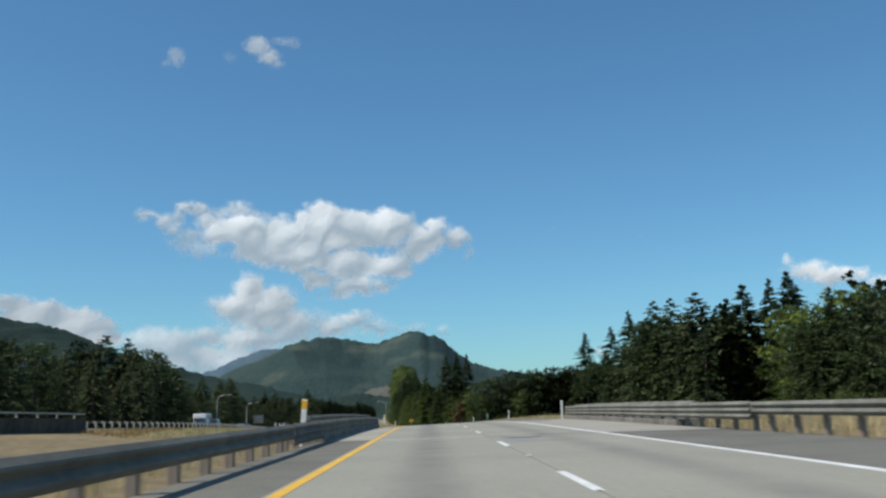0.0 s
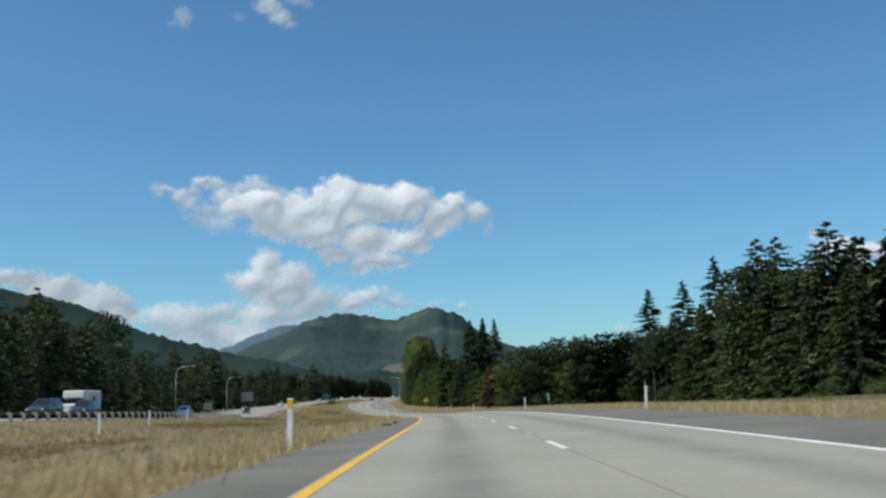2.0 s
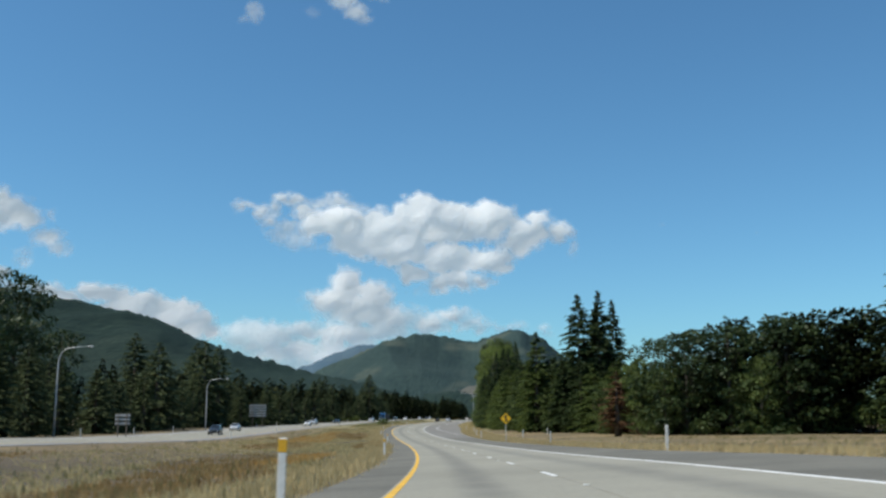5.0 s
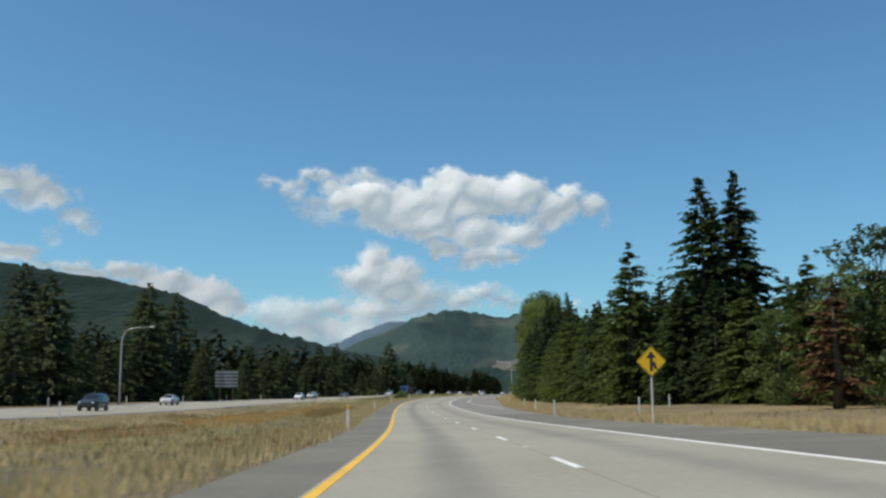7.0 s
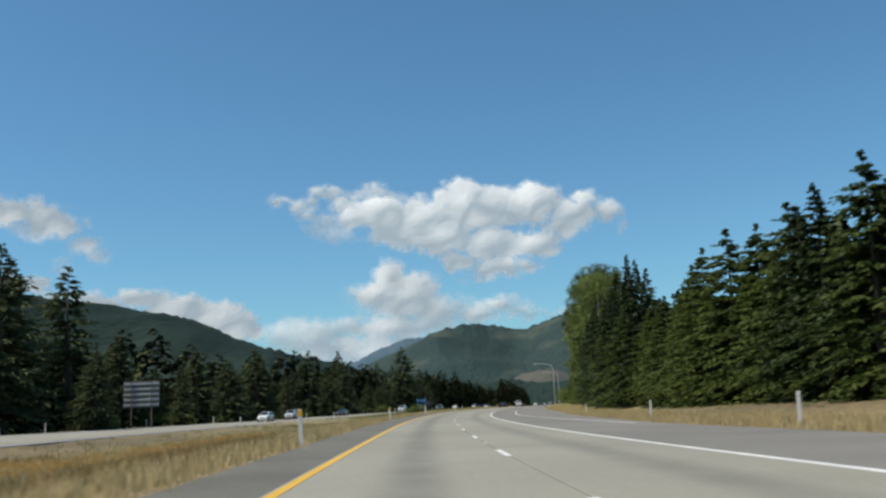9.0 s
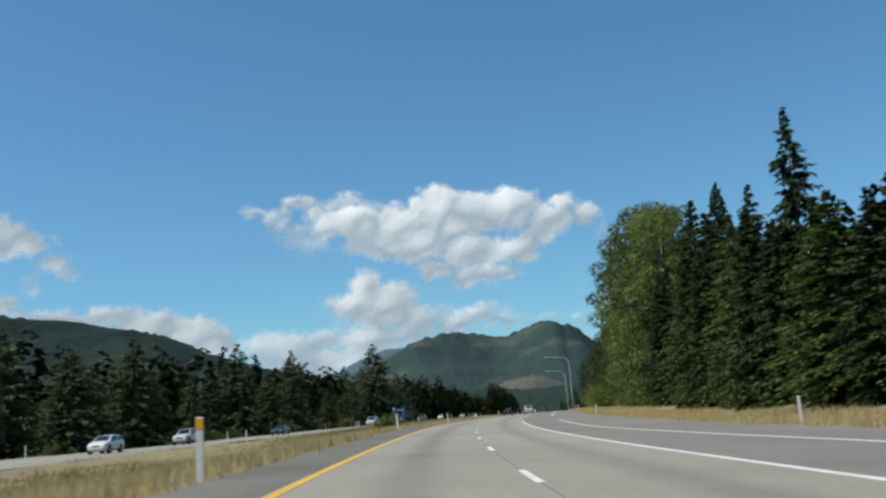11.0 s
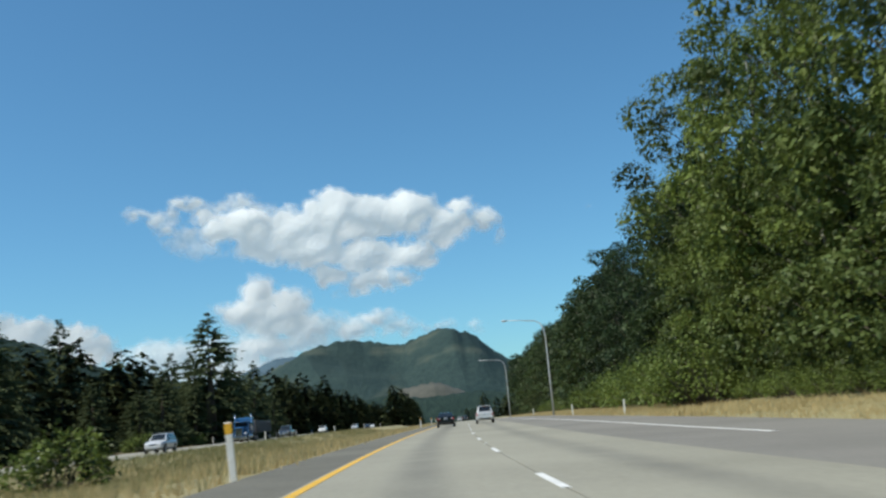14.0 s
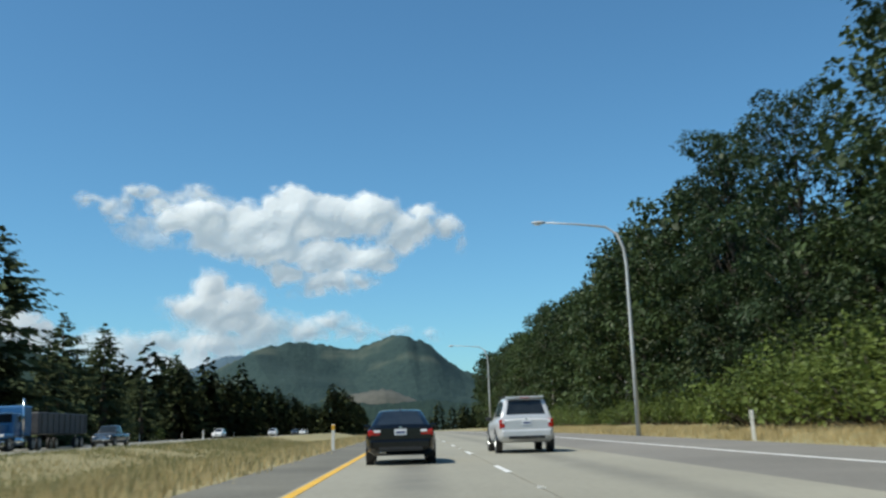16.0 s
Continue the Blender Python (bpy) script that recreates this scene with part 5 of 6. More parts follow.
def bridge_kerb(s0, s1, ua, ub, label):
    """A low concrete kerb wall under the bridge rail."""
    v, f = [], []
    ss = np.linspace(s0, s1, 24)
    for a in ss:
        for u, h in ((ua, -0.4), (ua, 0.19), (ua + 0.03, 0.22), (ub - 0.03, 0.22), (ub, 0.19), (ub, -0.4)):
            x, y = plan(a, u)
            v.append((float(x), float(y), float(road_z(a, u)) + h))
    for i in range(len(ss) - 1):
        f += [(i * 6 + k, i * 6 + k + 1, i * 6 + k + 7, i * 6 + k + 6) for k in range(5)]
    n = 6 * len(ss)
    f += [(5, 4, 3, 2, 1, 0), tuple(range(n - 6, n))]
    me = mesh_from("bridge_kerb", v, f, [M_STAINED_SHADED])
    bm = bmesh.new()
    bm.from_mesh(me)
    bmesh.ops.recalc_face_normals(bm, faces=bm.faces)
    bm.to_mesh(me)
    bm.free()
    tagged(new("bridge_kerb", me), label, "kerb", "kerbs of the bridge")


bridge_kerb(30.4, 64.9, -6.1, -5.03, "low stained concrete bridge kerb in shade under the steel rail")
bridge_kerb(36.6, 66.4, 7.42, 8.6, "low stained concrete bridge kerb under the steel rail")


def bridge_parapet(s0, s1, u, low, high):
    """The side of the opposite bridge: a stained girder under a thin steel rail on short posts."""
    ob = thing("bridge_parapet", Matrix.Translation(place(s0, u)), "rust-brown steel side of the opposite bridge with pale top rail", "parapet")
    inv = ob.matrix_world.inverted()

    def band(name, ua, ub, za, zb, mat, label=""):
        v, f = [], []
        ss = np.linspace(s0, s1, 20)
        for a in ss:
            for uu, h in ((ua, za), (ub, za), (ub, zb), (ua, zb)):
                x, y = plan(a, uu)
                v.append(inv @ Vector((float(x), float(y), float(road_z(a, u)) + h)))
        for i in range(len(ss) - 1):
            f += [(i * 4 + k, i * 4 + (k + 1) % 4, i * 4 + 4 + (k + 1) % 4, i * 4 + 4 + k) for k in range(4)]
        n = len(v)
        me = mesh_from(name, v, f + [(3, 2, 1, 0), (n - 4, n - 3, n - 2, n - 1)], [mat])
        part(name, me, ob, label)

    band("girder", u - 0.35, u, low, high - 0.34, M_RUSTY, "rust-brown girder side")
    band("top_rail", u - 0.16, u - 0.04, high - 0.1, high, M_PALEPOST, "pale top rail")
    post = bm_mesh("post", box_bm(0.1, 0.1, 0.3, 0.01), M_PALEPOST)
    for a in np.arange(s0 + 1, s1, 3.0):
        x, y = plan(a, u - 0.1)
        part("post", post, ob, "", inv @ pose(float(x), float(y), float(road_z(a, u)) + high - 0.22, 0, 0, heading(a)))


bridge_parapet(-30, 66, -24.6, -0.4, 1.6)


def delineator_meshes():
    """A flat flexible marker post with a rounded top and a reflector band."""
    bm = box_bm(0.13, 0.03, 1.25, 0.01, (0, 0, 0.475))
    body = bm_mesh("post", bm, M_PLASTIC)
    amber = bm_mesh("reflector", box_bm(0.134, 0.038, 0.2, 0.005, (0, 0, 0.98)), M_REFLECT)
    white = bm_mesh("reflector", box_bm(0.11, 0.038, 0.1, 0.005, (0, 0, 0.98)), M_WHITE)
    return body, amber, white


D_BODY, D_AMBER, D_WHITE = delineator_meshes()


def delineator(s, u, amber, height=1.0, lean=0.0, low=False):
    at = Matrix.Translation(place(s, u)) @ pose(0, 0, 0, lean * 0.5, lean, heading(s) + rand(-6, 6)) @ Matrix.Scale(height, 4)
    ob = thing("marker_post", at, "white plastic roadside marker post with " + ("an amber reflector band" if amber else "a white reflector"), "marker post", "marker posts along the road")
    part("post", D_BODY, ob)
    part("reflector", D_AMBER if amber else D_WHITE, ob, "amber reflector band" if amber else "white reflector patch")


for s, u, lean in ( (141, -6.0, -2), (187, -5.15, 1), (236, -5.6, -1), (287, -5.5, 0), (340, -5.6, -2), (393, -5.6, 1), (443, -5.5, -2), (493, -5.4, -3), (583, -5.25, 1), (634, -5.5, 2), (684, -5.6, 0), (734, -5.6, 0)):
    delineator(s, u, True, 1.05, lean)
for s, u, lean in ((114, 7.6, 2), (165, 7.35, 1), (215, 7.7, 1), (262, 9.4, 0), (314, 8.7, 0), (310, 14.2, 1), (324, 20.3, 0), (341, 10.9, 1), (377, 13.7, 1), (419, 14.3, 0), (492, 12.2, 2), (545, 11.2, 3), (577, 11.0, -1), (630, 10.9, 0), (690, 10.8, 0)):
    delineator(s, u, False, 1.05, lean)
delineator(28.6, -5.5, True, 1.22, 5)
delineator(71.5, 8.0, False, 1.22, 0)
delineator(90.9, -5.85, True, 1.1, 1)
for s in np.arange(300, 780, 27.0):
    delineator(s, float(opp_u(s)) - OPP_HALF - 0.6, False, 1.0)
for s in np.arange(310, 780, 54.0):
    delineator(s, float(opp_u(s)) + OPP_HALF + 0.6, False, 1.0)
for s, u in ((132, -21.4), (150, -23), (118, -20)):
    delineator(s, u, False, 1.0, 1)


def street_lamp(s, u, height, reach, turn):
    """A tapered pole that curves into a long arm, with a cobra-head lantern."""
    lamp = thing("street_lamp", Matrix.Translation(place(s, u)) @ pose(0, 0, 0, 0, 0, turn), "tall grey steel street lamp with a long curved arm", "street lamp", "street lamps")
    v, f = tube([(0, 0, -0.2), (0, 0, height * 0.45), (0, 0, height * 0.8), (0.1, 0, height * 0.88), (0.45, 0, height * 0.95), (1.1, 0, height * 0.985), (reach * 0.6, 0, height), (reach, 0, height * 1.01)],
                [0.14, 0.11, 0.09, 0.085, 0.075, 0.065, 0.05, 0.04], 12)
    part("pole", mesh_from("pole", v, f, [M_ALU], True), lamp)
    bm = box_bm(0.42, 0.42, 0.05, 0.01, (0, 0, 0.03))
    part("base_plate", bm_mesh("base_plate", bm, M_STEEL), lamp)
    bm = bmesh.new()
    bmesh.ops.create_uvsphere(bm, u_segments=16, v_segments=8, radius=1, matrix=Matrix.Translation((reach + 0.32, 0, height * 1.01)) @ Matrix.Diagonal((0.42, 0.17, 0.1, 1)))
    head = part("lantern", bm_mesh("lantern", bm, M_ALU, True), lamp, "flat grey lantern housing")
    bm = bmesh.new()
    bmesh.ops.create_uvsphere(bm, u_segments=14, v_segments=6, radius=1, matrix=Matrix.Translation((reach + 0.4, 0, height * 1.01 - 0.06)) @ Matrix.Diagonal((0.24, 0.13, 0.09, 1)))
    part("lens", bm_mesh("lens", bm, M_LAMPGLASS, True), head, "clear lamp glass")


def lamp_at(x, y, height, reach, turn):
    """Same lamp by plan coordinates."""
    d = (RX - x) ** 2 + (RY - y) ** 2
    j = int(np.argmin(d))
    u = (x - RX[j]) * math.cos(PSI[j]) + (y - RY[j]) * math.sin(PSI[j])
    street_lamp(float(S_ALL[j]), u, height, reach, turn)


lamp_at(-63.0, 292.2, 11.4, 3.6, 10)
lamp_at(-67.3, 364.7, 10.4, 3.6, 12)
street_lamp(594, 10.6, 11.95, 4.6, 183)
street_lamp(681, 10.2, 12.3, 4.9, 181)


def sign_back(x, y, z, w, h, legs, turn, slats):
    """The back of a road sign: a panel with stiffening ribs on two legs."""
    ob = thing("road_sign", Matrix.Translation((x, y, z)) @ pose(0, 0, 0, 0, 0, turn), "back of a grey aluminium road sign on two posts", "road sign", "sign backs beyond the median")
    part("panel", bm_mesh("panel", box_bm(w, 0.03, h, 0.008, (0, 0, legs + h / 2)), M_STEEL), ob, "dull grey sheet, darker than its ribs")
    rib = bm_mesh("rib", box_bm(w * 0.98, 0.09, h * 0.34 / slats, 0.01), M_ALU)
    for k in range(slats):
        part("rib", rib, ob, "", pose(0, -0.04, legs + h * (k + 0.5) / slats))
    leg = bm_mesh("leg", box_bm(0.12, 0.12, legs + h + 0.3, 0.01, (0, 0, (legs + h - 0.3) / 2)), M_POSTWOOD)
    for q in (-0.28, 0.28):
        part("leg", leg, ob, "", pose(q * w, 0.0 - 0.13, 0))


sign_back(-57.5, 300.0, -2.2, 2.0, 1.6, 1.35, 12, 3)
sign_back(-73.1, 424.6, -1.7, 4.4, 3.3, 2.3, 14, 5)


def merge_sign(s, u):
    """Yellow diamond with a rounded edge, black border line and merging arrows."""
    ob = thing("warning_sign", Matrix.Translation(place(s, u)) @ pose(0, 0, 0, 0, 0, heading(s) - 3), "yellow diamond warning sign with black merging arrows on a steel post", "road sign")
    top = 2.62
    half = 0.655
    bm = box_bm(0.925, 0.02, 0.925, 0)
    bmesh.ops.rotate(bm, verts=bm.verts, cent=(0, 0, 0), matrix=Matrix.Rotation(radians(45), 3, "Y"))
    bmesh.ops.bevel(bm, geom=[e for e in bm.edges if abs((e.verts[0].co - e.verts[1].co).y) > 0.01], offset=0.05, segments=4, affect="EDGES")
    panel = part("panel", bm_mesh("panel", bm, M_SIGN), ob, "yellow reflective diamond panel", pose(0, -0.06, top))

    def flat(name, pts, parent, mat=M_BLACK):
        v = [(x, -0.0125, z) for x, z in pts] + [(x, -0.0105, z) for x, z in pts]
        n = len(pts)
        f = [tuple(range(n)), tuple(range(2 * n - 1, n - 1, -1))] + [(i, i + n, (i + 1) % n + n, (i + 1) % n) for i in range(n)]
        part(name, mesh_from(name, v, f, [mat]), parent, "black")

    for k in range(4):
        c, sn = half - 0.045, 0.011
        d = ((0, 1), (1, 0), (0, -1), (-1, 0))
        (ax, az), (bx, bz) = d[k], d[(k + 1) % 4]
        a, b = Vector((ax * c, az * c)), Vector((bx * c, bz * c))
        n = Vector((-(b - a).y, (b - a).x)).normalized() * sn
        e = (b - a) * 0.04
        flat("border", [tuple(a + e + n), tuple(b - e + n), tuple(b - e - n), tuple(a + e - n)][::-1], panel)
    flat("arrow_shaft", [(-0.075, -0.42), (0.055, -0.42), (0.055, 0.18), (-0.075, 0.18)], panel)
    flat("arrow_head", [(-0.225, 0.14), (-0.01, 0.45), (0.205, 0.14)][::-1], panel)
    flat("arrow_branch", [(0.04, 0.02), (0.045, -0.13), (0.13, -0.33), (0.265, -0.33), (0.15, -0.04)][::-1], panel)
    v, f = tube([(0, 0, -0.3), (0, 0, top + 0.3)], [0.045, 0.045], 4)
    part("pole", mesh_from("pole", v, f, [M_ALU]), ob, "galvanised square post")


merge_sign(281.6, 7.75)


# ---- grass ----
def grass(name, label, mat, spots, seed, tall, wide=0.025, patch=None):
    """Blades in tufts over bands given as (s from, s to, u from, u to, blades)."""
    rng = np.random.default_rng(seed)
    vs, shade = [], []
    for s0, s1, u0, u1, n in spots:
        tufts = max(1, n // 7)
        ts, tu = rng.uniform(s0, s1, tufts), rng.uniform(0, 1, tufts)
        if patch is not None:
            ua, ub = (u0(ts), u1(ts)) if callable(u0) else (u0, u1)
            b = ua + (ub - ua) * tu
            keep = np.sin(ts * 0.09 + np.sin(b * 0.5) * 1.3 + 1.0) + np.sin(b * 0.55 + ts * 0.04) > 0.45
            ts, tu = (ts[keep], tu[keep]) if patch else (ts[~keep], tu[~keep])
            n, tufts = int(n * len(ts) / tufts), len(ts)
        k = rng.integers(0, tufts, n)
        a = ts[k] + rng.normal(0, 0.3, n)
        ua = u0(a) if callable(u0) else u0
        ub = u1(a) if callable(u1) else u1
        b = ua + (ub - ua) * tu[k] + rng.normal(0, 0.24, n)
        x, y = plan(a, b)
        z = ground_z(a, b) - 0.03
        h = tall * rng.uniform(0.4, 1.15, n) * (0.7 + 0.5 * rng.uniform(0, 1, tufts)[k])
        an = rng.uniform(0, 6.283, n)
        w = rng.uniform(0.5, 1.2, n) * wide
        lx, ly = rng.normal(0, 0.16, n) * h, rng.normal(0, 0.16, n) * h
        root = np.stack([x, y, z], -1)
        sd = np.stack([np.cos(an) * w, np.sin(an) * w, np.zeros(n)], -1)
        tip = root + np.stack([lx, ly, h], -1)
        vs.append(np.stack([root - sd, root + sd, tip], 1).reshape(-1, 3))
        shade.append(0.6 * rng.uniform(0, 1, tufts)[k] + 0.4 * rng.uniform(0, 1, n))
    v = np.concatenate(vs)
    f = np.arange(len(v)).reshape(-1, 3)
    tagged(new(name, toned(mesh_from(name, v, f, [mat]), np.concatenate(shade), 3)), label, "grass", kind="stuff")


grass("dry_grass", "dry straw-coloured roadside grass beside the shoulder", M_DRYGRASS, [
    (60, 160, -7.6, -5.4, 9000), (160, 300, -8.0, -5.4, 11000), (300, 480, -8.2, -5.5, 14000), (480, 660, -8.5, -5.4, 16000),
    (-5, 70, -8.0, -6.0, 5000), (0, 80, 8.2, 13, 6000), (80, 300, lambda a: right_edge(a) + 0.2, lambda a: right_edge(a) + 5, 26000), (300, 480, lambda a: right_edge(a) + 0.2, lambda a: right_edge(a) + 5, 30000),
    (480, 700, lambda a: right_edge(a) + 0.2, lambda a: right_edge(a) + 7, 46000), (260, 420, -18, -14, 6000), (380, 480, -15, -6, 8000), (480, 660, -18, -6, 22000)], 31, 0.38)
MEDIAN = [(62, 200, -26, -5.8, 60000), (200, 330, -24, -5.8, 50000), (330, 480, -20, -5.8, 50000)]
grass("field_grass", "short tan and olive meadow grass of the median", M_FIELDGRASS, MEDIAN, 35, 0.25, 0.035, False)
grass("field_grass", "rust-brown seeding grass in patches of the median", M_RUSTGRASS, MEDIAN, 35, 0.27, 0.035, True)
grass("field_grass", "golden-orange ripe grass in strips of the median", M_GOLDGRASS, [(312, 350, -19.5, -13.5, 9000), (222, 246, -12.5, -9.5, 3000), (352, 392, -17.5, -14.5, 4500)], 39, 0.3, 0.035)
grass("field_grass", "pale olive meadow grass of the median", M_OLIVEGRASS, [(395, 480, -18, -5.8, 16000), (480, 660, -20, -5.8, 60000)], 36, 0.3, 0.035)
grass("weeds", "coarse green-brown weeds in the median", M_GREENGRASS, [
    (70, 300, -26, -7, 12000), (300, 480, -24, -7, 10000), (480, 650, -22, -6.5, 48000), (100, 300, 14, 50, 12000)], 37, 0.34)


def tyre_shred(s, u, size, turn):
    """A curled strip of burst tyre tread."""
    rng = np.random.default_rng(int(s))
    v, f = [], []
    n = 14
    for i in range(n):
        t = i / (n - 1)
        a = 0.5 + 2.3 * t
        c = Vector((-math.cos(a) * size, (t - 0.5) * size * 0.5, abs(math.sin(a)) * size * 0.45 * (0.7 + 0.4 * rng.uniform()) + 0.02))
        for du, dz in ((-0.35, 0.0), (-0.12, 0.035), (0.12, 0.04), (0.35, 0.0), (0.33, -0.03), (-0.33, -0.03)):
            v.append(c + Vector((0, du * size + rng.normal(0, 0.015), dz)))
    for i in range(n - 1):
        f += [(i * 6 + k, i * 6 + (k + 1) % 6, i * 6 + 6 + (k + 1) % 6, i * 6 + 6 + k) for k in range(6)]
    ob = new("tyre_shred", mesh_from("tyre_shred", v, f + [tuple(range(5, -1, -1)), tuple(range(n * 6 - 6, n * 6))], [M_BLACK]))
    ob.matrix_world = Matrix.Translation(place(s, u)) @ pose(0, 0, 0, 0, 0, turn)
    tagged(ob, "black shred of burst tyre tread lying on the shoulder's edge", "tyre scrap")


tyre_shred(115, -4.95, 0.3, 20)
tyre_shred(124, -4.9, 0.26, 70)


def lettering(text, size, mat):
    """A character as a thin plate."""
    cu = bpy.data.curves.new("digit", "FONT")
    cu.body, cu.size, cu.align_x, cu.align_y, cu.extrude = text, size, "CENTER", "CENTER", 0.002
    ob = bpy.data.objects.new("digit", cu)
    me = bpy.data.meshes.new_from_object(ob)
    bpy.data.objects.remove(ob)
    me.name = "digit"
    me.materials.clear()
    me.materials.append(mat)
    return me


def marker_sign(s, u):
    """A narrow green marker plate on a square post."""
    ob = thing("marker_sign", Matrix.Translation(place(s, u)) @ pose(0, 0, 0, 0, -2, heading(s) - 6), "narrow green distance marker sign on a weathered timber post", "road sign")
    green = noisy(material("green_sign_sheet", (0.02, 0.2, 0.1), 0.45), 2.0, 20.0, (0.015, 0.16, 0.09), (0.03, 0.24, 0.14))
    panel = part("panel", bm_mesh("panel", box_bm(0.27, 0.012, 0.86, 0.02, (0, -0.066, 1.12)), green), ob, "green plate")
    part("plate_bar", bm_mesh("plate_bar", box_bm(0.17, 0.004, 0.06, 0.0, (0, -0.075, 1.44)), M_WHITE), panel)
    for text, z in (("7", 1.22), ("4", 0.88)):
        part("digit", lettering(text, 0.36, M_WHITE), panel, "white digit", pose(0, -0.076, z, 90))
    part("pole", bm_mesh("pole", box_bm(0.1, 0.1, 1.7, 0.008, (0, 0, 0.65)), M_POSTWOOD), ob)


marker_sign(164.5, 9.7)


# ---- vehicles ----
def paint(name, base, rough=0.25, metal=0.0):
    m = material(name, base, rough, metal)
    noisy(m, 1.3, 30.0, tuple(c * 0.88 for c in base), tuple(min(1, c * 1.08) for c in base))
    b = m.node_tree.nodes["Principled BSDF"]
    b.inputs["Coat Weight"].default_value, b.inputs["Coat Roughness"].default_value = 0.4, 0.08
    return m


M_CAR_BLACK = paint("black_car_paint", (0.0025, 0.0027, 0.0035), 0.14)
M_CAR_BLACK.node_tree.nodes["Principled BSDF"].inputs["Specular IOR Level"].default_value = 0.3
M_CAR_SILVER = paint("silver_car_paint", (0.6, 0.61, 0.62), 0.35, 0.3)
M_CAR_WHITE = paint("white_car_paint", (0.74, 0.74, 0.72))
M_CAR_DARK = paint("dark_car_paint", (0.035, 0.042, 0.05))
M_CAR_BLUE = paint("blue_truck_paint", (0.04, 0.14, 0.3))
M_GLASS = noisy(material("tinted_glass", (0.015, 0.018, 0.02), 0.05), 0.8, 6.0, (0.01, 0.013, 0.016), (0.025, 0.03, 0.035))
M_RUBBER = noisy(material("tyre_rubber", (0.025, 0.025, 0.025), 0.85), 3.0, 30.0, (0.018, 0.018, 0.018), (0.04, 0.04, 0.038))
M_TRIM = noisy(material("black_trim", (0.012, 0.012, 0.012), 0.5), 3.0, 30.0, (0.008, 0.008, 0.008), (0.02, 0.02, 0.02))
M_RIM = noisy(material("alloy", (0.55, 0.56, 0.57), 0.3, 0.8), 3.0, 20.0, (0.45, 0.46, 0.47), (0.62, 0.63, 0.64))
M_CHROME = noisy(material("chrome", (0.75, 0.76, 0.77), 0.12, 1.0), 2.0, 12.0, (0.7, 0.71, 0.72), (0.8, 0.81, 0.82))
M_RED = noisy(material("red_lamp_plastic", (0.35, 0.012, 0.01), 0.12), 3.0, 20.0, (0.27, 0.008, 0.007), (0.42, 0.02, 0.012))
M_CLEAR = noisy(material("clear_lamp_plastic", (0.75, 0.76, 0.78), 0.12), 3.0, 20.0, (0.66, 0.67, 0.69), (0.82, 0.83, 0.85))
M_PLATE = noisy(material("plate_sheet", (0.7, 0.72, 0.74), 0.45), 4.0, 25.0, (0.62, 0.64, 0.67), (0.78, 0.8, 0.82))
M_PLATEBAR = noisy(material("plate_ink", (0.06, 0.09, 0.2), 0.5), 4.0, 25.0, (0.05, 0.07, 0.16), (0.08, 0.11, 0.24))
M_TARP = noisy(material("dark_trailer_side", (0.06, 0.062, 0.066), 0.6), 0.8, 8.0, (0.045, 0.046, 0.05), (0.085, 0.087, 0.092))


def loft(sections, close=True):
    """Skin through half-sections (right side, bottom centre to top centre), mirrored."""
    rows = []
    for sec in sections:
        left = [(-x, y, z) for x, y, z in sec[-2:0:-1]]
        rows.append(list(sec) + left)
    n = len(rows[0])
    v = [p for r in rows for p in r]
    f = [(i * n + k, i * n + (k + 1) % n, (i + 1) * n + (k + 1) % n, (i + 1) * n + k) for i in range(len(rows) - 1) for k in range(n)]
    if close:
        f.append(tuple(range(n))[::-1])
        m = (len(rows) - 1) * n
        f.append(tuple(range(m, m + n)))
    return v, f


def skin(name, sections, mat, level=1):
    v, f = loft(sections)
    me = mesh_from(name, v, f, [mat], True)
    bm = bmesh.new()
    bm.from_mesh(me)
    bmesh.ops.recalc_face_normals(bm, faces=bm.faces)
    for e in bm.edges:
        e.smooth = not (len(e.link_faces) == 2 and e.calc_face_angle(0) > 0.75)
    bm.to_mesh(me)
    bm.free()
    return me


def lerp_list(y, pts):
    ys, vs = zip(*sorted(pts))
    return float(np.interp(y, ys, vs))


def wheel_meshes(radius, width):
    bm = bmesh.new()
    bmesh.ops.create_cone(bm, cap_ends=True, segments=28, radius1=radius, radius2=radius, depth=width, matrix=Matrix.Rotation(radians(90), 4, "Y"))
    bmesh.ops.bevel(bm, geom=[e for e in bm.edges if abs(e.verts[0].co.x - e.verts[1].co.x) < 1e-5], offset=radius * 0.09, segments=3, affect="EDGES")
    tyre = bm_mesh("tyre", bm, M_RUBBER, False)
    bm = bmesh.new()
    bmesh.ops.create_cone(bm, cap_ends=True, segments=24, radius1=radius * 0.66, radius2=radius * 0.66, depth=width + 0.012, matrix=Matrix.Rotation(radians(90), 4, "Y"))
    hub = bm_mesh("rim_disc", bm, M_TRIM)
    bm = bmesh.new()
    for k in range(5):
        box_bm(width + 0.03, radius * 0.17, radius * 0.6, 0.01, (0, 0, radius * 0.34), bm)
        bmesh.ops.rotate(bm, verts=bm.verts, cent=(0, 0, 0), matrix=Matrix.Rotation(radians(72), 3, "X"))
    for k in range(20):
        a = radians(18 * k)
        b0 = box_bm(width + 0.028, radius * 0.22, radius * 0.07, 0.0, (0, 0, radius * 0.63), None)
        bmesh.ops.rotate(b0, verts=b0.verts, cent=(0, 0, 0), matrix=Matrix.Rotation(a, 3, "X"))
        tmp = bpy.data.meshes.new("tmp")
        b0.to_mesh(tmp)
        b0.free()
        bm.from_mesh(tmp)
        bpy.data.meshes.remove(tmp)
    rim = bm_mesh("rim", bm, M_RIM)
    return tyre, hub, rim


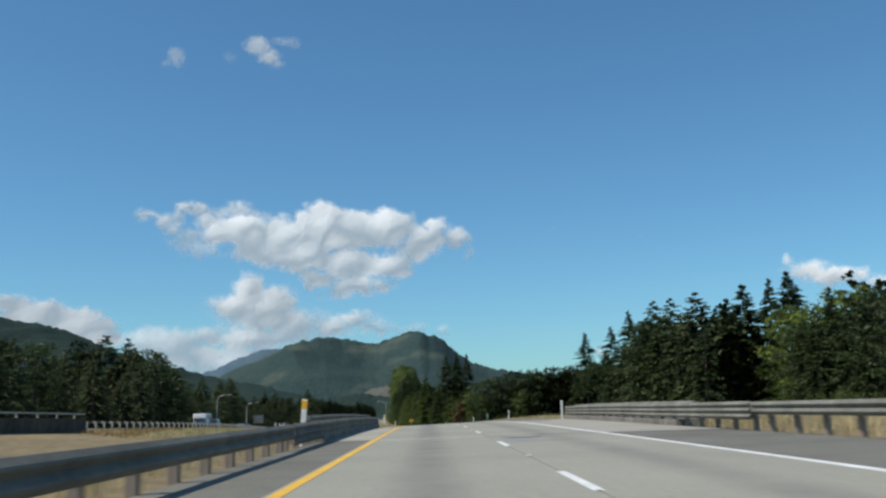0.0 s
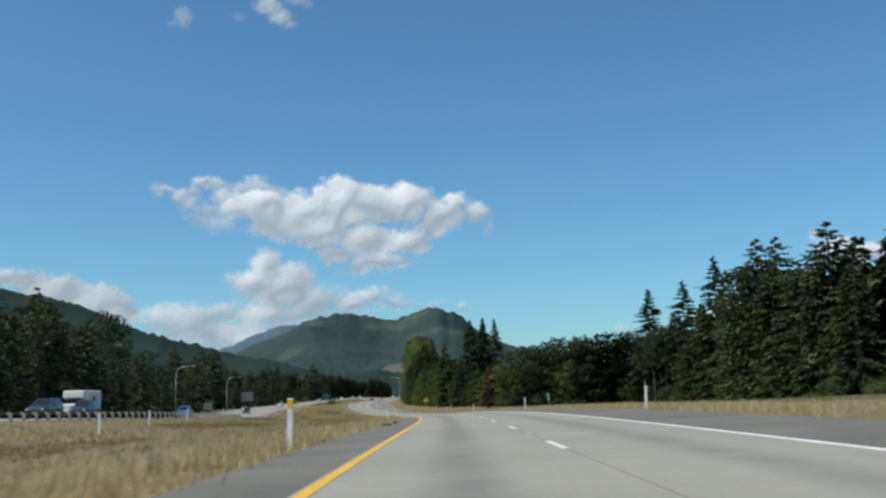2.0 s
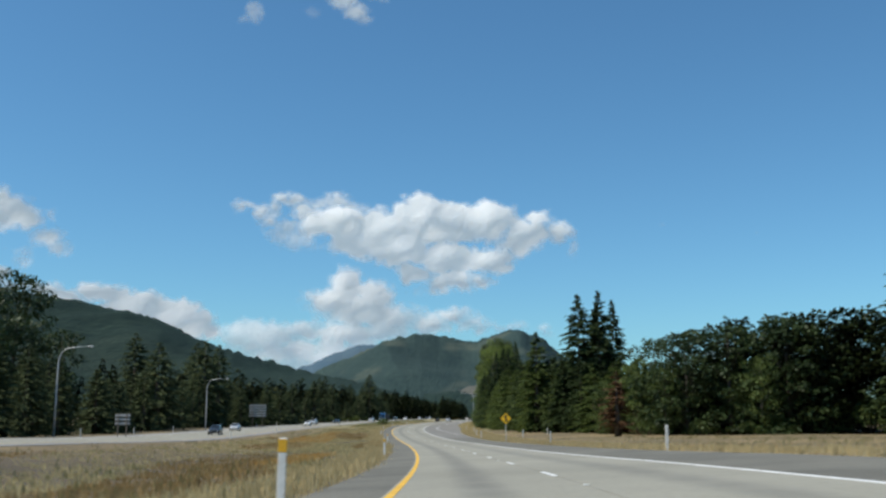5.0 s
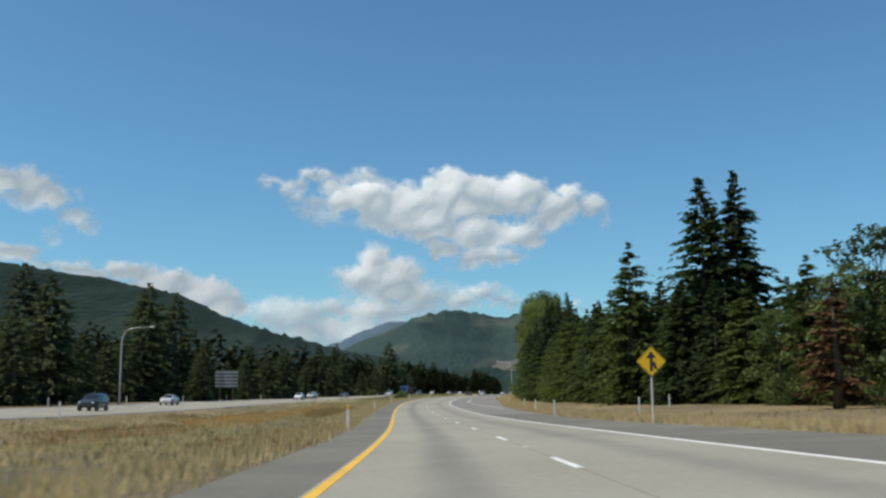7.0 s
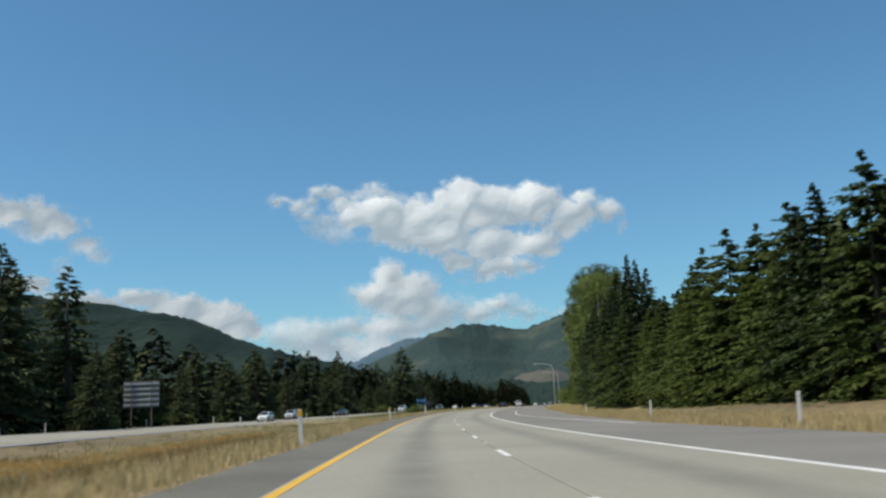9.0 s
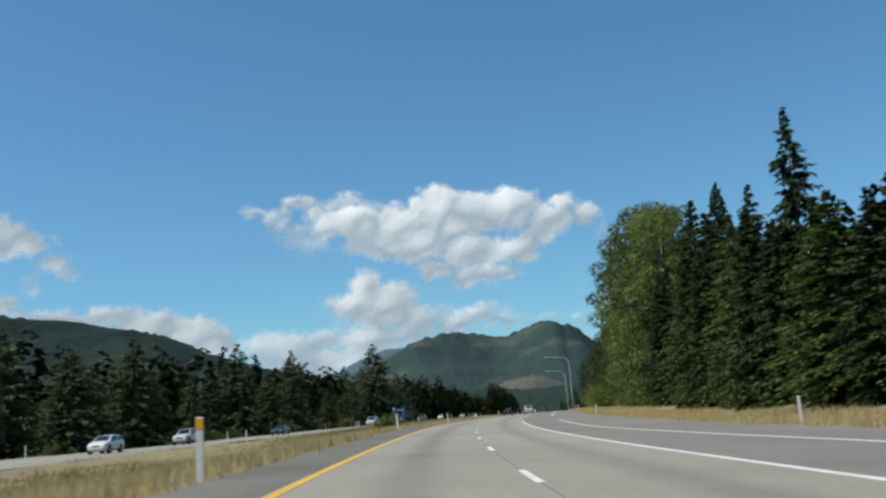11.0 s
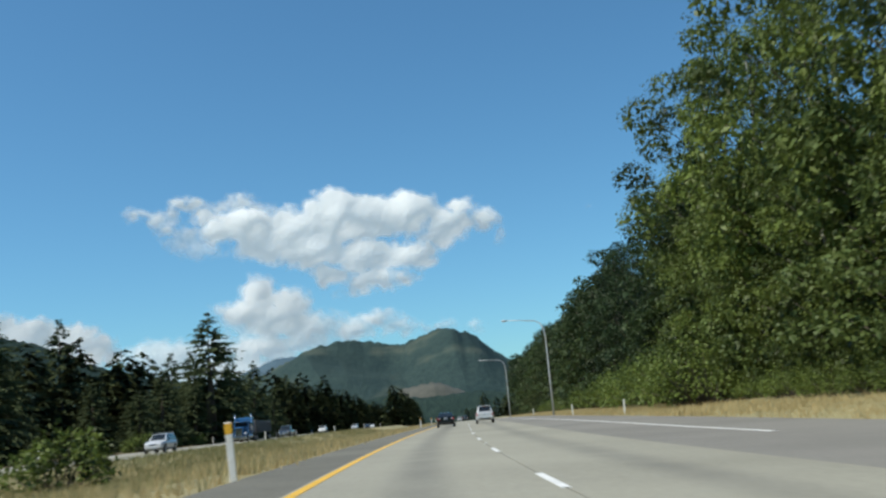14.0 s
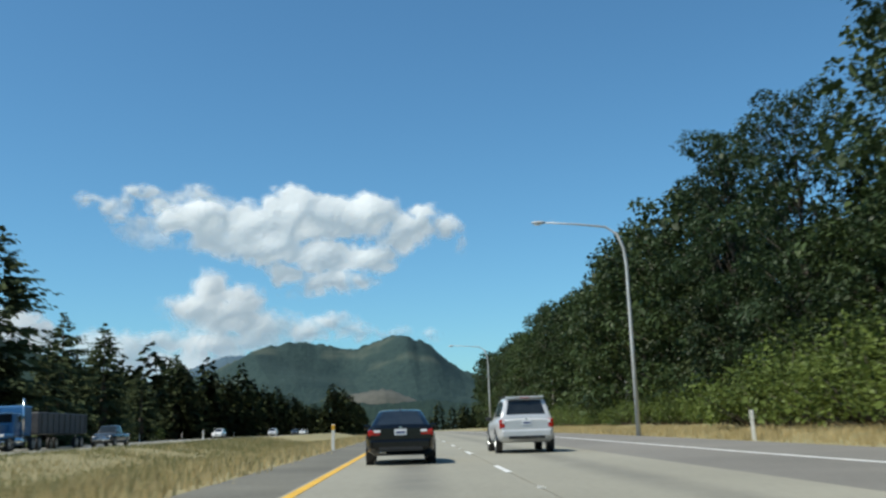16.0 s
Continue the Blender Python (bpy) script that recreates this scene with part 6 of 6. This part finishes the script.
WHEELS = {}


def add_wheel(parent, x, y, radius, width):
    key = (radius, width)
    if key not in WHEELS:
        WHEELS[key] = wheel_meshes(radius, width)
    tyre, hub, rim = WHEELS[key]
    w = part("wheel", tyre, parent, "black tyre on an alloy rim", pose(x, y, radius))
    part("hub", hub, w)
    part("rim", rim, w, "silver alloy rim")


def patch_on(name, fn, a0, a1, b0, b1, na, nb, mat, parent, label=""):
    """A curved pane: fn(a, b) gives points; the pane has a thin rim."""
    v, f = [], []
    for i in range(na + 1):
        for j in range(nb + 1):
            v.append(fn(a0 + (a1 - a0) * i / na, b0 + (b1 - b0) * j / nb))
    n = nb + 1
    f = [(i * n + j, i * n + j + 1, (i + 1) * n + j + 1, (i + 1) * n + j) for i in range(na) for j in range(nb)]
    return part(name, mesh_from(name, v, f, [mat], True), parent, label)


def car(name, label, at, L, W, H, col, shape, group=""):
    """A car of length L along +y (front), with body, glasshouse, panes, wheels, lamps and trim.
    shape: belt, hood and tail heights, rear/front ends of the glasshouse at belt and roof, wheel radius, box tail."""
    ob = thing(name, at, label, shape.get("category", "car"), group)
    hw, hl = W / 2, L / 2
    belt, hood, tail = shape["belt"], shape["hood"], shape["tail"]
    rb, rt, ft, fb = shape["rb"], shape["rt"], shape["ft"], shape["fb"]
    rad, clear = shape["rad"], shape["clear"]
    top = [(-hl, tail - 0.1), (-hl + 0.12, tail), (rb, belt), (fb, belt - 0.02), (hl - 0.55, hood), (hl - 0.15, hood - 0.12), (hl, hood - 0.25)]
    wid = [(-hl, 0.86), (-hl + 0.15, 0.95), (-hl + 0.7, 1.0), (0, 1.0), (hl - 0.9, 0.99), (hl - 0.3, 0.92), (hl, 0.78)]
    low = [(-hl, clear + 0.16), (-hl + 0.2, clear + 0.03), (0, clear), (hl - 0.3, clear + 0.02), (hl, clear + 0.12)]
    secs = []
    for y in sorted(set([-hl, -hl + 0.04, -hl + 0.12, -hl + 0.3, -hl + 0.7, rb, -0.6, 0.0, 0.6, fb, hl - 0.9, hl - 0.55, hl - 0.3, hl - 0.15, hl - 0.05, hl])):
        zt, w, zb = lerp_list(y, top), hw * lerp_list(y, wid), lerp_list(y, low)
        h = zt - zb
        secs.append([(0, y, zb), (w * 0.82, y, zb), (w * 0.955, y, zb + 0.1), (w * 0.985, y, zb + 0.3 * h), (w, y, zb + 0.55 * h), (w * 0.99, y, zb + 0.74 * h), (w * 0.955, y, zt - 0.07), (w * 0.9, y, zt - 0.015), (w * 0.6, y, zt + 0.01), (0, y, zt + 0.02)])
    part("body", skin("body", secs, col), ob, shape.get("body_label", ""))
    # glasshouse
    roof = [(rb, belt), (rt, H - 0.05), ((rt * 2 + ft) / 3, H), ((rt + 2 * ft) / 3, H - 0.005), (ft, H - 0.06), (fb, belt - 0.02)]
    side = lambda y: lerp_list(y, [(rb, hw * 0.86), ((rt + ft) / 2, hw * 0.9), (fb, hw * 0.84)])
    inset = shape.get("inset", 0.2)

    def half(y, k):
        z = lerp_list(y, roof)
        kk = (z - belt) / (H - belt)
        return side(y) - inset * k * kk

    gs = []
    for y in sorted(set([rb, rb + 0.06, (rb + rt) / 2, rt, rt + 0.15, (rt + ft) / 2, ft - 0.15, ft, (ft + fb) / 2, fb - 0.06, fb])):
        z = lerp_list(y, roof)
        d = z - belt
        gs.append([(0, y, belt - 0.06), (side(y), y, belt - 0.06), (half(y, 0.5) + 0.015, y, belt + d * 0.5), (half(y, 0.92), y, belt + d * 0.93), (half(y, 1) * 0.93, y, belt + d * 0.995 + 0.004), (half(y, 1) * 0.55, y, z + 0.014), (0, y, z + 0.02)])
    cabin = part("cabin", skin("cabin", gs, col), ob)

    def side_pt(sg):
        def fn(y, k):
            z = lerp_list(y, roof)
            d = z - belt
            zz = belt + d * k
            pts = [(belt - 0.06, side(y)), (belt + d * 0.5, half(y, 0.5) + 0.015), (belt + d * 0.93, half(y, 0.92))]
            return (sg * (float(np.interp(zz, [p[0] for p in pts], [p[1] for p in pts])) + 0.006), y, zz)
        return fn

    def top_pt(y, x):
        z = lerp_list(y, roof)
        return (x * half(y, 1) * 0.9, y, z + 0.022 + 0.012 * (1 - abs(x)))

    mid = shape.get("mid", (rt + ft) / 2)
    for sg in (-1, 1):
        rear_end = max(rt - 0.12, rb + 0.25)
        patch_on("side_window", side_pt(sg), rear_end, mid - 0.06, 0.14, 0.86, 6, 3, M_GLASS, cabin, "dark tinted side window")
        patch_on("side_window", side_pt(sg), mid + 0.05, ft + 0.18, 0.14, 0.86, 6, 3, M_GLASS, cabin, "dark tinted side window")
        if shape.get("third"):
            patch_on("side_window", side_pt(sg), rb + 0.22, rear_end - 0.07, 0.16, 0.86, 3, 3, M_GLASS, cabin, "dark tinted side window")
        w = hw * 0.99
        bm = box_bm(0.2, 0.1, 0.13, 0.035, (0.06, 0, 0))
        part("mirror", bm_mesh("mirror", bm, col if shape.get("mirror_body") else M_TRIM), ob, "door mirror", pose(sg * w + (0.0 if sg > 0 else -0.1), fb - 0.42, belt + 0.05))
        for yy in (mid - 0.55, mid + 0.5):
            part("door_handle", bm_mesh("door_handle", box_bm(0.025, 0.16, 0.03, 0.008), shape.get("handle", col)), ob, "", pose(sg * (w + 0.004), yy, belt - 0.16))
        part("sill", bm_mesh("sill", box_bm(0.05, L * 0.5, 0.1, 0.015), M_TRIM), ob, "", pose(sg * hw * 0.93, 0, clear + 0.05))
    f1, r1 = hl - shape.get("over_f", 0.82), -hl + shape.get("over_r", 0.95)
    for y in (f1, r1):
        for sg in (-1, 1):
            bm = bmesh.new()
            bmesh.ops.create_cone(bm, cap_ends=True, segments=28, radius1=rad + 0.06, radius2=rad + 0.06, depth=0.2, matrix=Matrix.Rotation(radians(90), 4, "Y"))
            part("wheel_arch", bm_mesh("wheel_arch", bm, M_TRIM), ob, "", pose(sg * (hw - 0.094), y, rad + 0.02))
            add_wheel(ob, sg * (hw - 0.105), y, rad, 0.21)
    patch_on("rear_window", top_pt, rb + shape.get("glass_low", 0.1) * (rt - rb), rt - 0.04 * (rt - rb) - 0.02, -0.9, 0.9, 4, 6, M_GLASS, cabin, "dark rear window")
    patch_on("windscreen", top_pt, ft + 0.05, fb - 0.1, -0.95, 0.95, 4, 6, M_GLASS, cabin, "dark windscreen")
    # rear
    yb = -hl
    tz = tail - 0.2
    for sg in (-1, 1):
        tw, th = shape.get("tail_lamp", (0.34, 0.17))
        lamp = part("tail_lamp", bm_mesh("tail_lamp", box_bm(tw, 0.2, th, 0.04), M_RED), ob, "red tail lamp", pose(sg * (hw * 0.86 - tw / 2 + 0.06), yb + 0.095, tz))
        part("reversing_lamp", bm_mesh("reversing_lamp", box_bm(tw * 0.5, 0.05, th * 0.4, 0.015), M_CLEAR), lamp, "clear lamp inset", pose(-sg * tw * 0.22, -0.085, th * 0.26))
        head = part("headlamp", bm_mesh("headlamp", box_bm(0.36, 0.22, 0.15, 0.05), M_CLEAR), ob, "clear headlamp", pose(sg * (hw * 0.62), hl - 0.13, hood - 0.27))
    bump = part("rear_bumper", bm_mesh("rear_bumper", box_bm(W * 0.86, 0.16, 0.26, 0.06), shape.get("bumper", col)), ob, "", pose(0, yb + 0.03, clear + 0.31))
    part("bumper_insert", bm_mesh("bumper_insert", box_bm(W * 0.62, 0.04, 0.1, 0.015), M_TRIM), bump, "", pose(0, -0.075, -0.12))
    part("front_bumper", bm_mesh("front_bumper", box_bm(W * 0.78, 0.16, 0.24, 0.06), shape.get("bumper", col)), ob, "", pose(0, hl - 0.06, clear + 0.26))
    part("grille", bm_mesh("grille", box_bm(W * 0.38, 0.06, 0.18, 0.03), shape.get("grille", M_TRIM)), ob, "", pose(0, hl - 0.02, hood - 0.31))
    plate = part("number_plate", bm_mesh("number_plate", box_bm(0.31, 0.012, 0.155, 0.004), M_PLATE), ob, "pale number plate", pose(0, yb - 0.012 - shape.get("plate_out", 0.0), shape.get("plate_z", tz - 0.03)))
    part("plate_bar", bm_mesh("plate_bar", box_bm(0.24, 0.004, 0.055, 0.0), M_PLATEBAR), plate, "", pose(0, -0.008, -0.01))
    part("badge", bm_mesh("badge", box_bm(0.07, 0.012, 0.07, 0.02), M_CHROME), ob, "small chrome badge", pose(0, yb + 0.005, tz + 0.13))
    for sg in shape.get("exhaust", ()):
        v, f = tube([(sg, yb - 0.02, clear + 0.12), (sg, yb + 0.25, clear + 0.12)], [0.035, 0.035], 10)
        part("exhaust_pipe", mesh_from("exhaust_pipe", v, f, [M_CHROME], True), ob, "chrome exhaust tip")
    if shape.get("fin"):
        part("aerial", bm_mesh("aerial", box_bm(0.04, 0.16, 0.06, 0.015), M_TRIM), ob, "", pose(0, rt + 0.2, H + 0.03))
    if shape.get("rails"):
        for sg in (-1, 1):
            part("roof_rail", bm_mesh("roof_rail", box_bm(0.04, (ft - rt) * 0.9, 0.04, 0.012), M_TRIM), ob, "", pose(sg * hw * 0.62, (rt + ft) / 2, H + 0.035))
        part("spoiler", bm_mesh("spoiler", box_bm(W * 0.66, 0.2, 0.05, 0.02), col), ob, "", pose(0, rt - 0.05, H - 0.0))
        part("high_stop_lamp", bm_mesh("high_stop_lamp", box_bm(0.3, 0.02, 0.025, 0.004), M_RED), ob, "red high stop lamp", pose(0, rt - 0.16, H - 0.02))
    if shape.get("bed"):
        part("bed_liner", bm_mesh("bed_liner", box_bm(W * 0.8, rb + hl - 0.25, 0.04, 0.01), M_TRIM), ob, "", pose(0, (-hl + rb) / 2, belt + 0.012))
    return ob


SEDAN = dict(belt=0.93, hood=0.86, tail=1.0, rb=-1.75, rt=-0.85, ft=0.35, fb=1.25, rad=0.325, clear=0.2, exhaust=(-0.5, -0.41), fin=True, inset=0.26, tail_lamp=(0.34, 0.165), plate_z=0.82, mirror_body=True, plate_out=0.01)
WAGON = dict(belt=1.08, hood=1.05, tail=1.12, rb=-2.3, rt=-2.02, ft=0.25, fb=1.1, rad=0.37, clear=0.3, rails=True, inset=0.2, third=True, tail_lamp=(0.2, 0.3), plate_z=0.96, glass_low=0.18, mid=-0.35, category="car")
HATCH = dict(belt=0.95, hood=0.9, tail=0.98, rb=-2.0, rt=-1.6, ft=0.2, fb=1.15, rad=0.31, clear=0.2, inset=0.22, tail_lamp=(0.22, 0.26), category="car")
PICKUP = dict(belt=1.08, hood=1.08, tail=1.08, rb=-0.55, rt=-0.42, ft=0.7, fb=1.35, rad=0.38, clear=0.34, inset=0.18, bed=True, tail_lamp=(0.14, 0.34), over_r=1.15, category="pickup", bumper=M_CHROME, grille=M_CHROME)


def on_road(s, u, turn=0.0):
    x, y = plan(s, u)
    return pose(float(x), float(y), float(road_z(s, u)) + 0.002, 0, math.degrees(-float(frame_at(s)[4])), heading(s) + turn)


def on_opp(s, u):
    x, y = plan(s, u)
    return pose(float(x), float(y), float(opp_z(s, u)) + 0.002, 0, 0, heading(s) + 180)


car("sedan", "glossy black four-door sedan with red tail lamps, on the concrete lane", on_road(566.0, -2.13, 1) @ Matrix.Scale(0.93, 4), 4.52, 1.82, 1.42, M_CAR_BLACK, SEDAN)
car("suv", "silver sport utility car with roof rails and a dark rear window", on_road(572.4, 1.65, 0) @ Matrix.Scale(0.94, 4), 4.8, 1.9, 1.78, M_CAR_SILVER, WAGON)
TRAFFIC = "cars on the opposite carriageway"
car("suv", "dark blue sport utility car on the opposite carriageway", on_opp(338, opp_u(338) + 1.9), 4.6, 1.85, 1.7, M_CAR_DARK, dict(WAGON, rails=False), TRAFFIC)
car("sedan", "silver sedan on the opposite carriageway", on_opp(379, opp_u(379) - 2.0), 4.6, 1.8, 1.43, M_CAR_SILVER, SEDAN, TRAFFIC)
car("hatchback", "pale hatchback far along the opposite carriageway", on_opp(455, opp_u(455) + 1.8), 4.1, 1.75, 1.48, M_CAR_WHITE, HATCH, TRAFFIC)
car("suv", "silver sport utility car approaching on the opposite carriageway", on_opp(484, opp_u(484) - 1.9), 4.7, 1.85, 1.74, M_CAR_SILVER, WAGON, TRAFFIC)
car("sedan", "dark sedan on the opposite carriageway", on_opp(520, opp_u(520) - 1.9), 4.6, 1.8, 1.43, M_CAR_DARK, SEDAN, TRAFFIC)
car("suv", "silver sport utility car with a chrome grille on the opposite carriageway", on_opp(566, opp_u(566) + 1.9), 4.8, 1.9, 1.78, M_CAR_SILVER, dict(WAGON, grille=M_CHROME), TRAFFIC)
car("pickup", "dark pickup with a chrome bumper on the opposite carriageway", on_opp(628, opp_u(628) + 1.9), 5.5, 1.95, 1.8, M_CAR_DARK, PICKUP, TRAFFIC)
car("suv", "dark sport utility car with roof rails behind the guardrail", on_opp(163, opp_u(163) + 1.8), 4.7, 1.88, 1.75, M_CAR_DARK, WAGON, TRAFFIC)
car("suv", "dark sport utility car on the opposite carriageway behind the guardrail", on_opp(152, opp_u(152) + 1.8), 4.6, 1.85, 1.72, M_CAR_DARK, WAGON, TRAFFIC)
car("pickup", "dark blue pickup on the opposite carriageway behind the guardrail", on_opp(216, opp_u(216) + 1.8), 5.5, 1.95, 1.8, M_CAR_BLUE, PICKUP, TRAFFIC)
for q, colr, word in ((700, M_CAR_WHITE, "white"), (742, M_CAR_SILVER, "silver"), (790, M_CAR_DARK, "dark"), (815, M_CAR_WHITE, "white")):
    car("hatchback", word + " hatchback far off on the opposite carriageway", on_opp(q, opp_u(q) + (1.8 if q % 4 else -1.8)), 4.2, 1.76, 1.5, colr, HATCH, TRAFFIC)
for q, colr, word, off in ((742, M_CAR_DARK, "dark", 1.8), (770, M_CAR_WHITE, "white", -1.8), (800, M_CAR_SILVER, "silver", 1.8)):
    car("hatchback", word + " hatchback far ahead on the carriageway", on_road(q, off), 4.2, 1.76, 1.5, colr, HATCH, "cars far ahead")


def semi_truck(s, u):
    """A long-nosed tractor with chrome stacks and a low dark trailer."""
    t = thing("truck", on_opp(s, u), "blue long-nosed truck with chrome grille, stacks and a dark trailer", "truck", "")
    col = M_CAR_BLUE
    part("hood", bm_mesh("hood", box_bm(1.3, 2.0, 1.15, 0.12, (0, 3.0, 1.45)), col), t, "blue engine hood")
    part("cab", bm_mesh("cab", box_bm(2.1, 1.5, 1.75, 0.12, (0, 1.4, 1.95)), col), t, "blue cab")
    part("sleeper", bm_mesh("sleeper", box_bm(2.3, 1.7, 2.3, 0.14, (0, -0.25, 2.25)), col), t, "blue sleeper cabin")
    part("windscreen", bm_mesh("windscreen", box_bm(1.8, 0.05, 0.62, 0.02, (0, 2.16, 2.42)), M_GLASS), t, "dark split windscreen")
    part("visor", bm_mesh("visor", box_bm(2.0, 0.3, 0.08, 0.02, (0, 2.3, 2.8)), M_CHROME), t, "chrome sun visor")
    part("grille", bm_mesh("grille", box_bm(1.0, 0.08, 1.1, 0.03, (0, 4.03, 1.4)), M_CHROME), t, "tall chrome grille")
    part("bumper", bm_mesh("bumper", box_bm(2.4, 0.25, 0.4, 0.05, (0, 4.1, 0.55)), M_CHROME), t, "chrome bumper")
    for sg in (-1, 1):
        part("fender", bm_mesh("fender", box_bm(0.5, 1.5, 0.4, 0.14, (sg * 0.95, 3.1, 1.1)), col), t, "blue front wing")
        part("headlamp", bm_mesh("headlamp", box_bm(0.3, 0.2, 0.2, 0.05, (sg * 0.95, 3.95, 1.15)), M_CLEAR), t, "clear headlamp")
        v, f = tube([(sg * 1.18, 0.75, 0.9), (sg * 1.18, 0.75, 3.9)], [0.085, 0.075], 12)
        part("exhaust_stack", mesh_from("exhaust_stack", v, f, [M_CHROME], True), t, "chrome exhaust stack")
        v, f = tube([(sg * 1.0, 0.3, 0.72), (sg * 1.0, 1.8, 0.72)], [0.32, 0.32], 16)
        part("fuel_tank", mesh_from("fuel_tank", v, f, [M_CHROME], True), t, "chrome fuel tank")
        part("mirror", bm_mesh("mirror", box_bm(0.22, 0.1, 0.5, 0.03, (sg * 1.38, 1.95, 2.35)), M_CHROME), t, "chrome door mirror")
        for y in (3.1, -1.4, -2.7):
            add_wheel(t, sg * 1.05, y, 0.52, 0.3)
        for y in (-11.2, -12.5):
            add_wheel(t, sg * 1.1, y, 0.52, 0.3)
    part("chassis", bm_mesh("chassis", box_bm(0.9, 7.4, 0.25, 0.03, (0, 0, 0.85)), M_TRIM), t)
    tr = part("trailer", bm_mesh("trailer", box_bm(2.5, 11.6, 1.7, 0.08, (0, -8.0, 2.1)), M_TARP), t, "dark low-sided trailer")
    for k in range(9):
        for sg in (-1, 1):
            part("rib", bm_mesh("rib", box_bm(0.05, 0.08, 1.6, 0.012), M_TRIM), tr, "", pose(sg * 1.27, -2.8 - k * 1.3, 2.1))


semi_truck(616, float(opp_u(616)) - 2.0)


def camper(s, u):
    """A white box camper van."""
    c = thing("camper_van", on_opp(s, u), "white camper van with a boxy body behind the guardrail", "camper van", TRAFFIC)
    part("body", bm_mesh("body", box_bm(2.3, 5.0, 2.3, 0.15, (0, -1.2, 1.75)), M_CAR_WHITE), c)
    part("overcab", bm_mesh("overcab", box_bm(2.2, 1.3, 0.8, 0.15, (0, 1.7, 2.5)), M_CAR_WHITE), c)
    part("cab", bm_mesh("cab", box_bm(1.95, 2.2, 1.1, 0.15, (0, 2.3, 1.0)), M_CAR_WHITE), c)
    part("windscreen", bm_mesh("windscreen", box_bm(1.7, 0.5, 0.6, 0.06, (0, 2.25, 1.75)), M_GLASS), c, "dark windscreen")
    for sg in (-1, 1):
        part("side_window", bm_mesh("side_window", box_bm(0.03, 1.1, 0.5, 0.02, (sg * 1.15, -1.0, 2.0)), M_GLASS), c, "dark side window")
        for y in (2.6, -2.2):
            add_wheel(c, sg * 0.95, y, 0.36, 0.24)


camper(174, float(opp_u(174)) - 1.9)
